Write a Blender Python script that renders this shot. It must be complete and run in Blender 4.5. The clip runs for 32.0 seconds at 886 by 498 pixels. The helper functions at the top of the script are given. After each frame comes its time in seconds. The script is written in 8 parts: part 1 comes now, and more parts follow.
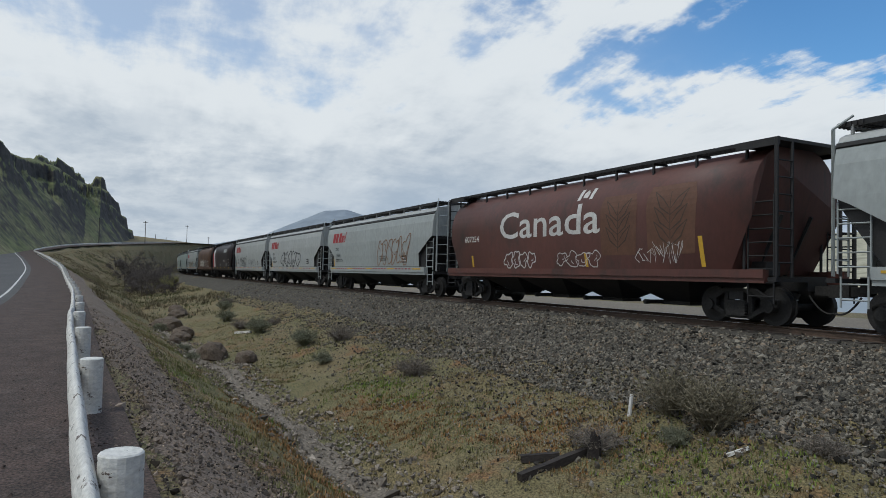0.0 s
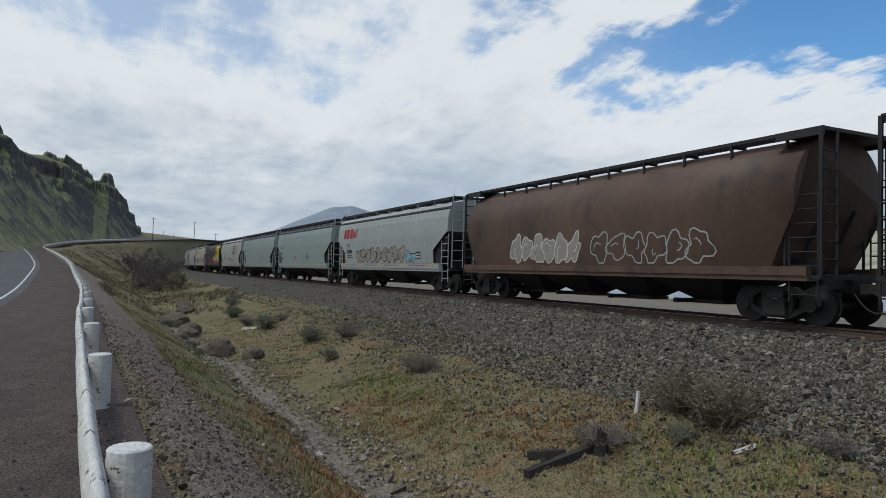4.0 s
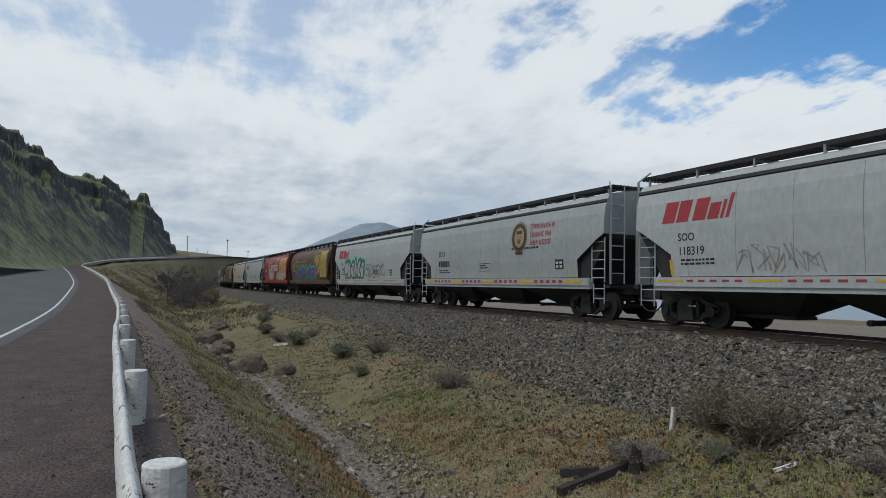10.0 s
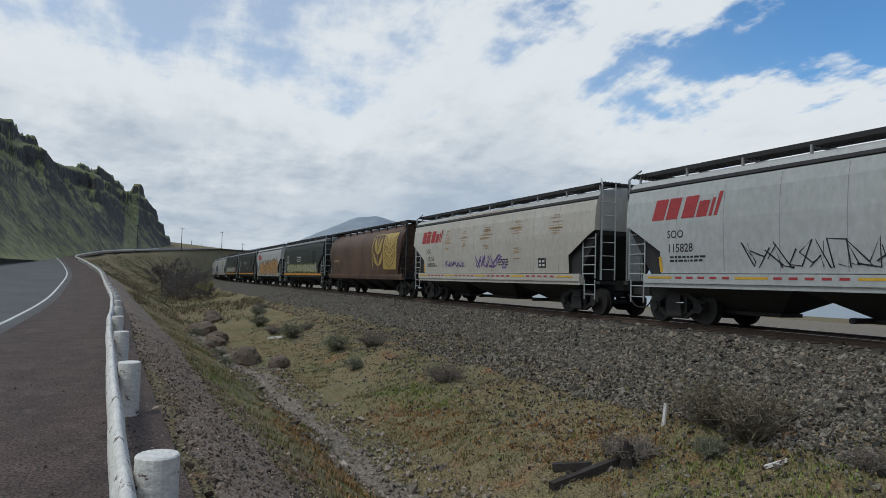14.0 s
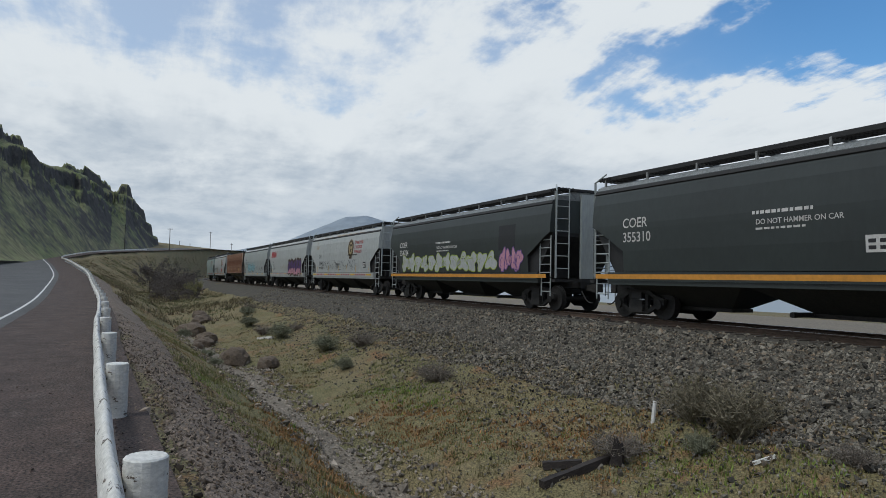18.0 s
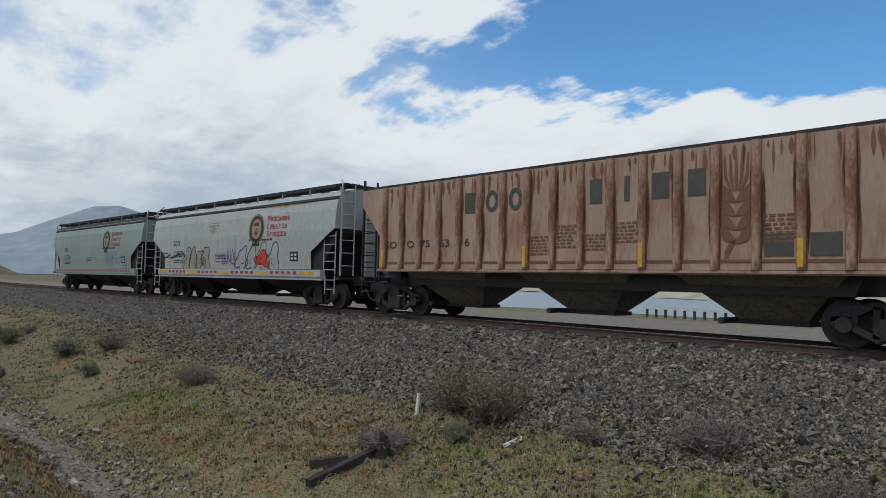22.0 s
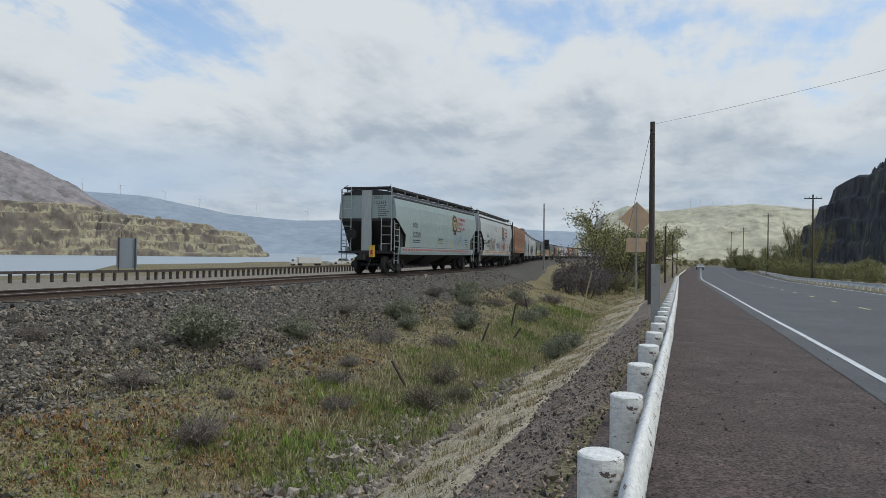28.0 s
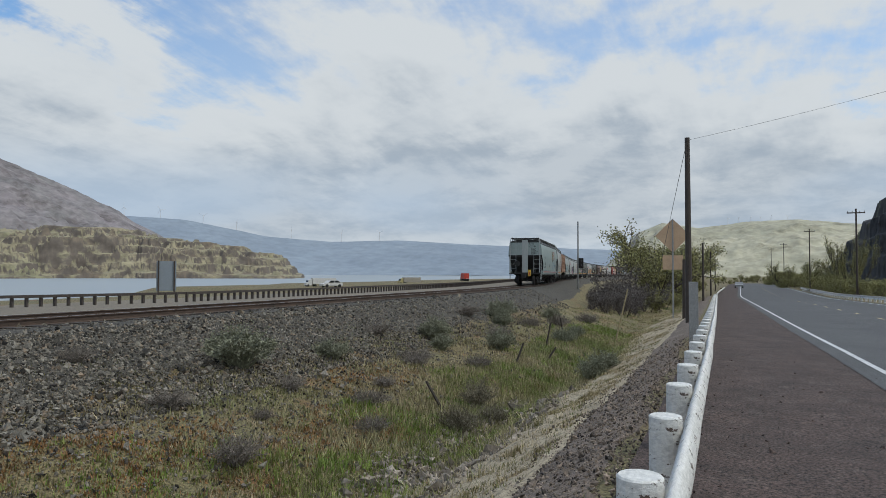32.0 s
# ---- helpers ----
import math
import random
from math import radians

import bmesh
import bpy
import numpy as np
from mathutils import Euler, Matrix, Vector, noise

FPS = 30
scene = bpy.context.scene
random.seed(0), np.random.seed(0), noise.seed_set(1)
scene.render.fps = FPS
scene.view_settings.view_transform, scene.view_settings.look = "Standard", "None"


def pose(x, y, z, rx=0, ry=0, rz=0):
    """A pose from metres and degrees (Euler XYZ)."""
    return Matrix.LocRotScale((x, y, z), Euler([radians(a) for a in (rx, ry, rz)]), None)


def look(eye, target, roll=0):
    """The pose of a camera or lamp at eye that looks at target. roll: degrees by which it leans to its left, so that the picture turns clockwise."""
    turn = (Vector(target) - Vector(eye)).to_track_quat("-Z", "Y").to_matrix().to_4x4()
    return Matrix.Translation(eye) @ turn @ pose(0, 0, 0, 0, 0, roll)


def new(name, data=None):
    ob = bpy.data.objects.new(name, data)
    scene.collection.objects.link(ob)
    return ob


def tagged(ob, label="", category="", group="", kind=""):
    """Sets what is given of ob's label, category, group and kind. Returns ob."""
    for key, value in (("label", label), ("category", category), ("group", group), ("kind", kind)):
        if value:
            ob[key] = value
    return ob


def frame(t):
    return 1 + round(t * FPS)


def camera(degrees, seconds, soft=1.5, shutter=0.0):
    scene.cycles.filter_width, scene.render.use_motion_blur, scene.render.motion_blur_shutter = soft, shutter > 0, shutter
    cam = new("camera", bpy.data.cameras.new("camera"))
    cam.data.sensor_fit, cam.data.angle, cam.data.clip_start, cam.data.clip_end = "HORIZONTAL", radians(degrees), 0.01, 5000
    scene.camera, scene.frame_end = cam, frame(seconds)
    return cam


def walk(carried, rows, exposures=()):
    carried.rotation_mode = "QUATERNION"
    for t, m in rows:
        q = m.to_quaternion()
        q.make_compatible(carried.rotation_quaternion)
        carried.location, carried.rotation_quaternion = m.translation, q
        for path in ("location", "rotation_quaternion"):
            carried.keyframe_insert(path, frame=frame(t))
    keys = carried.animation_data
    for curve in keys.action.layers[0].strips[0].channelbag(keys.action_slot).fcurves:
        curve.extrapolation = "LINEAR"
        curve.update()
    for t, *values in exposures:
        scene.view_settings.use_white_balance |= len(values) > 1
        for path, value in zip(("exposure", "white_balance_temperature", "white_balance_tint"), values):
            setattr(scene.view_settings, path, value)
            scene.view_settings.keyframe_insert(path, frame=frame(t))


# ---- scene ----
cam = camera(66.0, 32.0, 0.8)
PATH = [
    (0, pose(0, 0, 1.65, 92.15, -1.31, 64.14)),
    (0.5, pose(0, 0, 1.65, 91.96, -1.65, 64.21)),
    (1, pose(0, 0, 1.65, 92.17, -1.51, 64.29)),
    (1.5, pose(0, 0, 1.65, 92.25, -1.21, 64.45)),
    (2, pose(0, 0, 1.65, 92.23, -1.30, 64.38)),
    (2.5, pose(0, 0, 1.65, 92.11, -1.20, 64.40)),
    (3, pose(0, 0, 1.65, 92.12, -0.98, 64.47)),
    (3.5, pose(0, 0, 1.65, 91.90, -1.43, 64.68)),
    (5.5, pose(0, 0, 1.65, 91.66, -1.16, 64.69)),
    (6, pose(0, 0, 1.65, 91.81, -1.29, 64.72)),
    (6.5, pose(0, 0, 1.65, 92.22, -1.16, 65.05)),
    (7, pose(0, 0, 1.65, 92.42, -0.93, 65.62)),
    (7.5, pose(0, 0, 1.65, 92.40, -0.73, 66.14)),
    (8, pose(0, 0, 1.65, 92.68, -1.03, 66.55)),
    (8.5, pose(0, 0, 1.65, 92.89, -1.09, 66.90)),
    (9, pose(0, 0, 1.65, 93.11, -1.26, 67.05)),
    (9.5, pose(0, 0, 1.65, 93.27, -0.99, 67.12)),
    (10, pose(0, 0, 1.65, 93.08, -0.97, 67.19)),
    (10.5, pose(0, 0, 1.65, 92.82, -1.34, 67.63)),
    (11, pose(0, 0, 1.65, 92.47, -1.69, 67.51)),
    (11.5, pose(0, 0, 1.65, 92.53, -1.71, 67.48)),
    (12, pose(0, 0, 1.65, 92.60, -2.05, 67.72)),
    (12.5, pose(0, 0, 1.65, 92.68, -2.04, 67.41)),
    (13, pose(0, 0, 1.65, 92.57, -2.21, 67.17)),
    (13.5, pose(0, 0, 1.65, 92.49, -1.50, 66.95)),
    (14, pose(0, 0, 1.65, 92.63, -1.52, 66.75)),
    (14.5, pose(0, 0, 1.65, 92.61, -1.59, 66.96)),
    (16.5, pose(0, 0, 1.65, 92.78, -1.67, 66.80)),
    (17, pose(0, 0, 1.65, 92.66, -1.80, 66.62)),
    (17.5, pose(0, 0, 1.65, 92.58, -2.08, 66.17)),
    (18, pose(0, 0, 1.65, 92.59, -1.24, 65.89)),
    (18.5, pose(0, 0, 1.65, 92.84, -1.57, 65.65)),
    (19, pose(0, 0, 1.65, 92.83, -1.31, 65.38)),
    (19.5, pose(0, 0, 1.65, 92.51, -1.48, 65.28)),
    (20, pose(0, 0, 1.65, 92.41, -1.40, 64.65)),
    (20.5, pose(0, 0, 1.65, 92.39, -1.68, 63.37)),
    (21, pose(0, 0, 1.65, 92.46, -1.58, 61.31)),
    (21.5, pose(0, 0, 1.65, 92.74, -1.15, 56.27)),
    (22, pose(0, 0, 1.65, 92.82, -1.42, 46.80)),
    (22.5, pose(0, 0, 1.65, 92.64, -1.40, 30.55)),
    (22.8, pose(0, 0, 1.65, 92.92, -1.69, 16.03)),
    (23, pose(0, 0, 1.65, 92.83, -1.23, 6.23)),
    (23.2, pose(0, 0, 1.65, 92.82, -1.09, -4.32)),
    (23.4, pose(0, 0, 1.65, 92.63, 0.77, -15.74)),
    (23.6, pose(0, 0, 1.65, 92.12, 0.90, -26.22)),
    (23.8, pose(0, 0, 1.65, 91.46, 0.57, -36.54)),
    (24, pose(0.00, 0.00, 1.65, 91.10, -0.60, -45.80)),
    (24.1, pose(3.13, 0.12, 1.65, 91.77, -1.80, -43.84)),
    (24.2, pose(3.92, -0.01, 1.65, 92.15, -1.70, -46.38)),
    (24.3, pose(5.22, -0.01, 1.65, 92.60, -1.07, -47.29)),
    (24.4, pose(6.88, -0.12, 1.65, 93.20, -0.23, -46.64)),
    (24.5, pose(7.96, -0.34, 1.65, 93.68, 0.27, -47.09)),
    (24.6, pose(8.79, -0.10, 1.65, 93.84, 1.11, -51.20)),
    (25, pose(9.66, -0.10, 1.65, 93.97, 1.50, -58.41)),
    (25.5, pose(10.49, -0.04, 1.65, 93.17, 0.69, -65.22)),
    (26, pose(11.41, -0.03, 1.65, 92.05, 0.02, -69.46)),
    (26.5, pose(11.5, 0, 1.65, 90.79, -0.55, -70.23)),
    (28.5, pose(11.5, 0, 1.65, 90.46, -0.80, -70.91)),
    (29, pose(11.5, 0, 1.65, 90.28, -0.60, -70.44)),
    (29.5, pose(11.5, 0, 1.65, 90.74, -0.68, -70.31)),
    (30, pose(11.5, 0, 1.65, 91.90, -0.00, -71.20)),
    (30.5, pose(11.5, 0, 1.65, 91.90, -0.68, -70.57)),
    (31, pose(11.5, 0, 1.65, 92.53, -0.13, -70.04)),
    (31.5, pose(11.5, 0, 1.65, 92.33, 0.21, -69.02)),
    (32, pose(11.5, 0, 1.65, 92.08, -0.20, -68.07)),
]
# the clip's camera opens up as it swings past the darker side of the sky
walk(cam, PATH, [(t, e, 6250, 7) for t, e in ((0.0, 0.02), (21.0, 0.02), (22.3, 0.12), (23.3, 0.43), (24.0, 0.66), (25.0, 0.52), (26.5, 0.41), (28.5, 0.38), (31.0, 0.36), (32.0, 0.30))])

# ---- light ----
SUN_EL, SUN_AZ = 58.0, 165.0   # degrees up, and degrees from +y towards +x


def make_world():
    w = bpy.data.worlds.new("sky")
    w.use_nodes = True
    scene.world = w
    nt = w.node_tree
    N, L = nt.nodes, nt.links
    N.clear()
    out = N.new("ShaderNodeOutputWorld")
    bg = N.new("ShaderNodeBackground")
    bg.inputs["Strength"].default_value = 0.125
    sky = N.new("ShaderNodeTexSky")
    sky.sky_type = "NISHITA"
    sky.sun_disc = False
    sky.sun_elevation = radians(SUN_EL)
    sky.sun_rotation = radians(SUN_AZ)
    sky.air_density, sky.dust_density, sky.ozone_density = 1.2, 0.6, 2.0
    co = N.new("ShaderNodeTexCoord")
    sep = N.new("ShaderNodeSeparateXYZ")
    L.new(co.outputs["Generated"], sep.inputs[0])

    def math_node(op, a, b=None, clamp=False):
        m = N.new("ShaderNodeMath")
        m.operation, m.use_clamp = op, clamp
        for i, v in enumerate((a, b)):
            if v is None:
                continue
            if isinstance(v, (int, float)):
                m.inputs[i].default_value = v
            else:
                L.new(v, m.inputs[i])
        return m.outputs[0]

    # the cloud layer lies on a gently curved dome: direction / (height + a little)
    den = math_node("ADD", math_node("MAXIMUM", sep.outputs["Z"], 0.0), 0.24)
    com = N.new("ShaderNodeCombineXYZ")
    L.new(math_node("DIVIDE", sep.outputs["X"], den), com.inputs["X"])
    L.new(math_node("DIVIDE", sep.outputs["Y"], den), com.inputs["Y"])

    def fbm(scale, detail, rough, shift, distort=0.0, stretch=(1, 1, 1), turn=0.0, src=None):
        mp = N.new("ShaderNodeMapping")
        mp.inputs["Scale"].default_value = stretch
        mp.inputs["Rotation"].default_value = (0, 0, turn)
        mp.inputs["Location"].default_value = shift
        L.new(src or com.outputs[0], mp.inputs[0])
        t = N.new("ShaderNodeTexNoise")
        t.inputs["Scale"].default_value = scale
        t.inputs["Detail"].default_value = detail
        t.inputs["Roughness"].default_value = rough
        t.inputs["Distortion"].default_value = distort
        L.new(mp.outputs[0], t.inputs["Vector"])
        return t.outputs["Fac"]

    def ranged(v, a, b, lo, hi, smooth=True):
        r = N.new("ShaderNodeMapRange")
        r.interpolation_type = "SMOOTHSTEP" if smooth else "LINEAR"
        for k, x in (("From Min", a), ("From Max", b), ("To Min", lo), ("To Max", hi)):
            r.inputs[k].default_value = x
        L.new(v, r.inputs["Value"])
        return r.outputs[0]

    # open sky round one direction, frayed at its edge
    dot = N.new("ShaderNodeVectorMath")
    dot.operation = "DOT_PRODUCT"
    L.new(co.outputs["Generated"], dot.inputs[0])
    dot.inputs[1].default_value = OPEN_SKY
    opening = ranged(dot.outputs["Value"], 0.78, 0.95, 0.09, -0.17)
    low = math_node("MULTIPLY", math_node("SUBTRACT", 0.31, sep.outputs["Z"], True), 1.9)

    def layer(k, detail):
        """Cloud density, at the place itself or k times as far from the zenith."""
        mp = N.new("ShaderNodeVectorMath")
        mp.operation = "SCALE"
        L.new(com.outputs[0], mp.inputs[0])
        mp.inputs["Scale"].default_value = k
        big = fbm(0.75, 2, 0.5, CLOUD_SHIFT, src=mp.outputs[0])
        puff = fbm(2.0, detail, 0.60, (4.1, 1.3, 0.4), 0.15, src=mp.outputs[0])
        heap = fbm(4.6, detail, 0.55, (7.0, 2.0, 6.0), 0.0, src=mp.outputs[0])
        streak = fbm(1.5, detail, 0.62, (2.0, 5.0, 3.0), 0.3, (0.6, 1.9, 1), 0.5, src=mp.outputs[0])
        d = math_node("ADD", math_node("MULTIPLY", big, 0.75), math_node("MULTIPLY", puff, 0.95))
        d = math_node("ADD", d, math_node("MULTIPLY", heap, 0.42))
        return math_node("ADD", d, math_node("MULTIPLY", math_node("SUBTRACT", streak, 0.5), 0.75))

    dens = math_node("ADD", math_node("ADD", layer(1.0, 12), low), opening)
    # what lies higher up shades the bases and leaves the tops bright
    above = math_node("ADD", math_node("ADD", layer(0.90, 5), low), opening)
    # away from the open sky the gaps are veiled by thin high cloud
    veil = ranged(dot.outputs["Value"], 0.50, 0.84, 1.0, 0.0)
    clear = ranged(dens, 1.08, 1.20, 0.0, 1.0)
    soft = ranged(dens, 1.00, 1.24, 0.42, 1.0)
    cover = math_node("ADD", math_node("MULTIPLY", soft, veil), math_node("MULTIPLY", clear, math_node("SUBTRACT", 1.0, veil)))
    base = math_node("MULTIPLY", ranged(above, 1.16, 1.52, 0.0, 0.85), ranged(dens, 1.18, 1.46, 0.10, 1.0))
    mottle = ranged(fbm(3.2, 10, 0.62, (9.2, 3.1, 5.0), 0.2), 0.38, 0.66, 0.45, 1.0)
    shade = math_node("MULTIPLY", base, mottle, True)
    ramp = N.new("ShaderNodeValToRGB")
    ramp.color_ramp.elements[0].color = (5.95, 6.1, 6.25, 1)
    ramp.color_ramp.elements[1].color = (3.0, 3.5, 4.15, 1)
    L.new(shade, ramp.inputs["Fac"])
    # the cloud away from the brightest part of the sky is a little darker
    dim = N.new("ShaderNodeVectorMath")
    dim.operation = "SCALE"
    L.new(ramp.outputs[0], dim.inputs[0])
    L.new(ranged(sep.outputs["X"], -0.45, 0.35, 1.0, 0.72), dim.inputs["Scale"])
    tint = N.new("ShaderNodeMix")
    tint.data_type, tint.blend_type = "RGBA", "MULTIPLY"
    tint.inputs["Factor"].default_value = 1.0
    L.new(sky.outputs[0], tint.inputs[6])
    tint.inputs[7].default_value = (0.50, 0.78, 1.0, 1)
    mix = N.new("ShaderNodeMix")
    mix.data_type = "RGBA"
    L.new(cover, mix.inputs["Factor"])
    L.new(tint.outputs[2], mix.inputs[6])
    L.new(dim.outputs[0], mix.inputs[7])
    # layers of flat grey cloud low down, and pale haze at the horizon
    sheet = fbm(0.5, 4, 0.5, (3.0, 8.0, 1.0))
    band = math_node("MULTIPLY", ranged(sep.outputs["Z"], 0.045, 0.075, 0.0, 1.0), ranged(sep.outputs["Z"], 0.09, 0.19, 1.0, 0.0))
    band = math_node("MULTIPLY", band, ranged(sheet, 0.40, 0.60, 0.0, 0.75))
    mix1 = N.new("ShaderNodeMix")
    mix1.data_type = "RGBA"
    L.new(band, mix1.inputs["Factor"])
    L.new(mix.outputs[2], mix1.inputs[6])
    mix1.inputs[7].default_value = (2.9, 3.5, 4.3, 1)
    mix2 = N.new("ShaderNodeMix")
    mix2.data_type = "RGBA"
    L.new(ranged(sep.outputs["Z"], 0.0, 0.07, 0.7, 0.0), mix2.inputs["Factor"])
    L.new(mix1.outputs[2], mix2.inputs[6])
    mix2.inputs[7].default_value = (4.9, 5.3, 5.7, 1)
    L.new(mix2.outputs[2], bg.inputs["Color"])
    L.new(bg.outputs[0], out.inputs[0])


CLOUD_SHIFT = (2.3, 0.7, 0.0)
OPEN_SKY = Vector((-0.10, 0.72, 0.69)).normalized()
make_world()

sun = new("sun", bpy.data.lights.new("sun", "SUN"))
sun.data.energy, sun.data.angle, sun.data.color = 1.3, radians(10), (1.0, 0.99, 0.96)
az = radians(SUN_AZ)
sun.matrix_world = look((0, 0, 60), (-60 * math.sin(az) / math.tan(radians(SUN_EL)), -60 * math.cos(az) / math.tan(radians(SUN_EL)), 0))

# ---- materials ----
def material(name, base, second=None, rough=0.7, metal=0.0, scale=4.0, fine=40.0, bump=0.0, spread=(0.35, 0.65), third=None,
             third_at=(0.6, 0.75), vary=0.0, stretch=(1, 1, 1), space="Object", fine_mix=0.35, steep=None, steep_at=(0.6, 0.8)):
    """Two tones on a broad noise, darkened and lightened by a fine one, an optional third tone in patches, and relief."""
    m = bpy.data.materials.new(name)
    m.use_nodes = True
    nt = m.node_tree
    N, L = nt.nodes, nt.links
    b = N["Principled BSDF"]
    b.inputs["Roughness"].default_value, b.inputs["Metallic"].default_value = rough, metal
    co = N.new("ShaderNodeTexCoord")
    mp = N.new("ShaderNodeMapping")
    mp.inputs["Scale"].default_value = stretch
    L.new(co.outputs[space], mp.inputs[0])

    def tex(s, d=5, r=0.6):
        t = N.new("ShaderNodeTexNoise")
        t.inputs["Scale"].default_value, t.inputs["Detail"].default_value, t.inputs["Roughness"].default_value = s, d, r
        L.new(mp.outputs[0], t.inputs["Vector"])
        return t.outputs["Fac"]

    def ranged(v, a, c, lo=0.0, hi=1.0):
        r = N.new("ShaderNodeMapRange")
        for k, x in zip(("From Min", "From Max", "To Min", "To Max"), (a, c, lo, hi)):
            r.inputs[k].default_value = x
        L.new(v, r.inputs["Value"])
        return r.outputs[0]

    def blend(f, c1, c2, mode="MIX"):
        x = N.new("ShaderNodeMix")
        x.data_type, x.blend_type = "RGBA", mode
        for i, v in ((0, f), (6, c1), (7, c2)):
            if isinstance(v, (tuple, float, int)):
                x.inputs[i].default_value = (*v, 1) if isinstance(v, tuple) else v
            else:
                L.new(v, x.inputs[i])
        return x.outputs[2]

    col = blend(ranged(tex(scale, 8, 0.68), *spread), base, second or tuple(c * 0.8 for c in base))
    if third:
        col = blend(ranged(tex(scale * 2.3, 6, 0.7), *third_at), col, third)
    if steep:
        # bare rock where the surface is steep, its edge broken up by noise
        ge, sp, ad = N.new("ShaderNodeNewGeometry"), N.new("ShaderNodeSeparateXYZ"), N.new("ShaderNodeMath")
        L.new(ge.outputs["Normal"], sp.inputs[0])
        L.new(sp.outputs["Z"], ad.inputs[0])
        L.new(ranged(tex(scale * 3.1, 6, 0.7), 0.3, 0.7, -0.18, 0.18), ad.inputs[1])
        col = blend(ranged(ad.outputs[0], steep_at[0], steep_at[1], 1.0, 0.0), col, steep)
    f = tex(fine, 3)
    lo = N.new("ShaderNodeMapRange")
    lo.inputs["From Min"].default_value, lo.inputs["From Max"].default_value = 0.3, 0.7
    lo.inputs["To Min"].default_value, lo.inputs["To Max"].default_value = 1 - fine_mix, 1 + fine_mix
    L.new(f, lo.inputs["Value"])
    vm = N.new("ShaderNodeVectorMath")
    vm.operation = "SCALE"
    L.new(col, vm.inputs[0])
    L.new(lo.outputs[0], vm.inputs["Scale"])
    colour = vm.outputs[0]
    if vary:
        oi = N.new("ShaderNodeNewGeometry")
        vm2 = N.new("ShaderNodeVectorMath")
        vm2.operation = "SCALE"
        L.new(colour, vm2.inputs[0])
        L.new(ranged(oi.outputs["Random Per Island"], 0, 1, 1 - vary, 1 + vary), vm2.inputs["Scale"])
        colour = vm2.outputs[0]
    L.new(colour, b.inputs["Base Color"])
    if bump:
        bp = N.new("ShaderNodeBump")
        bp.inputs["Strength"].default_value, bp.inputs["Distance"].default_value = bump, 0.02
        L.new(f, bp.inputs["Height"])
        L.new(bp.outputs[0], b.inputs["Normal"])
    return m


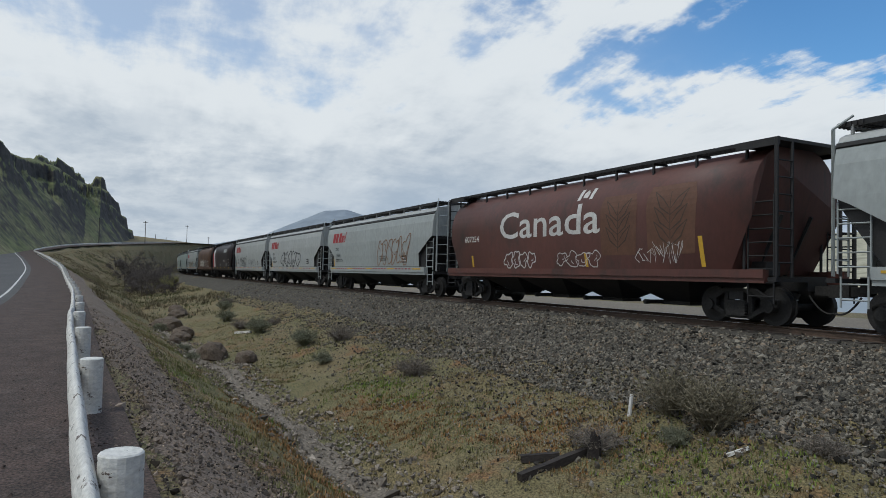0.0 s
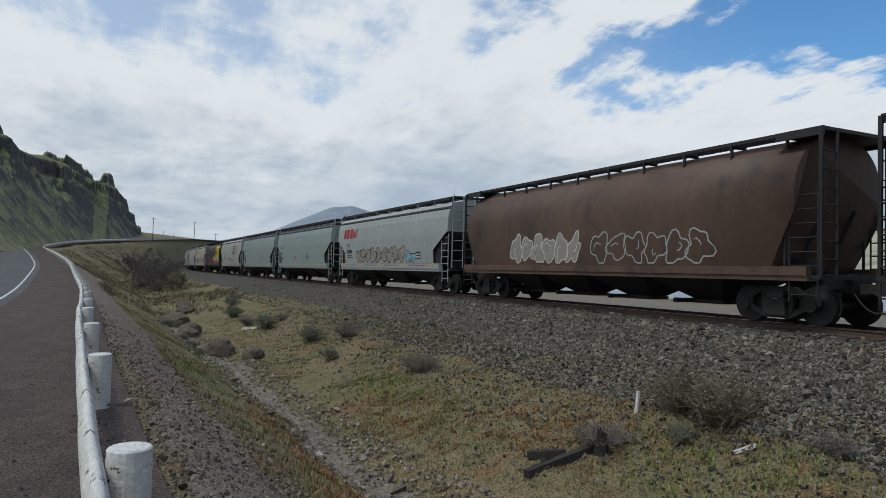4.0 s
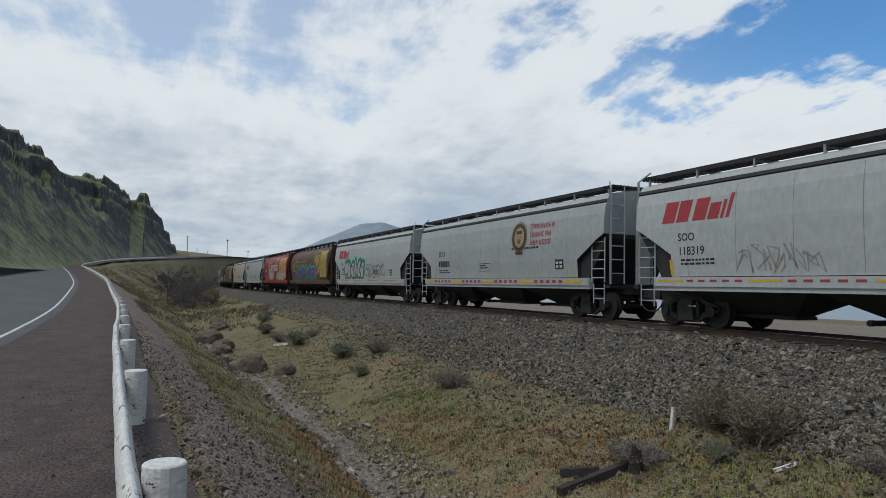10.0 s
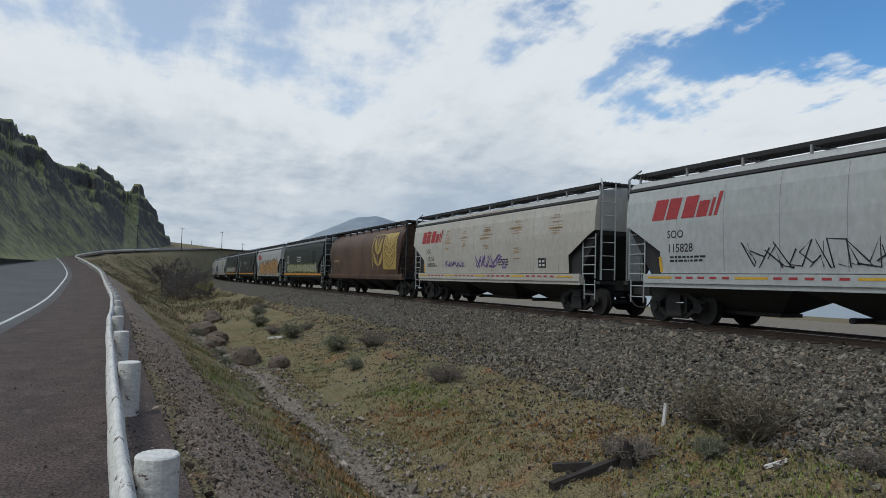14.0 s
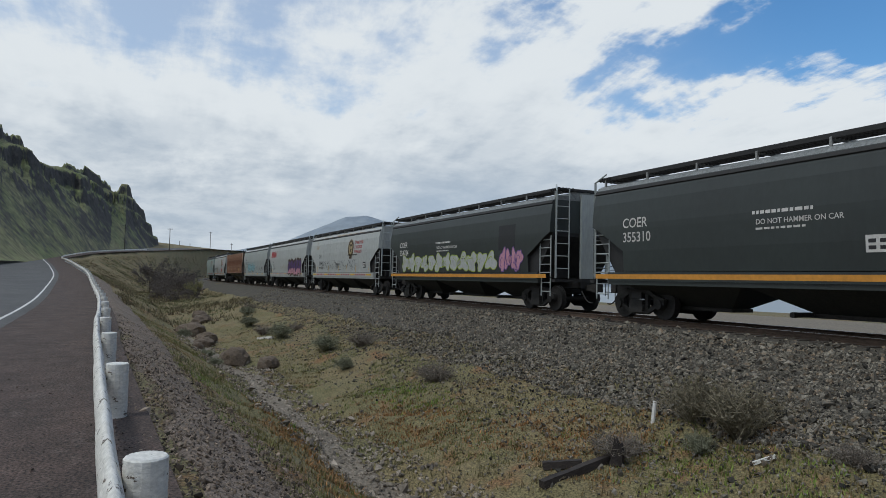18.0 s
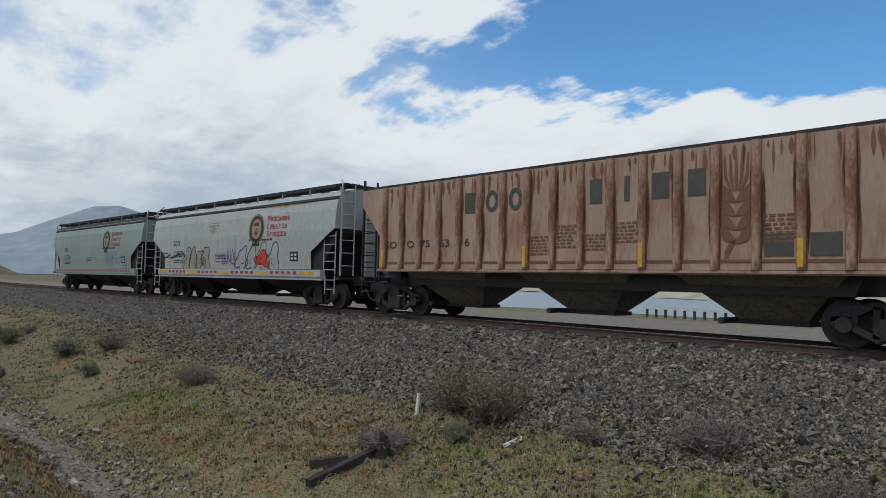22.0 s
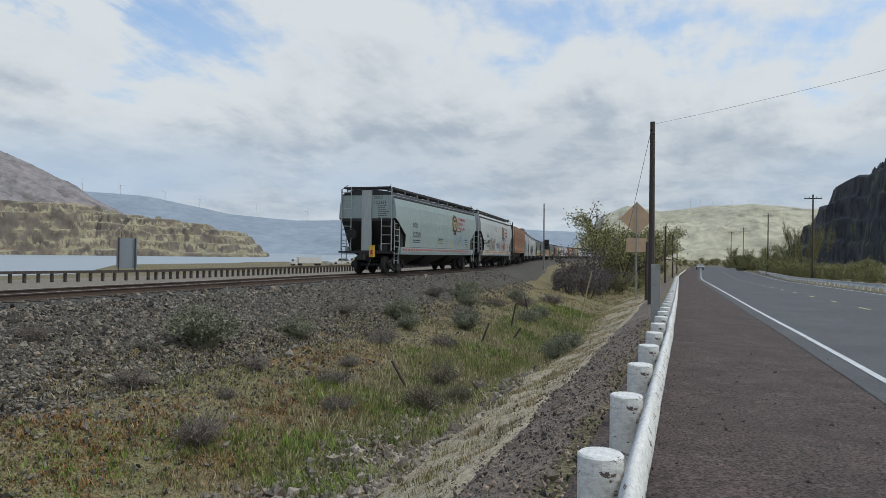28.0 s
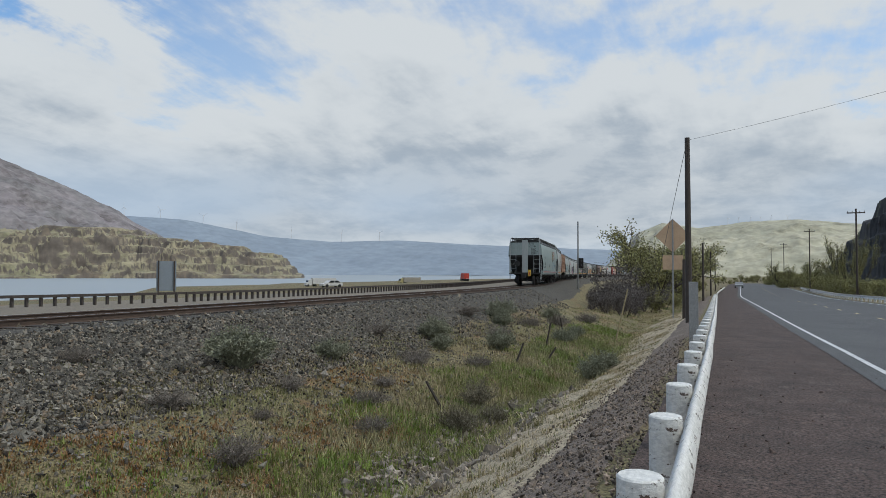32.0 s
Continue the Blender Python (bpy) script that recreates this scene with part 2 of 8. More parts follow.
M = {
    "asphalt": material("asphalt", (0.068, 0.067, 0.066), (0.095, 0.093, 0.090), 0.85, scale=0.35, fine=40, bump=0.6, fine_mix=0.6, third=(0.10, 0.097, 0.093), third_at=(0.56, 0.7)),
    "shoulder": material("shoulder_gravel", (0.047, 0.033, 0.027), (0.092, 0.062, 0.050), 0.95, scale=1.3, fine=34, bump=1.0, fine_mix=0.95,
                         third=(0.098, 0.073, 0.060), third_at=(0.54, 0.68)),
    "line": material("road_paint", (0.62, 0.62, 0.60), (0.5, 0.5, 0.48), 0.7, scale=2, fine=30, fine_mix=0.2),
    "yellow_line": material("yellow_road_paint", (0.60, 0.48, 0.22), (0.5, 0.4, 0.18), 0.7, scale=2, fine=30),
    "slope": material("bank_soil", (0.180, 0.138, 0.068), (0.132, 0.120, 0.052), 0.95, scale=0.33, fine=24, bump=1.0, fine_mix=0.8,
                      third=(0.185, 0.102, 0.044), third_at=(0.53, 0.66)),
    "gravel": material("dark_gravel", (0.120, 0.091, 0.069), (0.190, 0.145, 0.110), 0.95, scale=0.8, fine=22, bump=1.0, fine_mix=0.7),
    "ditch": material("ditch_pebbles", (0.215, 0.180, 0.136), (0.150, 0.124, 0.094), 0.95, scale=1.0, fine=16, bump=1.0, fine_mix=0.6),
    # bed darker than its stones, to paint in the shade of the gaps
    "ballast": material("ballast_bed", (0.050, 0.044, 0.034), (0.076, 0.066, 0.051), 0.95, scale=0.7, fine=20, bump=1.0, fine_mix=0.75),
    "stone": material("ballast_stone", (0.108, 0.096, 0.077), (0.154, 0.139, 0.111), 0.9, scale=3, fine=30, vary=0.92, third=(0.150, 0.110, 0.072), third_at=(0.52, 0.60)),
    "dirt": material("pale_dirt", (0.20, 0.165, 0.12), (0.165, 0.138, 0.10), 0.95, scale=0.2, fine=8, bump=0.4),
    "steel_rail": material("rusty_rail", (0.070, 0.048, 0.036), (0.10, 0.066, 0.046), 0.8, 0.2, scale=3, fine=40, stretch=(0.2, 1, 1)),
    "rail_head": material("worn_rail_head", (0.45, 0.42, 0.40), (0.38, 0.35, 0.33), 0.35, 0.9, scale=2, fine=60),
    "tie": material("creosoted_wood", (0.055, 0.045, 0.038), (0.08, 0.066, 0.055), 0.9, scale=3, fine=40, stretch=(1, 0.2, 1)),
    "white_paint": material("chipped_white_paint", (0.72, 0.70, 0.65), (0.58, 0.56, 0.51), 0.6, scale=3, fine=26, third=(0.11, 0.08, 0.06), third_at=(0.590, 0.615), fine_mix=0.18, bump=0.4, stretch=(0.8, 1, 1.6)),
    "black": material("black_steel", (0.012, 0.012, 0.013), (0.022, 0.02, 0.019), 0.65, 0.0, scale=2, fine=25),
    "wheel": material("wheel_steel", (0.018, 0.017, 0.016), (0.032, 0.029, 0.027), 0.7, 0.2, scale=4, fine=30),
    "grey_steel": material("galvanised_steel", (0.32, 0.32, 0.31), (0.25, 0.25, 0.245), 0.5, 0.3, scale=3, fine=30),
    "hill_dark": material("basalt_hill", (0.135, 0.158, 0.058), (0.200, 0.185, 0.095), 0.95, scale=0.05, fine=0.6, fine_mix=0.45, third=(0.060, 0.062, 0.034), third_at=(0.60, 0.68), steep=(0.050, 0.046, 0.041), steep_at=(0.50, 0.66)),
    "cliff_rock": material("dark_cliff_rock", (0.036, 0.036, 0.037), (0.055, 0.052, 0.050), 0.95, scale=0.08, fine=0.7, spread=(0.4, 0.6), fine_mix=0.6, third=(0.115, 0.115, 0.058), third_at=(0.57, 0.66), stretch=(1, 1, 0.35)),
    "hill_green": material("grassy_hill", (0.085, 0.098, 0.035), (0.055, 0.06, 0.028), 0.95, scale=0.03, fine=0.3, fine_mix=0.4, third=(0.04, 0.035, 0.03), third_at=(0.58, 0.66)),
    "hill_tan": material("dry_hill", (0.325, 0.272, 0.175), (0.235, 0.220, 0.125), 0.95, scale=0.012, fine=0.06, fine_mix=0.3, third=(0.16, 0.125, 0.088), third_at=(0.50, 0.58), steep=(0.125, 0.102, 0.080), steep_at=(0.74, 0.88)),
    "hill_pale": material("pale_dry_hill", (0.45, 0.41, 0.29), (0.33, 0.31, 0.215), 0.95, scale=0.006, fine=0.05, fine_mix=0.25, third=(0.22, 0.20, 0.13), third_at=(0.56, 0.68), steep=(0.16, 0.135, 0.105), steep_at=(0.66, 0.80)),
    # aerial haze is painted into this blue-grey; the air itself holds none
    "hill_haze_blue": material("haze_tinted_hill", (0.262, 0.302, 0.340), (0.215, 0.252, 0.292), 0.95, scale=0.002, fine=0.02, fine_mix=0.12),
    # brown paled towards violet-grey: the distance haze is painted into the colour
    "hill_haze_violet": material("haze_paled_brown_hill", (0.250, 0.215, 0.212), (0.190, 0.178, 0.165), 0.95, scale=0.004, fine=0.03, fine_mix=0.3, third=(0.13, 0.11, 0.105), third_at=(0.5, 0.62)),
    "pole": material("weathered_pole", (0.05, 0.04, 0.034), (0.075, 0.06, 0.05), 0.9, scale=2, fine=20, stretch=(4, 4, 0.3)),
}


def water_material():
    m = bpy.data.materials.new("river_water")
    m.use_nodes = True
    b = m.node_tree.nodes["Principled BSDF"]
    b.inputs["Base Color"].default_value = (0.30, 0.33, 0.34, 1)
    b.inputs["Roughness"].default_value = 0.5
    t = m.node_tree.nodes.new("ShaderNodeTexNoise")
    t.inputs["Scale"].default_value = 0.6
    bp = m.node_tree.nodes.new("ShaderNodeBump")
    bp.inputs["Strength"].default_value = 0.4
    m.node_tree.links.new(t.outputs["Fac"], bp.inputs["Height"])
    m.node_tree.links.new(bp.outputs[0], b.inputs["Normal"])
    return m


M["water"] = water_material()


# ---- mesh helpers ----
def part(name, bm, mat, parent=None, label="", kind="", smooth=False):
    me = bpy.data.meshes.new(name)
    bm.to_mesh(me)
    bm.free()
    return part_of(name, me, mat, parent, label, kind, smooth)


def part_of(name, me, mat, parent=None, label="", kind="", smooth=False):
    for x in (mat if isinstance(mat, (list, tuple)) else [mat]):
        if x.name not in me.materials:
            me.materials.append(x)
    if smooth:
        me.polygons.foreach_set("use_smooth", [True] * len(me.polygons))
    ob = new(name, me)
    if parent:
        ob.parent = parent
    return tagged(ob, label, kind=kind)


def empty(name, m=None):
    ob = new(name)
    ob.empty_display_size = 0.2
    if m is not None:
        ob.matrix_basis = m
    return ob


def box(bm, x0, x1, y0, y1, z0, z1, mat=0):
    v = [bm.verts.new((x, y, z)) for z in (z0, z1) for y in (y0, y1) for x in (x0, x1)]
    for q in ((0, 2, 3, 1), (4, 5, 7, 6), (0, 1, 5, 4), (2, 6, 7, 3), (0, 4, 6, 2), (1, 3, 7, 5)):
        f = bm.faces.new([v[i] for i in q])
        f.material_index = mat
    return v


def tube(bm, a, b, r, sides=6, r2=None, caps=True, mat=0):
    a, b = Vector(a), Vector(b)
    d = (b - a).normalized()
    u = d.cross(Vector((0, 0, 1)) if abs(d.z) < 0.9 else Vector((1, 0, 0))).normalized()
    w = d.cross(u)
    r2 = r if r2 is None else r2
    rings = []
    for c, rr in ((a, r), (b, r2)):
        rings.append([bm.verts.new(c + (u * math.cos(2 * math.pi * i / sides) + w * math.sin(2 * math.pi * i / sides)) * rr) for i in range(sides)])
    for i in range(sides):
        j = (i + 1) % sides
        f = bm.faces.new((rings[0][i], rings[0][j], rings[1][j], rings[1][i]))
        f.material_index = mat
    if caps:
        bm.faces.new(rings[0][::-1]).material_index = mat
        bm.faces.new(rings[1]).material_index = mat


def prism(bm, outline, y0, y1, mat=0):
    """An outline in x, z, pushed from y0 to y1."""
    a = [bm.verts.new((x, y0, z)) for x, z in outline]
    b = [bm.verts.new((x, y1, z)) for x, z in outline]
    n = len(outline)
    fs = [bm.faces.new(a), bm.faces.new(b[::-1])]
    fs += [bm.faces.new((a[j], a[i], b[i], b[j])) for i in range(n) for j in [(i + 1) % n]]
    for f in fs:
        f.material_index = mat
    bmesh.ops.recalc_face_normals(bm, faces=fs)


def grid_mesh(name, xs, ys, zfun):
    """A sheet over the lines xs, ys with heights from zfun (arrays)."""
    X, Y = np.meshgrid(xs, ys, indexing="ij")
    Z = zfun(X, Y)
    co = np.stack([X, Y, Z], -1).reshape(-1, 3)
    nx, ny = len(xs), len(ys)
    i = (np.arange(nx - 1)[:, None] * ny + np.arange(ny - 1)[None, :]).ravel()
    faces = np.stack([i, i + ny, i + ny + 1, i + 1], 1)
    me = bpy.data.meshes.new(name)
    me.from_pydata(co.tolist(), [], faces.tolist())
    me.polygons.foreach_set("use_smooth", [True] * len(me.polygons))
    return me


def waves(x, y, seed, octaves=5, size=10.0, gain=0.5):
    """Smooth, endless random relief from sums of sines (arrays), about -1 to 1."""
    rng = np.random.RandomState(seed)
    out, amp, tot, s = 0.0, 1.0, 0.0, size
    for _ in range(octaves):
        for _ in range(3):
            a, p = rng.uniform(0, 2 * np.pi), rng.uniform(0, 2 * np.pi)
            k = 2 * np.pi / s * rng.uniform(0.7, 1.4)
            out = out + amp * np.sin(k * (x * np.cos(a) + y * np.sin(a)) + p + 0.8 * np.sin(k * 0.6 * (y * np.cos(a) - x * np.sin(a)) + p * 2))
        tot += amp * 2.1
        amp, s = amp * gain, s * 0.5
    return out / tot

# ---- plan of the place: x along the track (the train goes towards +x), y towards the river, z up; the eye stands over x = y = 0 ----
RAIL_Z = 0.60        # top of the rails
TRACK_Y = 15.3       # middle of the track where it is straight


LATE = 11.5          # how far the eye steps forward along the guard rail as it turns


def lerp(x, xs, ys):
    return np.interp(x, xs, ys)


def along(x):
    """x measured from the first standpoint behind it, and from the last one ahead of it."""
    x = np.asarray(x, float)
    return np.where(x > 0, np.maximum(x - LATE, 0.0), x)


BACK_X = (-640, -420, -330, -280, -240, -200, -160, -135, -100, -64, -46, -28, 0)
BACK_Y = (180, 84, 46, 30, 22, 17.3, 14.6, 13.9, 14.0, 14.3, 14.6, 15.05, 15.3)


def track_y(x):
    x = along(x)
    out = np.where(x > 30, 0.0016 * (x - 30) ** 2, 0.0)
    far = np.clip(x - 90, 0, None)
    out = np.where(x > 90, 0.0016 * 60 ** 2 + 0.192 * np.minimum(far, 480) - 0.0004 * np.minimum(far, 480) ** 2, out)
    back = sum(lerp(np.minimum(x, 0) + d, BACK_X, BACK_Y) for d in (-16, -8, 0, 8, 16)) / 5
    return out + np.where(x > -17, lerp(x, (-17, 0), (float(np.mean([np.interp(-17 + d, BACK_X, BACK_Y) for d in (-16, -8, 0, 8, 16)])), TRACK_Y)), back)


RX = (-420, -330, -280, -243, -214, -185, -151, -115, -80, -51, -34, -18.7, -11.5, -7.8, -5.1, -3.6, 0, 3.5, 10, 24, 60, 100, 250, 600)
RY = (66, 31, 15, 6.0, -2.5, -10.5, -14.0, -9.0, -4.8, -2.7, -1.45, -0.88, -0.51, -0.31, -0.16, -0.06, 0.12, 0.2, 0.15, 0.10, 0.1, 0.1, -4.0, -30)
RZ = (16, 13.5, 11, 9.2, 7.8, 6.2, 4.1, 2.6, 1.25, 0.25, 0.05, 0.0, 0.0, 0.0, 0.0, 0.0, 0.0, 0.0, 0.0, -0.3, -0.75, -1.3, -1.6, -2.0)


def smooth_lerp(x, xs, ys):
    return (lerp(x, xs, ys) + lerp(x - 4, xs, ys) + lerp(x + 4, xs, ys) + lerp(x - 9, xs, ys) + lerp(x + 9, xs, ys)) / 5 if np.ndim(x) else float(smooth_lerp(np.array([x]), xs, ys)[0])


def rail_y(x):
    """The line of the guard rail."""
    x = along(x)
    return np.where(np.abs(x) < 20, lerp(x, RX, RY), smooth_lerp(np.atleast_1d(x), RX, RY).reshape(x.shape))


def road_z(x):
    x = along(x)
    return smooth_lerp(np.atleast_1d(x), RX, RZ).reshape(x.shape)


def ground_z(x, y):
    x, y = np.asarray(x, float), np.asarray(y, float)
    d = y - rail_y(x)
    e = track_y(x) - y
    zr = road_z(x)
    ditch = np.minimum(-2.2 + 0.25 * waves(x, y * 0.2, 3, 4, 14), zr - 1.2)
    width = np.maximum(track_y(x) - rail_y(x), 8.0)
    # from the road down into the ditch
    fall = np.clip((zr + 2.2) * 2.1, 4.7, np.maximum(width - 8.5, 4.7))
    near = lerp((d - 0.75) / (fall - 0.75), (0.0, 1.0), (0.03, 1.0)) * np.clip(d / 0.75, 0, 1)
    za = zr + (ditch - zr) * near
    # from the track down: ballast slope, then the bank
    zb = RAIL_Z + lerp(e, (0.0, 1.75, 2.3, 5.2, 10.6), (-0.21, -0.21, -0.34, -1.58, -2.80))
    w = np.clip((d - fall + 0.8) / 2.2, 0, 1)
    w = w * w * (3 - 2 * w)
    z = np.where(d < fall - 0.8, za, za * (1 - w) + np.maximum(zb, ditch) * w)
    rough = np.clip((d - 1.0) / 2, 0, 1) * np.clip((e - 4.0) / 1.5, 0, 1)
    z = z + rough * (0.16 * waves(x, y, 11, 5, 4.0) + 0.05 * waves(x, y, 12, 4, 0.9))
    # the far side of the track: a level dirt road, then the bank down to the river
    back = y - track_y(x)
    top = lerp(back, (0, 1.75, 2.3, 8.0), (-0.21, -0.21, -0.33, -0.38))
    zc = RAIL_Z + top + lerp(back, (8, 19.5, 24, 45), (0, -0.05, -1.6, -8.2))
    # up the river the land widens to carry the freeway
    wide = RAIL_Z + top + lerp(back, (8, 30, 42, 80, 105), (0, -0.3, -1.4, -1.4, -8.4))
    k = lerp(x - LATE, (55, 105), (0, 1))
    zc = zc * (1 - k) + wide * k
    z = np.where(back > 0, zc, z)
    # the road side: level, then the hillside's foot
    side = -d
    z = np.where(d < 0, zr - 0.03 + lerp(side, (0, 14.5, 19, 60, 400), (0, 0, 0.4, 4.0, 10)), z)
    return z


def near_lines(lo, hi, fine, reach, growth=1.07):
    """Grid lines close together between lo and hi, and wider and wider out to +-reach."""
    mid = list(np.arange(lo, hi + fine, fine))
    s, a = fine, hi
    up = []
    while a < reach:
        s *= growth
        a += s
        up.append(a)
    s, a = fine, lo
    dn = []
    while a > -reach:
        s *= growth
        a -= s
        dn.append(a)
    return np.array(dn[::-1] + mid + up)


XS = near_lines(-45, 46, 0.28, 2500, 1.024)
YS = np.concatenate([-near_lines(0.5, 18, 1.2, 2600, 1.12)[::-1][:40], np.arange(0.3, 14, 0.22), near_lines(14, 24, 0.6, 240, 1.1)])
YS = np.unique(np.round(YS[(YS > -2600) & (YS < 225)], 3))
ground = part_of("ground", grid_mesh("ground", XS, YS, ground_z), M["slope"], kind="structure", label="grassy bank of brown soil falling from road to ditch and track")


def strip(name, xs, ya, yb, lift, mat, n=6, label="", zfun=None, wobble=0.0, sink=0.0):
    """A strip of ground between two lines ya(x), yb(x), lying lift over the ground."""
    xs = np.asarray(xs, float)
    a, b = ya(xs), yb(xs)
    if wobble:
        a = a + wobble * waves(xs, xs * 0, 31, 6, 9.0, 0.7)
        b = b + wobble * 0.5 * waves(xs, xs * 0, 33, 6, 7.0, 0.7)
    co, faces = [], []
    for i in range(len(xs)):
        for j in range(n + 1):
            y = a[i] + (b[i] - a[i]) * j / n
            co.append((xs[i], y, 0))
    c = np.array(co)
    c[:, 2] = (zfun or ground_z)(c[:, 0], c[:, 1]) + lift
    c[0::n + 1, 2] -= sink
    c[n::n + 1, 2] -= sink
    for i in range(len(xs) - 1):
        for j in range(n):
            k = i * (n + 1) + j
            faces.append((k, k + n + 1, k + n + 2, k + 1))
    me = bpy.data.meshes.new(name)
    me.from_pydata(c.tolist(), [], faces)
    me.polygons.foreach_set("use_smooth", [True] * len(me.polygons))
    return part_of(name, me, mat, kind="structure", label=label)


def off(line, d):
    return lambda x: line(x) + d


LONG = np.unique(np.concatenate([np.arange(-420, 300, 3.0), np.arange(-45, 52, 0.5)]))
road_top = lambda x, y: road_z(x)
strip("road_shoulder", LONG, off(rail_y, -3.0), off(rail_y, 0.55), 0.004, M["shoulder"], 4, "reddish dark gravel shoulder beside the road", road_top)
strip("road", LONG, off(rail_y, -13.5), off(rail_y, -2.45), 0.012, M["asphalt"], 6, "grey worn asphalt highway", road_top, 0.07)
strip("edge_line", LONG, off(rail_y, -2.97), off(rail_y, -2.85), 0.02, M["line"], 1, "white road edge line", road_top)
dashes = empty("centre_line")
tagged(dashes, "broken yellow line along the middle of the road", "road marking", kind="structure")
for i in range(40):
    x0 = -60 + i * 6.1
    xs_ = np.linspace(x0, x0 + 1.6, 3)
    d_ = strip("dash", xs_, off(rail_y, -7.55), off(rail_y, -7.42), 0.02, M["yellow_line"], 1, "", road_top)
    d_.parent = dashes
    del d_["kind"]
strip("far_edge_line", LONG, off(rail_y, -12.9), off(rail_y, -12.75), 0.02, M["line"], 1, "white road edge line", road_top)
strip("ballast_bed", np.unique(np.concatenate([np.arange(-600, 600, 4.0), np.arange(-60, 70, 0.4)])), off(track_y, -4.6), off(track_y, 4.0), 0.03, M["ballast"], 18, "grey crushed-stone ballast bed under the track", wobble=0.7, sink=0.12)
strip("dirt_road", np.arange(-600, 600, 4.0), off(track_y, 4.0), off(track_y, 13.0), 0.03, M["dirt"], 3, "pale dirt road beside the track")
strip("gravel_verge", np.arange(-120, 120, 0.5), off(rail_y, 0.5), off(rail_y, 2.1), 0.02, M["gravel"], 5, "dark gravel verge under the guard rail", wobble=0.35, sink=0.08)
strip("ditch_bed", np.arange(-45, 6, 0.5), off(rail_y, 4.2), off(rail_y, 5.4), 0.03, M["ditch"], 4, "pebbly dry ditch bed", wobble=0.5, sink=0.10)

river = part_of("river", grid_mesh("river", np.array([-4500., -1500, -300, 300, 1500, 4500]), np.array([55., 300, 900, 1700]), lambda x, y: -6.0 + 0 * x), M["water"], kind="structure", label="wide grey-blue river")

# ---- the train ----
PITCH = {"dark": 18.7}   # from coupler to coupler, 17.85 for all other kinds


SHARED = {}


def shared(key, build):
    """The mesh of that key, built on first use."""
    if key not in SHARED:
        bm = build()
        me = bpy.data.meshes.new(key)
        bm.to_mesh(me)
        bm.free()
        SHARED[key] = me
    return SHARED[key]


def side_y(z):
    return float(lerp(z, (1.0, 1.42, 2.0, 2.8, 3.5, 3.95, 4.15), (1.50, 1.54, 1.58, 1.60, 1.56, 1.47, 1.36)))


def over_sill(z):
    """The side of a flat-sided car and, below it, the face of its sill."""
    return 1.602 if z < 1.407 else side_y(z)


def hopper_body():
    bm = bmesh.new()
    # the sides, then the eave and roof (third material)
    levels = ((1.42, 6.6), (2.05, 6.6), (2.7, 7.75), (2.86, 8.10), (3.2, 8.10), (3.55, 8.10), (3.85, 8.10), (4.05, 8.10), (4.15, 8.10), (4.24, 8.10))
    rings = []
    for z, hx in levels:
        y = side_y(z) if z < 4.2 else 1.15
        rings.append([bm.verts.new(p) for p in ((-hx, -y, z), (hx, -y, z), (hx, y, z), (-hx, y, z))])
    for k, (a, b) in enumerate(zip(rings, rings[1:])):
        for i in range(4):
            j = (i + 1) % 4
            f = bm.faces.new((a[i], a[j], b[j], b[i]))
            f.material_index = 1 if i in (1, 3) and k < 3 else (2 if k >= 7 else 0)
    top = [bm.verts.new((x, 0, 4.40)) for x in (-8.10, 8.10)]
    r = rings[-1]
    for q in ((r[0], r[1], top[1], top[0]), (r[2], r[3], top[0], top[1]), (r[1], r[2], top[1]), (r[3], r[0], top[0])):
        bm.faces.new(q).material_index = 2
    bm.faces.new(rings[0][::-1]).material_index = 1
    return bm


def tank_y(z):
    """Half width of the rounded car at the height z."""
    if z < 2.83:
        return 1.61 - 0.09 * ((2.83 - z) / 1.6) ** 2
    s = min(0.999, (z - 2.83) / 1.62)
    return 1.61 * (1 - s ** 2.3) ** (1 / 2.3)


def tank_body():
    """A rounded car body with flat end plates that lean in a little towards the bottom."""
    bm = bmesh.new()
    zs = [1.24 + (4.40 - 1.24) * (0.5 - 0.5 * math.cos(math.pi * i / 22)) for i in range(23)]
    ring = [(-tank_y(z), z) for z in zs] + [(tank_y(z), z) for z in reversed(zs)]
    rows = []
    for x in (-7.75, -3.7, 0.0, 3.7, 7.75):
        rows.append([bm.verts.new((x - math.copysign(max(0.0, 2.6 - z) * 0.5, x) if abs(x) > 7 else x, y, z)) for y, z in ring])
    m = len(ring)
    for a, b in zip(rows, rows[1:]):
        for i in range(m):
            j = (i + 1) % m
            bm.faces.new((a[i], a[j], b[j], b[i]))
    bm.faces.new(rows[0])
    bm.faces.new(rows[-1][::-1])
    bmesh.ops.recalc_face_normals(bm, faces=bm.faces[:])
    for f in bm.faces:
        f.smooth = len(f.verts) == 4
    return bm


def ribbed_body():
    bm = bmesh.new()
    out = ((-7.3, 1.45), (7.3, 1.45), (7.3, 2.5), (8.25, 3.5), (8.25, 4.05), (-8.25, 4.05), (-8.25, 3.5), (-7.3, 2.5))
    prism(bm, out, -1.52, 1.52)
    return bm


RIB_X, RIB_STEP = -7.0, 0.833   # the first rib on the ribbed car and their spacing


def ribbed_y(z):
    return 1.53


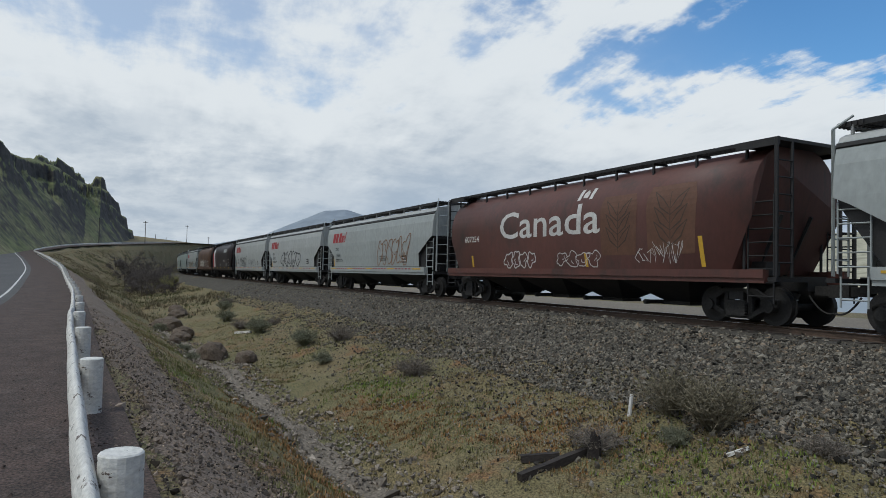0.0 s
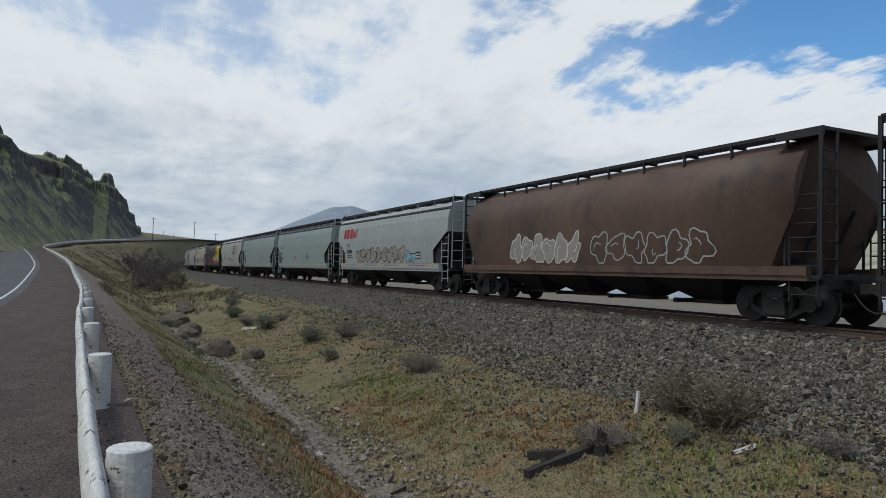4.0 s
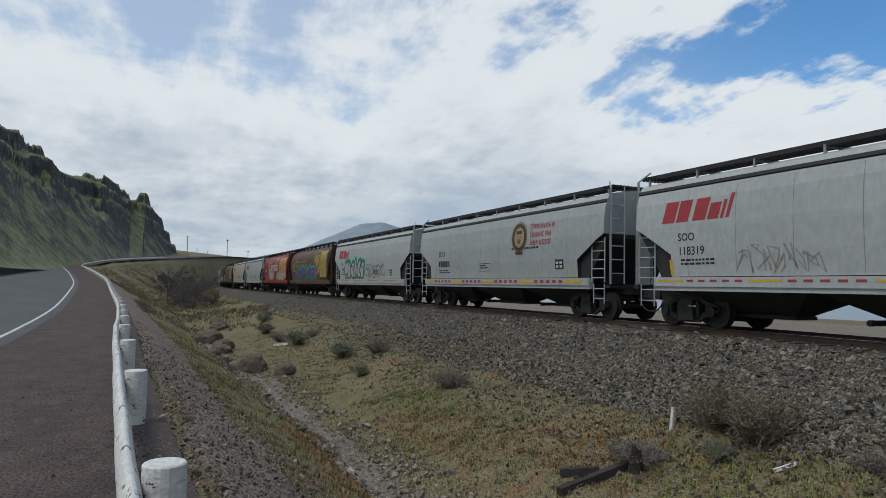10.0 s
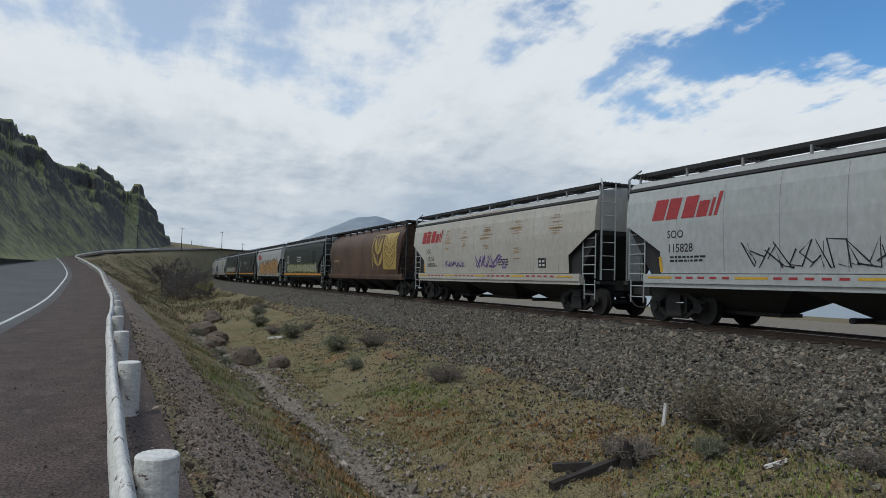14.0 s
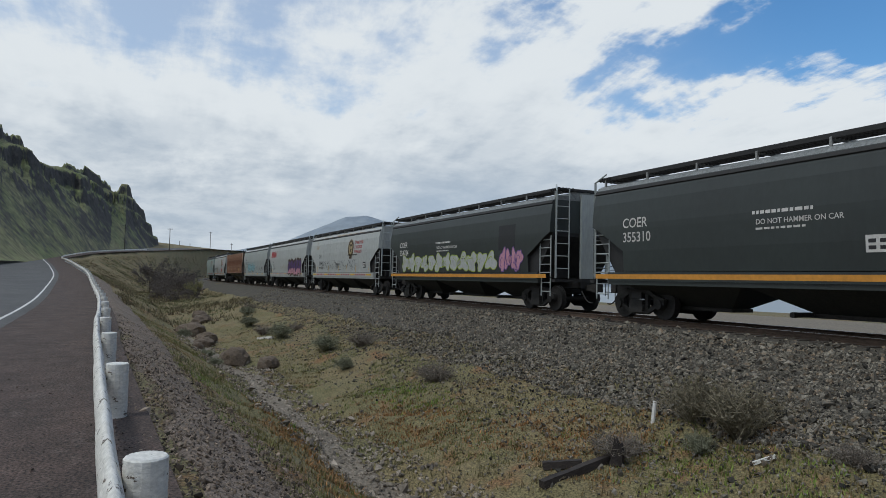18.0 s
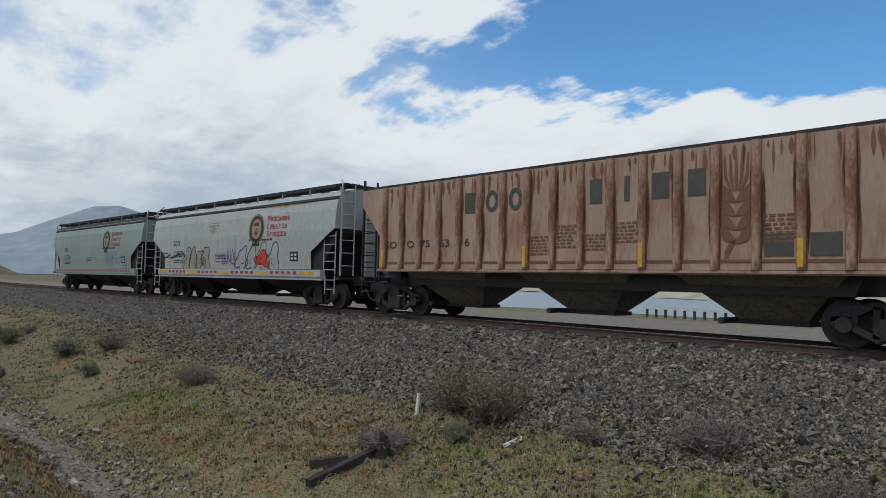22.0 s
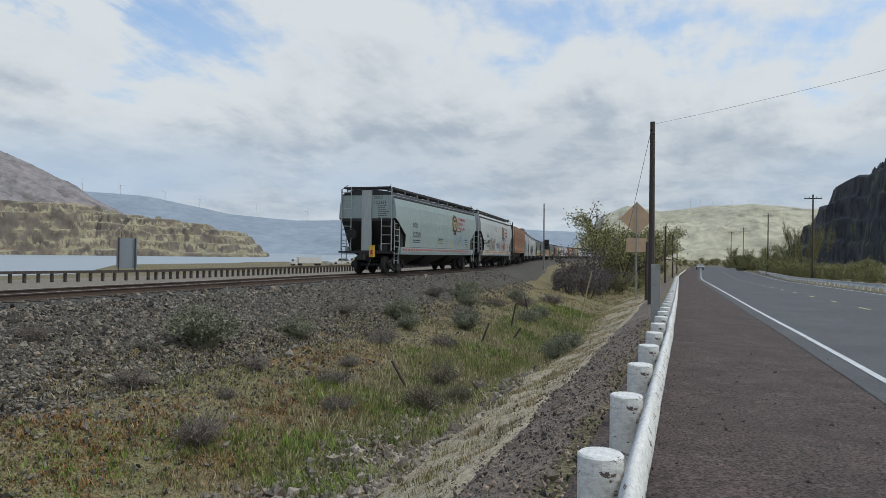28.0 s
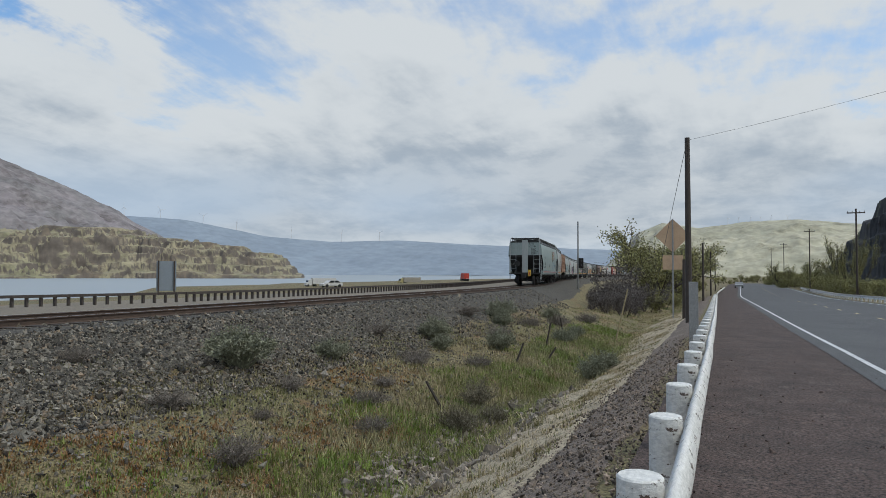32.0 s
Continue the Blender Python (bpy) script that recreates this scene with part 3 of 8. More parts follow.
def hoppers(parent, mat, xs, half, foot, key, z1=0.97, under=None):
    """Hoppers under the car, each with its sliding gate, and the slope sheet that joins them."""
    y, z0 = 1.38, 0.40

    def chute():
        bm = bmesh.new()
        a = [bm.verts.new((sx * half, sy * y, z1)) for sx, sy in ((-1, -1), (1, -1), (1, 1), (-1, 1))]
        b = [bm.verts.new((sx * foot, sy * 0.28, z0)) for sx, sy in ((-1, -1), (1, -1), (1, 1), (-1, 1))]
        for i in range(4):
            j = (i + 1) % 4
            bm.faces.new((b[i], b[j], a[j], a[i]))
        bm.faces.new(b[::-1])
        bm.faces.new(a)
        return bm

    def gate():
        bm = bmesh.new()
        box(bm, -foot - 0.16, foot + 0.1, -0.4, 0.4, z0 - 0.07, z0 + 0.03)
        box(bm, -foot - 0.14, -foot - 0.06, -0.95, 0.95, z0 - 0.06, z0 + 0.06)
        tube(bm, (-foot - 0.1, -0.95, z0), (-foot - 0.1, -1.1, z0), 0.07, 8)
        return bm

    def sheet():
        bm = bmesh.new()
        e = max(xs) + half
        zs = z1 if key != "ribbed" else 0.97
        k = y - (0.002 if key != "ribbed" else 0.3)
        prism(bm, ((-e, zs), (e, zs), (max(e, 6.45), 1.45), (-max(e, 6.45), 1.45)), -k, k)
        return bm
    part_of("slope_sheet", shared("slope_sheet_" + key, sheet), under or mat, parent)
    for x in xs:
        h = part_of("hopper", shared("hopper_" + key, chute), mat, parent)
        h.location.x = x
        part_of("gate", shared("gate_" + key, gate), M["truck"], h)


def make_truck_meshes():
    out = {}
    bm = bmesh.new()
    y0, y1 = -0.06, 0.06
    prism(bm, ((-1.12, 0.50), (-0.70, 0.60), (-0.42, 0.76), (0.42, 0.76), (0.70, 0.60), (1.12, 0.50), (1.12, 0.62), (0.74, 0.72), (0.46, 0.88), (-0.46, 0.88), (-0.74, 0.72), (-1.12, 0.62)), y0, y1)
    prism(bm, ((-0.92, 0.42), (-0.36, 0.14), (0.36, 0.14), (0.92, 0.42), (0.82, 0.50), (0.34, 0.26), (-0.34, 0.26), (-0.82, 0.50)), y0, y1)
    for x in (-0.36, 0.36):
        box(bm, x - 0.06, x + 0.06, y0, y1, 0.22, 0.80)
    for x in (-0.89, 0.89):
        tube(bm, (x, y0 - 0.05, 0.45), (x, y1 + 0.08, 0.45), 0.15, 12)
        box(bm, x - 0.22, x + 0.22, y0, y1, 0.44, 0.60)
    out["side_frame"] = bm
    bm = bmesh.new()
    zz = [0.20 + 0.035 * k for k in range(12)]
    prism(bm, [(-0.30 + (0.03 if k % 2 else 0.0), z) for k, z in enumerate(zz)] + [(0.30 - (0.03 if k % 2 else 0.0), z) for k, z in reversed(list(enumerate(zz)))], -0.09, 0.09)
    out["spring"] = bm
    bm = bmesh.new()
    box(bm, -0.22, 0.22, -1.12, 1.12, 0.60, 0.80)
    tube(bm, (0, 0, 0.8), (0, 0, 1.05), 0.3, 12)
    out["bolster"] = bm
    bm = bmesh.new()
    for s in (-1, 1):
        tube(bm, (0, s * 0.70, 0), (0, s * 0.84, 0), 0.457, 24)
        tube(bm, (0, s * 0.66, 0), (0, s * 0.71, 0), 0.487, 24)
        tube(bm, (0, s * 0.84, 0), (0, s * 0.875, 0), 0.36, 20, 0.16)
        tube(bm, (0, s * 0.84, 0), (0, s * 1.02, 0), 0.10, 10)
        box(bm, 0.20, 0.30, s * 0.845 - 0.01, s * 0.845 + 0.01, -0.03, 0.03)
    tube(bm, (0, -0.7, 0), (0, 0.7, 0), 0.085, 10)
    out["wheelset"] = bm
    made = {}
    for k, b in out.items():
        me = bpy.data.meshes.new(k)
        b.to_mesh(me)
        b.free()
        made[k] = me
    return made


TRUCK = make_truck_meshes()
FRONT_AXLES, REAR_AXLES = [], []


def trucks(car, at=6.4):
    for x in (-at, at):
        t = part_of("truck", TRUCK["bolster"], M["black"], car)
        t.location.x = x
        for y in (-0.99, 0.99):
            f = part_of("side_frame", TRUCK["side_frame"], M["truck"], t)
            f.location.y = y
            g = part_of("spring", TRUCK["spring"], M["truck"], t)
            g.location.y = y * 1.07
        for dx, lst in ((-0.89, REAR_AXLES), (0.89, FRONT_AXLES)):
            wset = part_of("wheelset", TRUCK["wheelset"], M["wheel"], t)
            wset.location = (dx, 0, 0.457)
            lst.append(wset)


def ladder(bm, x0, x1, y, z0, z1, rungs, lean=0.0, r=0.022):
    for x in (x0, x1):
        tube(bm, (x, y, z0), (x + lean, y, z1), r, 5)
    for i in range(rungs):
        f = (i + 0.5) / rungs
        tube(bm, (x0 + lean * f, y, z0 + (z1 - z0) * f), (x1 + lean * f, y, z0 + (z1 - z0) * f), r * 0.8, 4)


def end_gear(car, mat, style):
    """Ladders, end posts, platforms, couplers and brake wheel at both ends."""
    def lad(sx, sy):
        def build():
            bm = bmesh.new()
            if style == "grey":
                ladder(bm, sx * 7.35, sx * 8.05, sy * 1.50, 1.25, 2.75, 5)
                ladder(bm, sx * 8.22, sx * 8.22 + 0.001, sy * 1.40, 1.2, 4.35, 1, r=0.04)
                ladder(bm, sx * 7.42, sx * 8.0, sy * 1.47, 0.55, 1.2, 2)
                tall = sx * sy < 0
                for z in (1.55, 2.0, 2.45, 2.9) + ((3.35, 3.8, 4.2) if tall else ()):
                    tube(bm, (sx * 8.24, sy * 1.40, z), (sx * 8.24, sy * 0.85, z), 0.016, 4)
                tube(bm, (sx * 8.24, sy * 0.85, 1.2), (sx * 8.24, sy * 0.85, 4.45 if tall else 2.9), 0.024, 5)
                tube(bm, (sx * 8.24, sy * 1.40, 4.35), (sx * 7.9, sy * 1.2, 4.62), 0.03, 5)
            else:
                ladder(bm, sx * 7.55, sx * 8.25, sy * 1.48, 0.55, 3.1, 8)
                tube(bm, (sx * 8.28, sy * 1.44, 1.1), (sx * 8.28, sy * 1.44, 4.4), 0.05, 6)
                tube(bm, (sx * 8.28, sy * 0.9, 1.1), (sx * 8.28, sy * 0.9, 4.4), 0.04, 6)
                tube(bm, (sx * 7.4, sy * 1.44, 1.1), (sx * 7.4, sy * 1.44, 3.2), 0.035, 6)
                for z in (1.5, 1.9, 2.3, 2.7, 3.1, 3.5, 3.9):
                    tube(bm, (sx * 8.3, sy * 1.44, z), (sx * 8.3, sy * 0.9, z), 0.018, 4)
            return bm
        return build
    for sx in (-1, 1):
        for sy in (-1, 1):
            part_of("ladder", shared(f"ladder_{style}{sx}{sy}", lad(sx, sy)), mat, car)

        def plat(sx=sx):
            bm = bmesh.new()
            box(bm, *sorted((sx * 6.6, sx * 8.3)), -0.35, 0.35, 0.85, 1.2)
            box(bm, *sorted((sx * 8.1, sx * 8.32)), -1.5, 1.5, 1.06, 1.16)
            for y in (-0.55, 0.55):
                tube(bm, (sx * 7.0, y, 1.2), (sx * 7.75, y, 2.7), 0.05, 5)
            box(bm, *sorted((sx * 6.9, sx * 7.6)), -0.9, -0.4, 1.2, 1.55)
            tube(bm, (sx * 6.85, -0.2, 1.5), (sx * 6.85, 0.7, 1.5), 0.2, 10)
            return bm
        part_of("end_platform", shared(f"end_platform{sx}", plat), M["black"], car)

        def coup(sx=sx):
            bm = bmesh.new()
            box(bm, *sorted((sx * 8.2, sx * 8.75)), -0.09, 0.09, 0.76, 0.98)
            box(bm, *sorted((sx * 8.68, sx * 8.93)), -0.16, 0.16, 0.72, 1.02)
            for k in range(8):
                a, b = k / 8, (k + 1) / 8
                tube(bm, (sx * (8.3 + 0.62 * a), -0.3, 0.75 - 0.75 * a * (1.7 - a) * 0.75), (sx * (8.3 + 0.62 * b), -0.3, 0.75 - 0.75 * b * (1.7 - b) * 0.75), 0.025, 5)
            return bm
        part_of("coupler", shared(f"coupler{sx}", coup), M["truck"], car)

    def wheel():
        bm = bmesh.new()
        n = 14
        for i in range(n):
            a, b = 2 * math.pi * i / n, 2 * math.pi * (i + 1) / n
            tube(bm, (-8.46, 0.75 + 0.28 * math.cos(a), 2.05 + 0.28 * math.sin(a)), (-8.46, 0.75 + 0.28 * math.cos(b), 2.05 + 0.28 * math.sin(b)), 0.022, 5)
        for i in range(4):
            a = math.pi * i / 4
            tube(bm, (-8.46, 0.75 - 0.27 * math.cos(a), 2.05 - 0.27 * math.sin(a)), (-8.46, 0.75 + 0.27 * math.cos(a), 2.05 + 0.27 * math.sin(a)), 0.014, 4)
        box(bm, -8.44, -8.1, 0.55, 0.95, 1.85, 2.25)
        return bm
    part_of("brake_wheel", shared("brake_wheel", wheel), M["black"], car)


def running_board(car, mat, style, drop=0.0):
    def build():
        bm = bmesh.new()
        if style == "grey":
            for y0, y1 in ((-1.24, -0.66), (0.66, 1.24)):
                for y in np.linspace(y0, y1, 5):
                    box(bm, -8.2, 8.2, y - 0.014, y + 0.014, 4.38, 4.50)
                for i in range(170):
                    x = -8.10 + 16.3 * i / 169
                    box(bm, x - 0.016, x + 0.016, y0, y1, 4.43, 4.47)
            for s in (-1, 1):
                for i in range(5):
                    x = s * (7.66 + 0.13 * i)
                    box(bm, x - 0.02, x + 0.02, -1.3, 1.3, 4.40, 4.48)
        else:
            for k in (-1, 1):
                for y in (1.12, 0.97, 0.82, 0.67):
                    box(bm, -7.6, 7.6, k * y - 0.016, k * y + 0.016, 4.42, 4.51)
                for i in range(96):
                    x = -7.55 + 15.1 * i / 95
                    box(bm, x - 0.018, x + 0.018, *sorted((k * 0.66, k * 1.13)), 4.44, 4.48)
                for i in range(10):
                    x = -7.2 + 14.4 * i / 9
                    box(bm, x - 0.03, x + 0.03, *sorted((k * 0.60, k * 1.14)), 4.36, 4.42)
                    box(bm, x - 0.03, x + 0.03, *sorted((k * 1.08, k * 1.14)), 3.98, 4.38)
            for s in (-1, 1):
                box(bm, *sorted((s * 7.1, s * 8.3)), -1.35, 1.35, 4.36, 4.44)
                box(bm, *sorted((s * 7.1, s * 8.3)), -1.40, -1.34, 4.26, 4.45)
                box(bm, *sorted((s * 7.1, s * 8.3)), 1.34, 1.40, 4.26, 4.45)
        return bm
    top = part_of("running_board", shared("running_board_" + style, build), mat, car)
    top.location.z = drop
    if style != "grey":
        return

    def bracket():
        bm = bmesh.new()
        prism(bm, ((-1.26, 4.13), (-1.21, 4.13), (-1.20, 4.34), (1.20, 4.34), (1.21, 4.13), (1.26, 4.13), (1.255, 4.42), (-1.255, 4.42)), -0.03, 0.03)
        for v in bm.verts:
            v.co = (v.co.y, v.co.x, v.co.z)
        bmesh.ops.recalc_face_normals(bm, faces=bm.faces[:])
        return bm
    for i in range(9):
        o = part_of("bracket", shared("bracket", bracket), M["grey_steel"], car)
        o.location.x = -7.9 + 15.8 * i / 8


def paint(name, col, second, rough=0.5, third=None, at=(0.62, 0.74), stretch=(0.5, 1, 0.25)):
    return material(name, col, second, rough, 0.0, scale=0.9, fine=14, third=third, third_at=at, stretch=stretch, fine_mix=0.10)


def flat_paint(name, col):
    return material(name, col, tuple(c * 0.82 for c in col), 0.6, scale=1.5, fine=9, fine_mix=0.12)


M["roof_grey"] = material("grey_roof_paint", (0.20, 0.21, 0.21), (0.15, 0.16, 0.16), 0.5, scale=1.5, fine=15)
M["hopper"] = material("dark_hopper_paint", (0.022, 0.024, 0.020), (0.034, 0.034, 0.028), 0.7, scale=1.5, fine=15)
M["hopper_dusty"] = material("dusty_olive_hopper_paint", (0.17, 0.15, 0.105), (0.115, 0.10, 0.07), 0.85, scale=0.8, fine=12, spread=(0.45, 0.6))
M["rib"] = material("rusty_rib_paint", (0.36, 0.225, 0.155), (0.17, 0.075, 0.042), 0.85, scale=1.6, fine=18, stretch=(1, 1, 0.35), spread=(0.42, 0.58))
M["truck"] = material("dusty_cast_steel", (0.020, 0.019, 0.018), (0.036, 0.033, 0.030), 0.85, 0.1, scale=3, fine=20)
PAINTS = {
    "roof": paint("pale_roof_paint", (0.42, 0.425, 0.41), (0.36, 0.365, 0.35)),
    "grey": paint("grey_car_paint", (0.35, 0.375, 0.365), (0.31, 0.33, 0.322)),
    "grey2": paint("pale_grey_car_paint", (0.405, 0.42, 0.41), (0.355, 0.37, 0.36)),
    "rusty": paint("rust_streaked_grey_paint", (0.46, 0.44, 0.39), (0.40, 0.37, 0.32)),
    "mint": paint("grey_green_car_paint", (0.28, 0.335, 0.32), (0.25, 0.30, 0.29)),
    "brown": paint("brown_car_paint", (0.118, 0.042, 0.031), (0.088, 0.034, 0.027), 0.55, third=(0.055, 0.030, 0.024), at=(0.52, 0.68)),
    "tan": paint("tan_brown_car_paint", (0.125, 0.072, 0.046), (0.085, 0.047, 0.031), 0.6, third=(0.055, 0.033, 0.025), at=(0.50, 0.66)),
    "umber": paint("dark_brown_car_paint", (0.060, 0.036, 0.029), (0.044, 0.028, 0.023), 0.6, third=(0.082, 0.040, 0.028)),
    "red": paint("red_car_paint", (0.27, 0.037, 0.024), (0.20, 0.030, 0.020), 0.5, third=(0.12, 0.03, 0.02)),
    "dark": paint("dark_green_black_paint", (0.030, 0.038, 0.036), (0.024, 0.029, 0.028), 0.45),
    "purple": paint("dark_maroon_paint", (0.024, 0.016, 0.018), (0.018, 0.013, 0.015), 0.5, third=(0.045, 0.019, 0.019), at=(0.55, 0.70)),
    "orange": paint("faded_orange_brown_paint", (0.41, 0.285, 0.215), (0.33, 0.215, 0.155), 0.8, third=(0.27, 0.145, 0.085), at=(0.50, 0.66), stretch=(1.2, 1, 0.3)),
}
INK = {
    "white": flat_paint("white_lettering", (0.62, 0.60, 0.57)), "black": flat_paint("black_lettering", (0.02, 0.02, 0.022)), "red": flat_paint("red_lettering", (0.36, 0.035, 0.04)),
    "yellow": flat_paint("yellow_marking", (0.62, 0.37, 0.03)), "gold": flat_paint("gold_emblem", (0.34, 0.27, 0.14)), "lemon": flat_paint("bright_yellow_emblem", (0.62, 0.50, 0.03)),
    "wheat_gold": flat_paint("gold_wheat_paint", (0.42, 0.30, 0.08)), "lemon_pale": flat_paint("faded_yellow_paint", (0.40, 0.34, 0.16)), "soot": flat_paint("sooty_green_lettering", (0.075, 0.070, 0.055)), "ghost_rust": flat_paint("rust_brown_paint", (0.19, 0.085, 0.045)), "umber": flat_paint("dark_brown_emblem", (0.06, 0.035, 0.022)), "seam": flat_paint("panel_seam", (0.24, 0.245, 0.24)), "orange": flat_paint("orange_spray_paint", (0.52, 0.29, 0.12)),
    "plum": flat_paint("dark_violet_spray_paint", (0.085, 0.04, 0.15)), "violet": flat_paint("violet_spray_paint", (0.16, 0.09, 0.28)), "pink": flat_paint("pink_spray_paint", (0.55, 0.27, 0.34)), "sky_blue": flat_paint("blue_outline_spray_paint", (0.07, 0.30, 0.48)), "rose": flat_paint("dull_red_spray_paint", (0.30, 0.09, 0.10)), "cyan": flat_paint("pale_blue_spray_paint", (0.25, 0.45, 0.50)),
    "teal": flat_paint("teal_spray_paint", (0.03, 0.28, 0.22)), "silver": flat_paint("silver_spray_paint", (0.42, 0.43, 0.42)), "lime": flat_paint("lime_spray_paint", (0.32, 0.42, 0.05)),
    "blue": flat_paint("blue_spray_paint", (0.04, 0.17, 0.36)), "rust": material("rust_bloom", (0.34, 0.22, 0.12), (0.40, 0.31, 0.20), 0.9, scale=3, fine=20, stretch=(0.4, 1, 2)),
    "scarlet": flat_paint("scarlet_spray_paint", (0.55, 0.06, 0.035)), "ghost": flat_paint("faded_emblem", (0.125, 0.056, 0.031)), "amber": flat_paint("amber_stripe", (0.62, 0.27, 0.035)), "sienna": flat_paint("brown_spray_paint", (0.27, 0.135, 0.065)), "olive": flat_paint("beige_grey_spray_paint", (0.33, 0.30, 0.25)),
}


# ---- what is painted on the cars: thin coats that follow the side's curve ----
def coat(car, name, bm, ink, shape, lift=0.006, label=""):
    """A flat drawing in x, z laid on the car's near side."""
    zs = [v.co.z for v in bm.verts]
    if shape is not ribbed_y and zs:
        z = math.floor(min(zs) / 0.16) * 0.16 + 0.16
        while z < max(zs):
            bmesh.ops.bisect_plane(bm, geom=bm.verts[:] + bm.edges[:] + bm.faces[:], plane_co=(0, 0, z), plane_no=(0, 0, 1))
            z += 0.16
    if shape is over_sill:
        for z in (1.402, 1.412):
            bmesh.ops.bisect_plane(bm, geom=bm.verts[:] + bm.edges[:] + bm.faces[:], plane_co=(0, 0, z), plane_no=(0, 0, 1))
    for v in bm.verts:
        v.co.y = -(shape(v.co.z) + lift)
    bmesh.ops.recalc_face_normals(bm, faces=bm.faces[:])
    for f in bm.faces:
        if f.normal.y > 0:
            f.normal_flip()
    ob = part(name, bm, INK[ink], car, label)
    if name in ("small_print", "reflective_strip", "panel_seam", "tag", "wordmark", "yellow_bar", "emblem_mark", "flag_mark", "data_panel_print", "rust_streak", "ear_drawing", "wheat_emblem", "leaf_emblem", "data_panel"):
        ob["kind"] = "stuff"
    return ob


def quad(bm, x0, x1, z0, z1, slant=0.0):
    s = slant * (z1 - z0)
    bm.faces.new([bm.verts.new(p) for p in ((x0, 0, z0), (x1, 0, z0), (x1 + s, 0, z1), (x0 + s, 0, z1))])


def poly(bm, pts):
    bm.faces.new([bm.verts.new((x, 0, z)) for x, z in pts])


def ribbon(bm, pts, w):
    """A brush stroke along points, thin at its ends."""
    n = len(pts)
    prev = None
    for i, (x, z) in enumerate(pts):
        a, b = pts[max(i - 1, 0)], pts[min(i + 1, n - 1)]
        dx, dz = b[0] - a[0], b[1] - a[1]
        d = math.hypot(dx, dz) or 1.0
        h = w * (0.5 if i in (0, n - 1) else 1.0) / 2
        cur = [bm.verts.new((x - dz / d * h, 0, z + dx / d * h)), bm.verts.new((x + dz / d * h, 0, z - dx / d * h))]
        if prev:
            bm.faces.new((prev[0], prev[1], cur[1], cur[0]))
        prev = cur


def ring_pts(cx, cz, rx, rz, n, rng=None, wob=0.0, a0=0.0, a1=2 * math.pi, pw=1.0):
    k = [rng.uniform(-1, 1) for _ in range(4)] if rng else [0] * 4
    out = []
    for i in range(n + 1):
        a = a0 + (a1 - a0) * i / n
        q = 1 + wob * (k[0] * math.sin(2 * a + k[1] * 3) + k[2] * 0.7 * math.sin(3 * a + k[3] * 3))
        c, s = math.cos(a), math.sin(a)
        out.append((cx + rx * q * math.copysign(abs(c) ** pw, c), cz + rz * q * math.copysign(abs(s) ** pw, s)))
    return out


def words(car, text, x, z, size, ink, shape, lift=0.007, slant=0.0, wide=1.0, name="lettering"):
    """Real letters in the built-in font; x, z is the lower left corner. Without text: a row of bars of that size."""
    if not text:
        bm = bmesh.new()
        for i in range(6):
            quad(bm, x + i * size * 0.78, x + i * size * 0.78 + size * 0.6, z, z + size)
        return coat(car, name, bm, ink, shape, lift)
    cu = bpy.data.curves.new("letters", "FONT")
    cu.body, cu.size, cu.shear, cu.resolution_u = text, size * 1.38, slant, 3
    cu.offset = size * 0.012
    ob = bpy.data.objects.new("letters", cu)
    scene.collection.objects.link(ob)
    me = ob.to_mesh()
    bm = bmesh.new()
    bm.from_mesh(me)
    ob.to_mesh_clear()
    bpy.data.objects.remove(ob)
    bpy.data.curves.remove(cu)
    for v in bm.verts:
        v.co = (x + v.co.x * wide, 0, z + v.co.y)
    if size < 0.5:
        ob = coat(car, name, bm, ink, shape, lift)
        ob["kind"] = "stuff"
        return ob
    # large letters are parts of their own
    left = set(bm.faces)
    while left:
        todo, isle = [left.pop()], []
        while todo:
            f = todo.pop()
            isle.append(f)
            for v in f.verts:
                for g in v.link_faces:
                    if g in left:
                        left.discard(g)
                        todo.append(g)
        lb = bmesh.new()
        seen = {}
        for f in isle:
            for v in f.verts:
                if v not in seen:
                    seen[v] = lb.verts.new(v.co)
            lb.faces.new([seen[v] for v in f.verts])
        coat(car, "letter", lb, ink, shape, lift)
    bm.free()


def small_print(car, x, z, w, rows, ink, shape, seed, h=0.055):
    """Lines of small print, too small to read, as bars."""
    r = random.Random(seed)
    bm = bmesh.new()
    for k in range(rows):
        zz, xx = z - k * h * 1.9, x
        while xx < x + w * r.uniform(0.75, 1.0):
            d = r.uniform(0.06, 0.2)
            quad(bm, xx, xx + d, zz, zz + h)
            xx += d + 0.04
    return coat(car, "small_print", bm, ink, shape)


def brand_bars(car, x, z, h, widths, ink, shape, slant=0.3, gap=0.07):
    """A brand's wordmark as plain slanted blocks."""
    bm = bmesh.new()
    for w, k in widths:
        quad(bm, x, x + w, z, z + h * k, slant)
        x += w + gap
    return coat(car, "wordmark", bm, ink, shape, label="wordmark of plain slanted blocks")


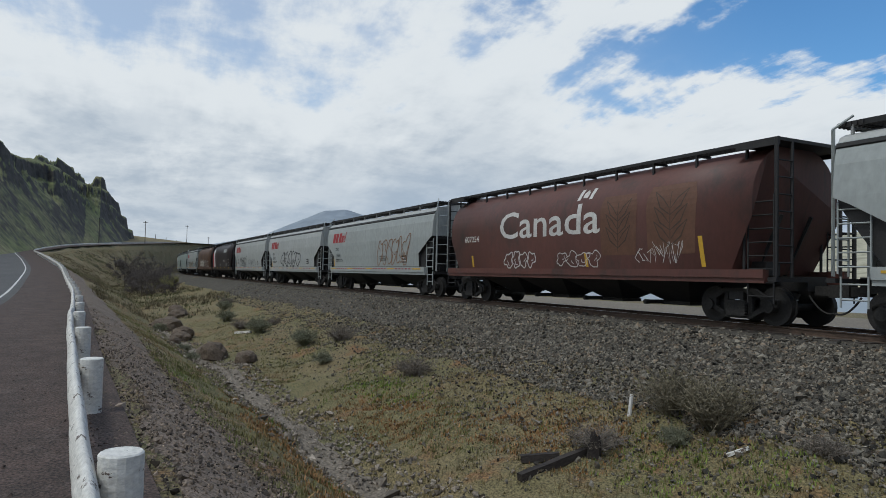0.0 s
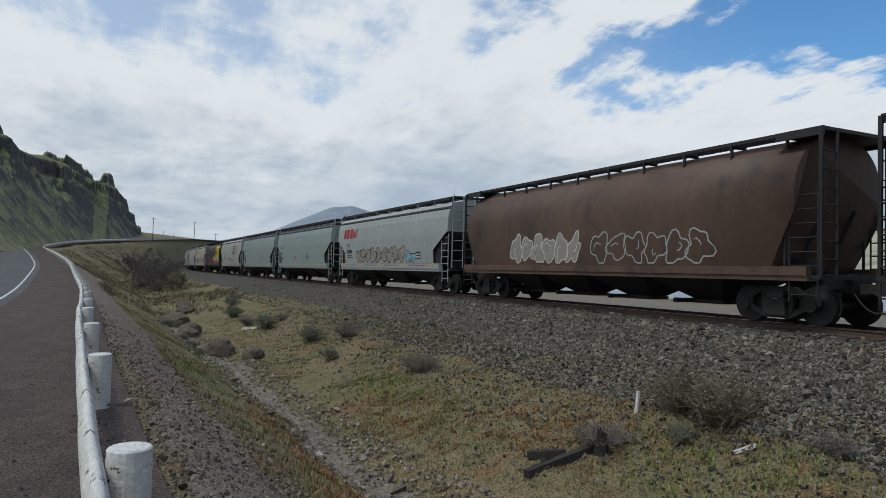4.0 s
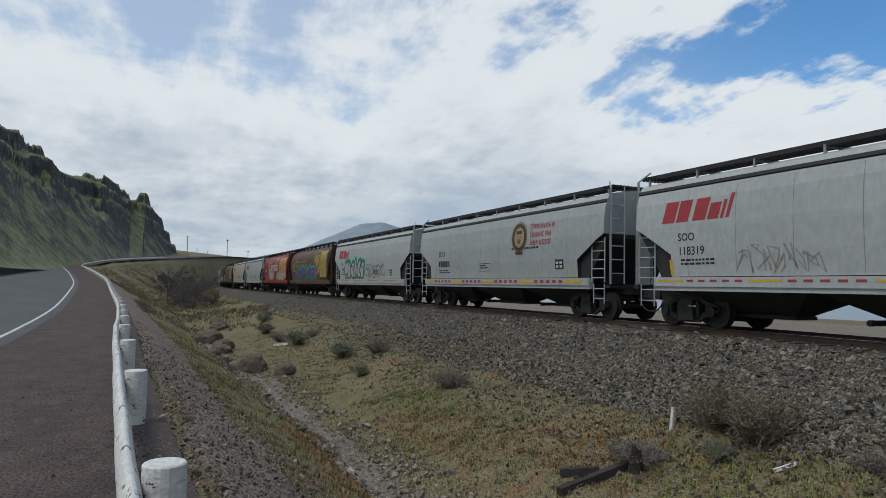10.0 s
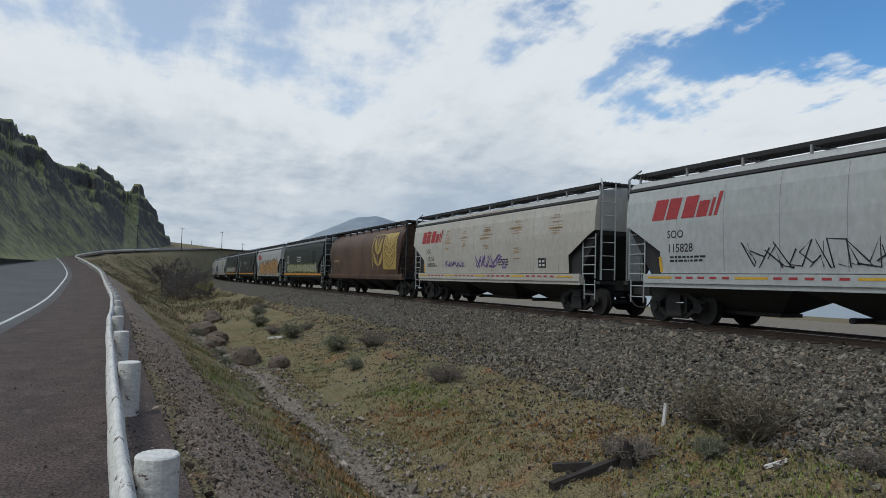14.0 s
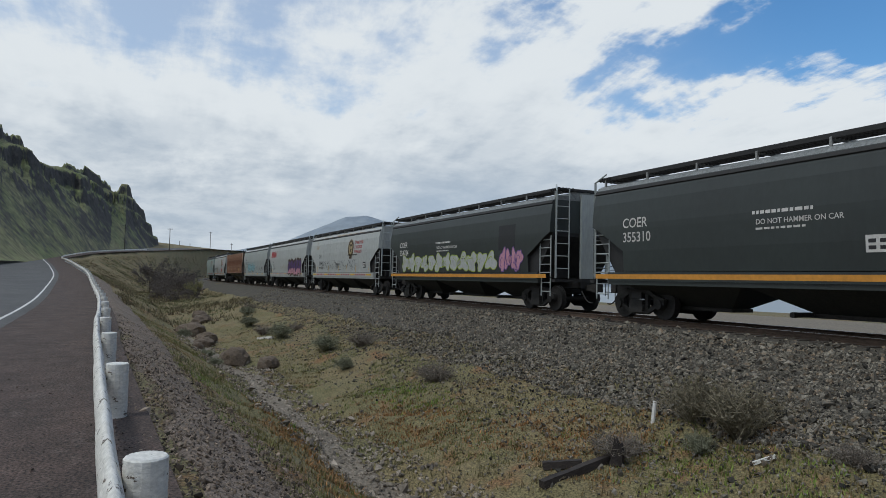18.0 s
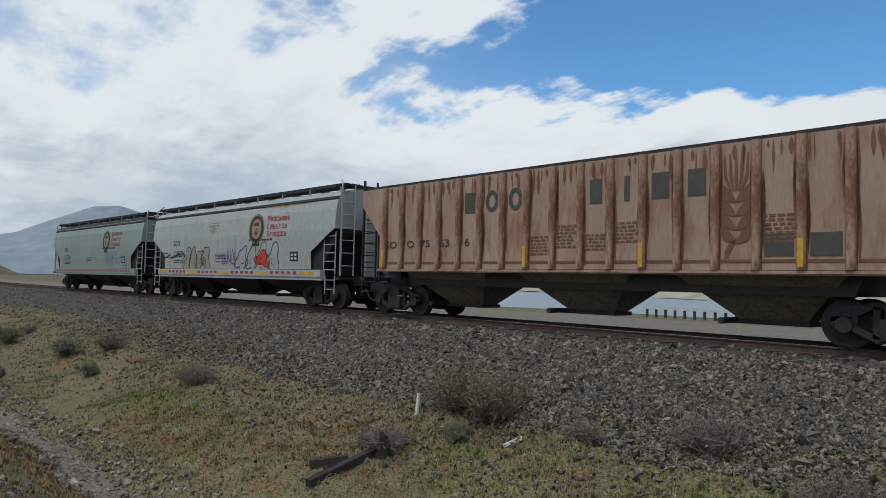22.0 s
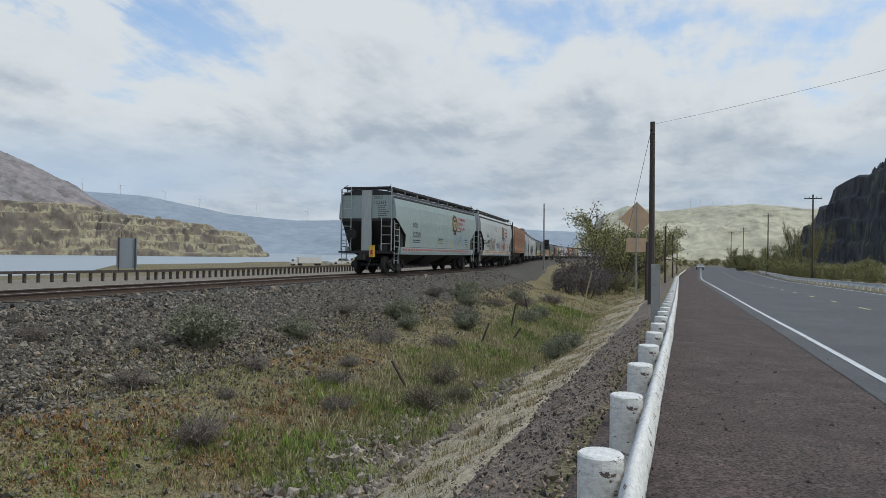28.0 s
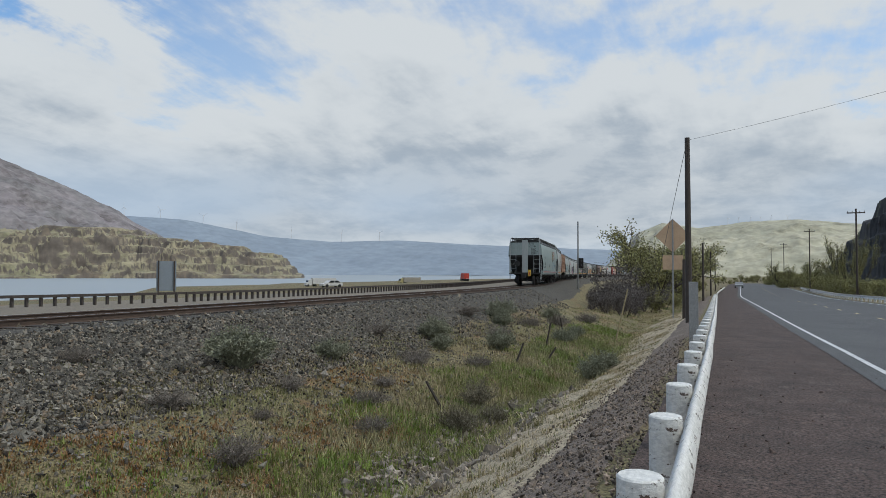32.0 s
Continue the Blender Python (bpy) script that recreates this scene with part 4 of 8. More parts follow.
def emblem(car, x, z, r, shape):
    bm = bmesh.new()
    poly(bm, ring_pts(x, z, r, r, 28)[:-1])
    coat(car, "emblem_disc", bm, "umber", shape, 0.006)
    bm = bmesh.new()
    ribbon(bm, ring_pts(x, z, r * 0.93, r * 0.93, 28), 0.03)
    poly(bm, ring_pts(x, z, r * 0.62, r * 0.66, 22)[:-1])
    coat(car, "emblem_ring", bm, "gold", shape, 0.010, "gold ring and shield")
    bm = bmesh.new()
    poly(bm, [(x - r * 0.33, z + r * 0.42), (x + r * 0.3, z + r * 0.45), (x + r * 0.36, z + r * 0.22), (x - r * 0.36, z + r * 0.2)])
    for a in (-0.9, -0.45, 0.0, 0.45, 0.9):
        ribbon(bm, [(x, z - r * 0.42), (x + r * 0.42 * math.sin(a), z - r * 0.42 + r * 0.52 * math.cos(a))], 0.07)
    quad(bm, x - r * 0.45, x + r * 0.45, z - r * 1.12, z - r * 0.9)
    coat(car, "emblem_mark", bm, "umber", shape, 0.014)


def red_words(car, x, z, shape, seed):
    """Three lines of red marks, plain strokes with no letters in them."""
    r = random.Random(seed)
    bm = bmesh.new()
    for k, n in enumerate((8, 7, 7)):
        xx = x
        for i in range(n):
            w, h = (0.185, 0.235) if i == 0 else (0.165, 0.185)
            zz, t = z - k * 0.305, 0.042
            quad(bm, xx, xx + t, zz, zz + h)
            if r.random() < 0.75:
                quad(bm, xx + w - t, xx + w, zz, zz + h)
            for q in r.sample((0.0, 0.42, 0.82), 2):
                quad(bm, xx + t, xx + w - t * 0.9, zz + h * q, zz + h * q + 0.034)
            xx += w + 0.05
    return coat(car, "wordmark", bm, "red", shape, label="three lines of red marks")


def wheat(car, x, z, w, h, ink, shape, second="umber"):
    """A wheat emblem: a tall rounded field with ears drawn in it."""
    bm = bmesh.new()
    poly(bm, [(x, z), (x + w, z), (x + w * 1.04, z + h * 0.8), (x + w * 0.96, z + h), (x + w * 0.04, z + h), (x - w * 0.04, z + h * 0.8)])
    coat(car, "emblem_field", bm, ink, shape, 0.006) if ink else bm.free()
    bm = bmesh.new()
    c = x + w / 2
    ribbon(bm, [(c, z + 0.05), (c, z + h * 0.9)], 0.05)
    for k in range(3):
        b = z + h * (0.12 + 0.22 * k)
        for s in (-1, 1):
            ribbon(bm, [(c, b), (c + s * w * 0.22, b + h * 0.12), (c + s * w * 0.36, b + h * 0.36)], 0.05)
            ribbon(bm, [(c + s * 0.03, b + h * 0.1), (c + s * w * 0.16, b + h * 0.24), (c + s * w * 0.36, b + h * 0.36)], 0.045)
    coat(car, "ear_drawing", bm, second, shape, 0.010)


def graffiti(car, x0, x1, z0, z1, n, seed, fill, outline, shape, accent=None, w=0.045, top=None, pw=1.0):
    """Illegible bubble shapes: swollen, leaning, overlapping forms with a dark edge and loops inside."""
    r = random.Random(seed)
    step, h = (x1 - x0) / n, z1 - z0
    fb, ob, ab = bmesh.new(), bmesh.new(), bmesh.new()
    for i in range(n):
        cx, cz = x0 + step * (i + 0.5), (z0 + z1) / 2 + r.uniform(-0.05, 0.05) * h
        rx, rz = step * r.uniform(0.48, 0.62), h * r.uniform(0.40, 0.52)
        lean, k1, p1, k2, p2 = r.uniform(-0.1, 0.45), r.uniform(0.12, 0.3), r.uniform(0, 6), r.uniform(0.06, 0.2), r.uniform(0, 6)
        def at(a, f):
            q = f * (1 + k1 * math.sin(3 * a + p1) + k2 * math.sin(5 * a + p2))
            c, s = math.cos(a), math.sin(a)
            zz = rz * q * math.copysign(abs(s) ** pw, s)
            return (cx + rx * q * math.copysign(abs(c) ** pw, c) + lean * zz, min(max(cz + zz, z0), z1 + 0.1))
        edge = [at(2 * math.pi * k / 26, 1.0) for k in range(27)]
        ribbon(ob, edge, w)
        a0 = r.uniform(0, 6)
        ribbon(ob, [at(a0 + 0.35 * k, 0.18 + 0.07 * k) for k in range(r.randint(6, 10))], w * 0.8)
        if fill:
            mid = fb.verts.new((cx, 0, cz))
            vs = [fb.verts.new((x, 0, z)) for x, z in edge[:-1]]
            for k in range(len(vs)):
                fb.faces.new((mid, vs[k], vs[(k + 1) % len(vs)]))
            if accent:
                ribbon(ab, [(x + 0.06, z + 0.05) for x, z in edge], w * 4.5)
    if fill:
        if top:
            # the upper part in a second colour, with a wavy edge
            tb = fb.copy()
            for k in range(1, 12):
                bmesh.ops.bisect_plane(tb, geom=tb.verts[:] + tb.edges[:] + tb.faces[:], plane_co=(x0 + (x1 - x0) * k / 12, 0, 0), plane_no=(1, 0, 0))
            out = [f for f in tb.faces if f.calc_center_median().z < z0 + h * (0.45 + 0.09 * math.sin(f.calc_center_median().x * 2.7))]
            bmesh.ops.delete(tb, geom=out, context="FACES")
            coat(car, "graffiti_upper_fill", tb, top, shape, 0.012)
        coat(car, "graffiti_fill", fb, fill, shape, 0.010)
    else:
        fb.free()
    if accent and fill:
        coat(car, "graffiti_glow", ab, accent, shape, 0.0075)
    else:
        ab.free()
    coat(car, "graffiti_outline", ob, outline, shape, 0.014)


def scrawl(car, x0, x1, z0, z1, seed, ink, shape, w=0.03, n=5):
    """Thin illegible tags."""
    r = random.Random(seed)
    bm = bmesh.new()
    step = (x1 - x0) / n
    for i in range(n):
        cx = x0 + i * step
        pts = []
        for k in range(9):
            pts.append((cx + step * (k / 8 + 0.35 * math.sin(k * 2.1 + r.uniform(0, 1))), z0 + (z1 - z0) * (0.5 + 0.5 * math.sin(k * r.uniform(1.1, 2.2) + r.uniform(0, 6)))))
        ribbon(bm, pts, w)
    coat(car, "tag", bm, ink, shape, 0.009)


def rust(car, patches, shape, seed=0):
    """Thin, frayed rust streaks, denser towards the middle of each patch."""
    r = random.Random(seed)
    bm = bmesh.new()
    for x, z, w, h in patches:
        for k in range(max(3, int(h / 0.05))):
            zz = z + r.uniform(0, 1) * h
            mid = 1 - abs((zz - z) / h - 0.5) * 1.4
            a = x + w * (0.5 - 0.5 * r.uniform(0.25, 1.0) * mid)
            b = x + w * (0.5 + 0.5 * r.uniform(0.25, 1.0) * mid)
            t = r.uniform(0.006, 0.030)
            n = 8
            top, bot = [], []
            for i in range(1, n):
                u = a + (b - a) * i / n
                e = math.sin(math.pi * i / n) ** 0.5
                top.append((u, zz + t * e * r.uniform(0.5, 1.2)))
                bot.append((u, zz - t * e * r.uniform(0.5, 1.2)))
            poly(bm, [(a, zz)] + bot + [(b, zz)] + top[::-1])
    coat(car, "rust_streak", bm, "rust", shape, 0.005)


def striping(car, seed, style="mixed", h=0.11):
    """Reflective marks along the side sill."""
    r = random.Random(seed)
    rb, yb = bmesh.new(), bmesh.new()
    x = -7.1
    k = 0
    while x < 6.6:
        if style == "yellow":
            quad(yb, x, x + 0.75, 1.33 - h, 1.33)
            x += 3.1
            continue
        if style == "red" or k % 6:
            quad(rb, x, x + 0.24, 1.33 - h, 1.33)
            x += 0.42
        else:
            quad(yb, x, x + 1.0, 1.33 - h, 1.33)
            x += 1.15
        k += 1
    fixed = lambda z: 1.602
    coat(car, "reflective_strip", yb, "yellow", fixed, 0.004) if yb.faces else yb.free()
    coat(car, "reflective_strip", rb, "red", fixed, 0.004) if rb.faces else rb.free()


def data_panel(car, x, z, shape, ink="black"):
    bm = bmesh.new()
    quad(bm, x, x + 0.55, z, z + 0.36)
    coat(car, "data_panel", bm, ink, shape, 0.006)
    bm = bmesh.new()
    for i, j in ((0.06, 0.2), (0.3, 0.2), (0.06, 0.06), (0.3, 0.06)):
        quad(bm, x + i, x + i + 0.16, z + j, z + j + 0.08)
    coat(car, "data_panel_print", bm, "white" if ink == "black" else "black", shape, 0.009)


def end_slopes(car, pm):
    """The dark slope sheets under both end walls, and the post that stands before each."""
    for s in (-1, 1):
        def slope(s=s):
            bm = bmesh.new()
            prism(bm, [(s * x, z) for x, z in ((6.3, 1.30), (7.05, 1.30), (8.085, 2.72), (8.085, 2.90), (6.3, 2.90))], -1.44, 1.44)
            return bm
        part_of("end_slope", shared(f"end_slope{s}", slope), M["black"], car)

        def post(s=s):
            bm = bmesh.new()
            box(bm, *sorted((s * 8.09, s * 8.20)), -0.27, 0.27, 1.15, 4.30)
            return bm
        part_of("end_post", shared(f"end_post{s}", post), pm, car)


def end_words(car, number):
    """Letters and small print on the rear end wall."""
    bm = bmesh.new()
    for text, z, size in (("SOO", 3.86, 0.17), (number, 3.60, 0.17)):
        cu = bpy.data.curves.new("letters", "FONT")
        cu.body, cu.size, cu.resolution_u = text, size * 1.38, 3
        ob = bpy.data.objects.new("letters", cu)
        scene.collection.objects.link(ob)
        k = len(bm.verts)
        bm.from_mesh(ob.to_mesh())
        ob.to_mesh_clear()
        bpy.data.objects.remove(ob)
        bpy.data.curves.remove(cu)
        bm.verts.ensure_lookup_table()
        for v in bm.verts[k:]:
            v.co = (-8.106, -0.36 - v.co.x, z + v.co.y)
    part("lettering", bm, INK["black"], car)
    r = random.Random(3)
    bm = bmesh.new()
    for k in range(7):
        y = -0.6
        while y > -0.6 - r.uniform(0.35, 0.62):
            d = r.uniform(0.05, 0.12)
            z = 3.48 - k * 0.1
            bm.faces.new([bm.verts.new((-8.106, *p)) for p in ((y, z), (y - d, z), (y - d, z + 0.035), (y, z + 0.035))])
            y -= d + 0.03
    part("small_print", bm, INK["black"], car, kind="stuff")


def hopper_car(kind, label, marks):
    car = empty("hopper_car")
    tagged(car, label, "freight car", "freight cars of the train")
    pm = PAINTS[kind]
    shape, style = side_y, "grey"
    if kind in ("brown", "red", "purple", "tan", "umber"):
        shape, style = tank_y, "tank"
        part_of("body", shared("tank_body_" + kind, tank_body), pm, car)
        hoppers(car, M["black"], (-4.2, -1.4, 1.4, 4.2), 1.4, 0.42, "tank", 1.06)
    elif kind == "orange":
        shape, style = ribbed_y, "ribbed"
        part_of("body", shared("ribbed_body", ribbed_body), pm, car)
        # the inset slope sheet takes the dark colour, painting in shade between the hoppers
        hoppers(car, M["hopper_dusty"], (-4.5, 0.0, 4.5), 1.75, 0.66, "ribbed", 1.42, M["hopper"])

        def rib():
            bm = bmesh.new()
            prism(bm, ((-0.09, -1.60), (-0.06, -1.64), (0.06, -1.64), (0.09, -1.60), (0.09, -1.50), (-0.09, -1.50)), 1.45, 4.04)
            for v in bm.verts:
                v.co = (v.co.x, v.co.z, v.co.y)
            bmesh.ops.recalc_face_normals(bm, faces=bm.faces[:])
            return bm
        for i in range(18):
            for s in (0, math.pi):
                o = part_of("rib", shared("rib", rib), M["rib"], car)
                o.location.x = RIB_X + RIB_STEP * i
                o.rotation_euler.z = s
    else:
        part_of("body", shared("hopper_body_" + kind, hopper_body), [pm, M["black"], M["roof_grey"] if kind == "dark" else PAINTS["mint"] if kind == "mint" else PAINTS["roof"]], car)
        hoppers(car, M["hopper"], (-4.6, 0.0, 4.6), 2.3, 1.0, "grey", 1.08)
        end_slopes(car, pm)

        # black on the grey cars: stands in for the shaded recess under the roof flange
        def eave():
            bm = bmesh.new()
            prism(bm, ((-1.475, 3.90), (-1.50, 3.93), (-1.47, 4.02), (-1.43, 4.02)), -8.1, 8.1)
            for v in bm.verts:
                v.co = (v.co.y, v.co.x, v.co.z)
            bmesh.ops.recalc_face_normals(bm, faces=bm.faces[:])
            return bm
        for s in (0, math.pi):
            o = part_of("eave_strip", shared("eave_strip", eave), {"dark": M["grey_steel"], "mint": M["roof_grey"]}.get(kind, M["black"]), car)
            o.rotation_euler.z = s
        if kind in ("grey", "grey2", "rusty", "mint"):
            bm = bmesh.new()
            for i in range(8):
                quad(bm, -5.95 + i * 1.7, -5.935 + i * 1.7, 1.46, 3.85)
            coat(car, "panel_seam", bm, "seam", shape, 0.003)

    def sill():
        bm = bmesh.new()
        z0, z1 = {"tank": (1.14, 1.34), "ribbed": (1.38, 1.44)}.get(style, (1.14, 1.40))
        e = 7.3 if style != "tank" else 8.05
        box(bm, -e, e, -1.60, -1.40, z0, z1)
        box(bm, -e, e, -1.56, -1.40, z0 - (0.12 if style != "ribbed" else 0.03), z0)
        return bm
    me = shared("side_sill_" + kind, sill)
    part_of("side_sill", me, pm, car)
    o = part_of("side_sill", me, pm, car)
    o.rotation_euler.z = math.pi
    trucks(car, {"tank": 6.9, "ribbed": 6.95}.get(style, 6.5))
    end_gear(car, {"orange": M["grey_steel"], "grey2": PAINTS["grey"], "rusty": PAINTS["grey"]}.get(kind, pm if style == "grey" else M["black"]), "grey" if style == "grey" else "tank")
    running_board(car, M["black"], "grey" if style == "grey" else "tank", -0.3 if style == "ribbed" else 0.0)
    if marks:
        marks(car, shape)
    return car


def rail_mark(number, seed, extra=None, sooty=True):
    """A pale car with the red slanted wordmark at its left end."""
    def marks(car, f):
        brand_bars(car, -6.95, 2.95, 0.60, ((0.50, 1.0), (0.46, 1.0), (0.02, 0.0), (0.48, 1.0), (0.38, 0.72), (0.11, 0.8), (0.12, 1.05)), "red", f)
        words(car, "SOO", -6.3, 2.42, 0.22, "black", f)
        words(car, number, -6.3, 2.02, 0.24, "black", f)
        small_print(car, -6.2, 1.85, 1.3, 2, "black", f, seed)
        data_panel(car, 4.6, 1.62, f)
        small_print(car, 1.5, 1.95, 0.9, 3, "black", f, seed + 1)
        bm = bmesh.new()
        quad(bm, -6.62, -6.5, 1.46, 1.9, -0.1)
        coat(car, "yellow_bar", bm, "yellow", f, 0.004)
        striping(car, seed, "mixed", 0.06)
        if extra:
            extra(car, f)
    return marks


def railway_mark(number, seed, extra=None):
    """A grey car with the round emblem and three red lines at its right end."""
    def marks(car, f):
        emblem(car, 2.6, 3.04, 0.62, f)
        red_words(car, 3.45, 3.30, f, seed)
        words(car, "SOO", -5.55, 2.50, 0.27, "black", f)
        words(car, number, -5.55, 1.98, 0.30, "black", f, wide=1.1)
        small_print(car, -5.5, 1.78, 1.4, 2, "black", f, seed)
        data_panel(car, 5.2, 1.72, f)
        bm = bmesh.new()
        for a, b, c, d in ((-1.0, 0.1, 2.05, 2.07), (-1.0, 0.1, 1.72, 1.74), (-1.0, -0.98, 1.72, 2.07), (0.08, 0.1, 1.72, 2.07)):
            quad(bm, a, b, c, d)
        coat(car, "notice_frame", bm, "black", f)
        bm = bmesh.new()
        for x in (-6.1, -2.9, -0.5 + seed % 3 * 0.2, 1.7, 3.6, 6.2):
            quad(bm, x, x + 0.07, 1.46, 1.9)
        coat(car, "yellow_bar", bm, "yellow", f, 0.004)
        small_print(car, -0.9, 1.95, 0.85, 2, "black", f, seed + 3)
        small_print(car, 2.0, 2.55, 2.2, 1, "black", f, seed + 4, 0.08)
        striping(car, seed, "red" if seed == 36 else "mixed")
        if extra:
            extra(car, f)
    return marks


def canada_mark(number, extra):
    def marks(car, f):
        words(car, "Canada", -3.75, 2.47, 1.02, "white", f, wide=1.42)
        bm = bmesh.new()
        for x in (0.95, 1.55):
            quad(bm, x, x + 0.16, 3.56, 3.92, 0.2)
        poly(bm, [(1.24, 3.62), (1.46, 3.62), (1.50, 3.78), (1.38, 3.89), (1.22, 3.76)])
        coat(car, "flag_mark", bm, "white", f)
        words(car, number, -6.5, 2.42, 0.24, "white", f, wide=1.2)
        for x in (-5.9, 1.5, 6.2):
            bm = bmesh.new()
            quad(bm, x, x + 0.14, 1.4, 2.2 if x > 6 else 1.85, -0.12)
            coat(car, "yellow_bar", bm, "yellow", f)
        extra(car, f)
    return marks


def dark_mark(number, extra=None, stripe=True):
    def marks(car, f):
        words(car, "COER", -6.6, 2.75, 0.30, "white", f)
        words(car, number, -6.6, 2.32, 0.30, "white", f)
        small_print(car, -1.8, 2.8, 1.6, 1, "white", f, 7, 0.08)
        words(car, "DO NOT HAMMER ON CAR", -1.7, 2.55, 0.13, "white", f)
        small_print(car, -1.7, 2.42, 1.8, 1, "white", f, 8, 0.05)
        data_panel(car, 1.0, 1.8, f, "white")
        bm = bmesh.new()
        quad(bm, 4.4, 5.7, 2.3, 3.3)
        coat(car, "repainted_patch", bm, "black", f, 0.004)
        bm = bmesh.new()
        quad(bm, -7.9, 7.9, 1.2, 1.34)
        coat(car, "orange_stripe", bm, "amber", lambda z: 1.602, 0.004)
        if extra:
            extra(car, f)
    return marks


def blade(bm, a, b, w, bow):
    """A leaf from a to b, bowed sideways, pointed at both ends."""
    dx, dz = b[0] - a[0], b[1] - a[1]
    d = math.hypot(dx, dz)
    nx, nz = -dz / d, dx / d
    n = 8
    side = [[], []]
    for i in range(n + 1):
        f = i / n
        mx, mz = a[0] + dx * f + nx * bow * math.sin(math.pi * f), a[1] + dz * f + nz * bow * math.sin(math.pi * f)
        h = w / 2 * math.sin(math.pi * min(max(f, 0.02), 0.98)) ** 0.8
        side[0].append((mx + nx * h, mz + nz * h))
        side[1].append((mx - nx * h, mz - nz * h))
    for i in range(n):
        poly(bm, [side[0][i], side[0][i + 1], side[1][i + 1], side[1][i]])


def grain_mark(fill, extra, gov=True):
    def marks(car, f):
        # a dark shield in a gold rim with one broad-leaved shoot, then a gold shield with an ear drawn in it
        bm = bmesh.new()
        x, w, z, h = 2.75, 1.95, 1.62, 2.2
        for s, e in ((-1, x), (1, x + w)):
            ribbon(bm, [(e + s * 0.16 * math.sin(math.pi * i / 10), z + h * i / 10) for i in range(11)], 0.13)
        ribbon(bm, [(x, z + h), (x + w, z + h)], 0.10)
        c = x + w / 2
        ribbon(bm, [(c, z + 0.02), (c, z + h * 0.62)], 0.12)
        for s in (-1, 1):
            blade(bm, (c + s * 0.04, z + 0.25), (c + s * 0.85, z + 1.15), 0.34, -s * 0.14)
            blade(bm, (c + s * 0.04, z + 0.95), (c + s * 0.62, z + 2.0), 0.46, -s * 0.10)
        blade(bm, (c, z + h * 0.55), (c, z + h * 0.95), 0.16, 0.0)
        coat(car, "wheat_emblem", bm, fill, f, 0.007)
        x, w = 4.80, 2.1
        bm = bmesh.new()
        poly(bm, [(x - 0.16 * math.sin(math.pi * i / 10), z + h * i / 10) for i in range(11)] + [(x + w + 0.16 * math.sin(math.pi * i / 10), z + h * i / 10) for i in range(10, -1, -1)])
        coat(car, "emblem_field", bm, fill, f, 0.006)
        bm = bmesh.new()
        c = x + w / 2
        ribbon(bm, [(c, z + 0.02), (c, z + h * 0.97)], 0.06)
        for s in (-1, 1):
            for k in range(3):
                q = z + 0.12 + 0.52 * k
                ribbon(bm, [(c, q), (c + s * 0.55, q + 0.22), (c + s * 0.92, q + 0.62), (c + s * 0.95, q + 0.95)], 0.06)
                ribbon(bm, [(c, q + 0.3), (c + s * 0.38, q + 0.48), (c + s * 0.70, q + 0.75), (c + s * 0.93, q + 0.93)], 0.05)
            ribbon(bm, [(c + s * 0.05, z + h * 0.78), (c + s * 0.28, z + h * 0.97)], 0.05)
        coat(car, "ear_drawing", bm, "umber", f, 0.010)
        if gov:
            words(car, "Government  Gouvernement", -5.2, 3.02, 0.25, "wheat_gold", f)
            words(car, "of Canada      du Canada", -5.2, 2.62, 0.25, "wheat_gold", f)
            bm = bmesh.new()
            blade(bm, (-6.5, 2.5), (-6.7, 3.1), 0.34, 0.05)
            blade(bm, (-6.2, 2.5), (-6.0, 3.1), 0.34, -0.05)
            quad(bm, -6.5, -6.2, 2.42, 2.52)
            coat(car, "leaf_emblem", bm, "wheat_gold", f)
        small_print(car, -6.6, 2.2, 1.6, 1, "gold", f, 3, 0.16)
        extra(car, f)
    return marks


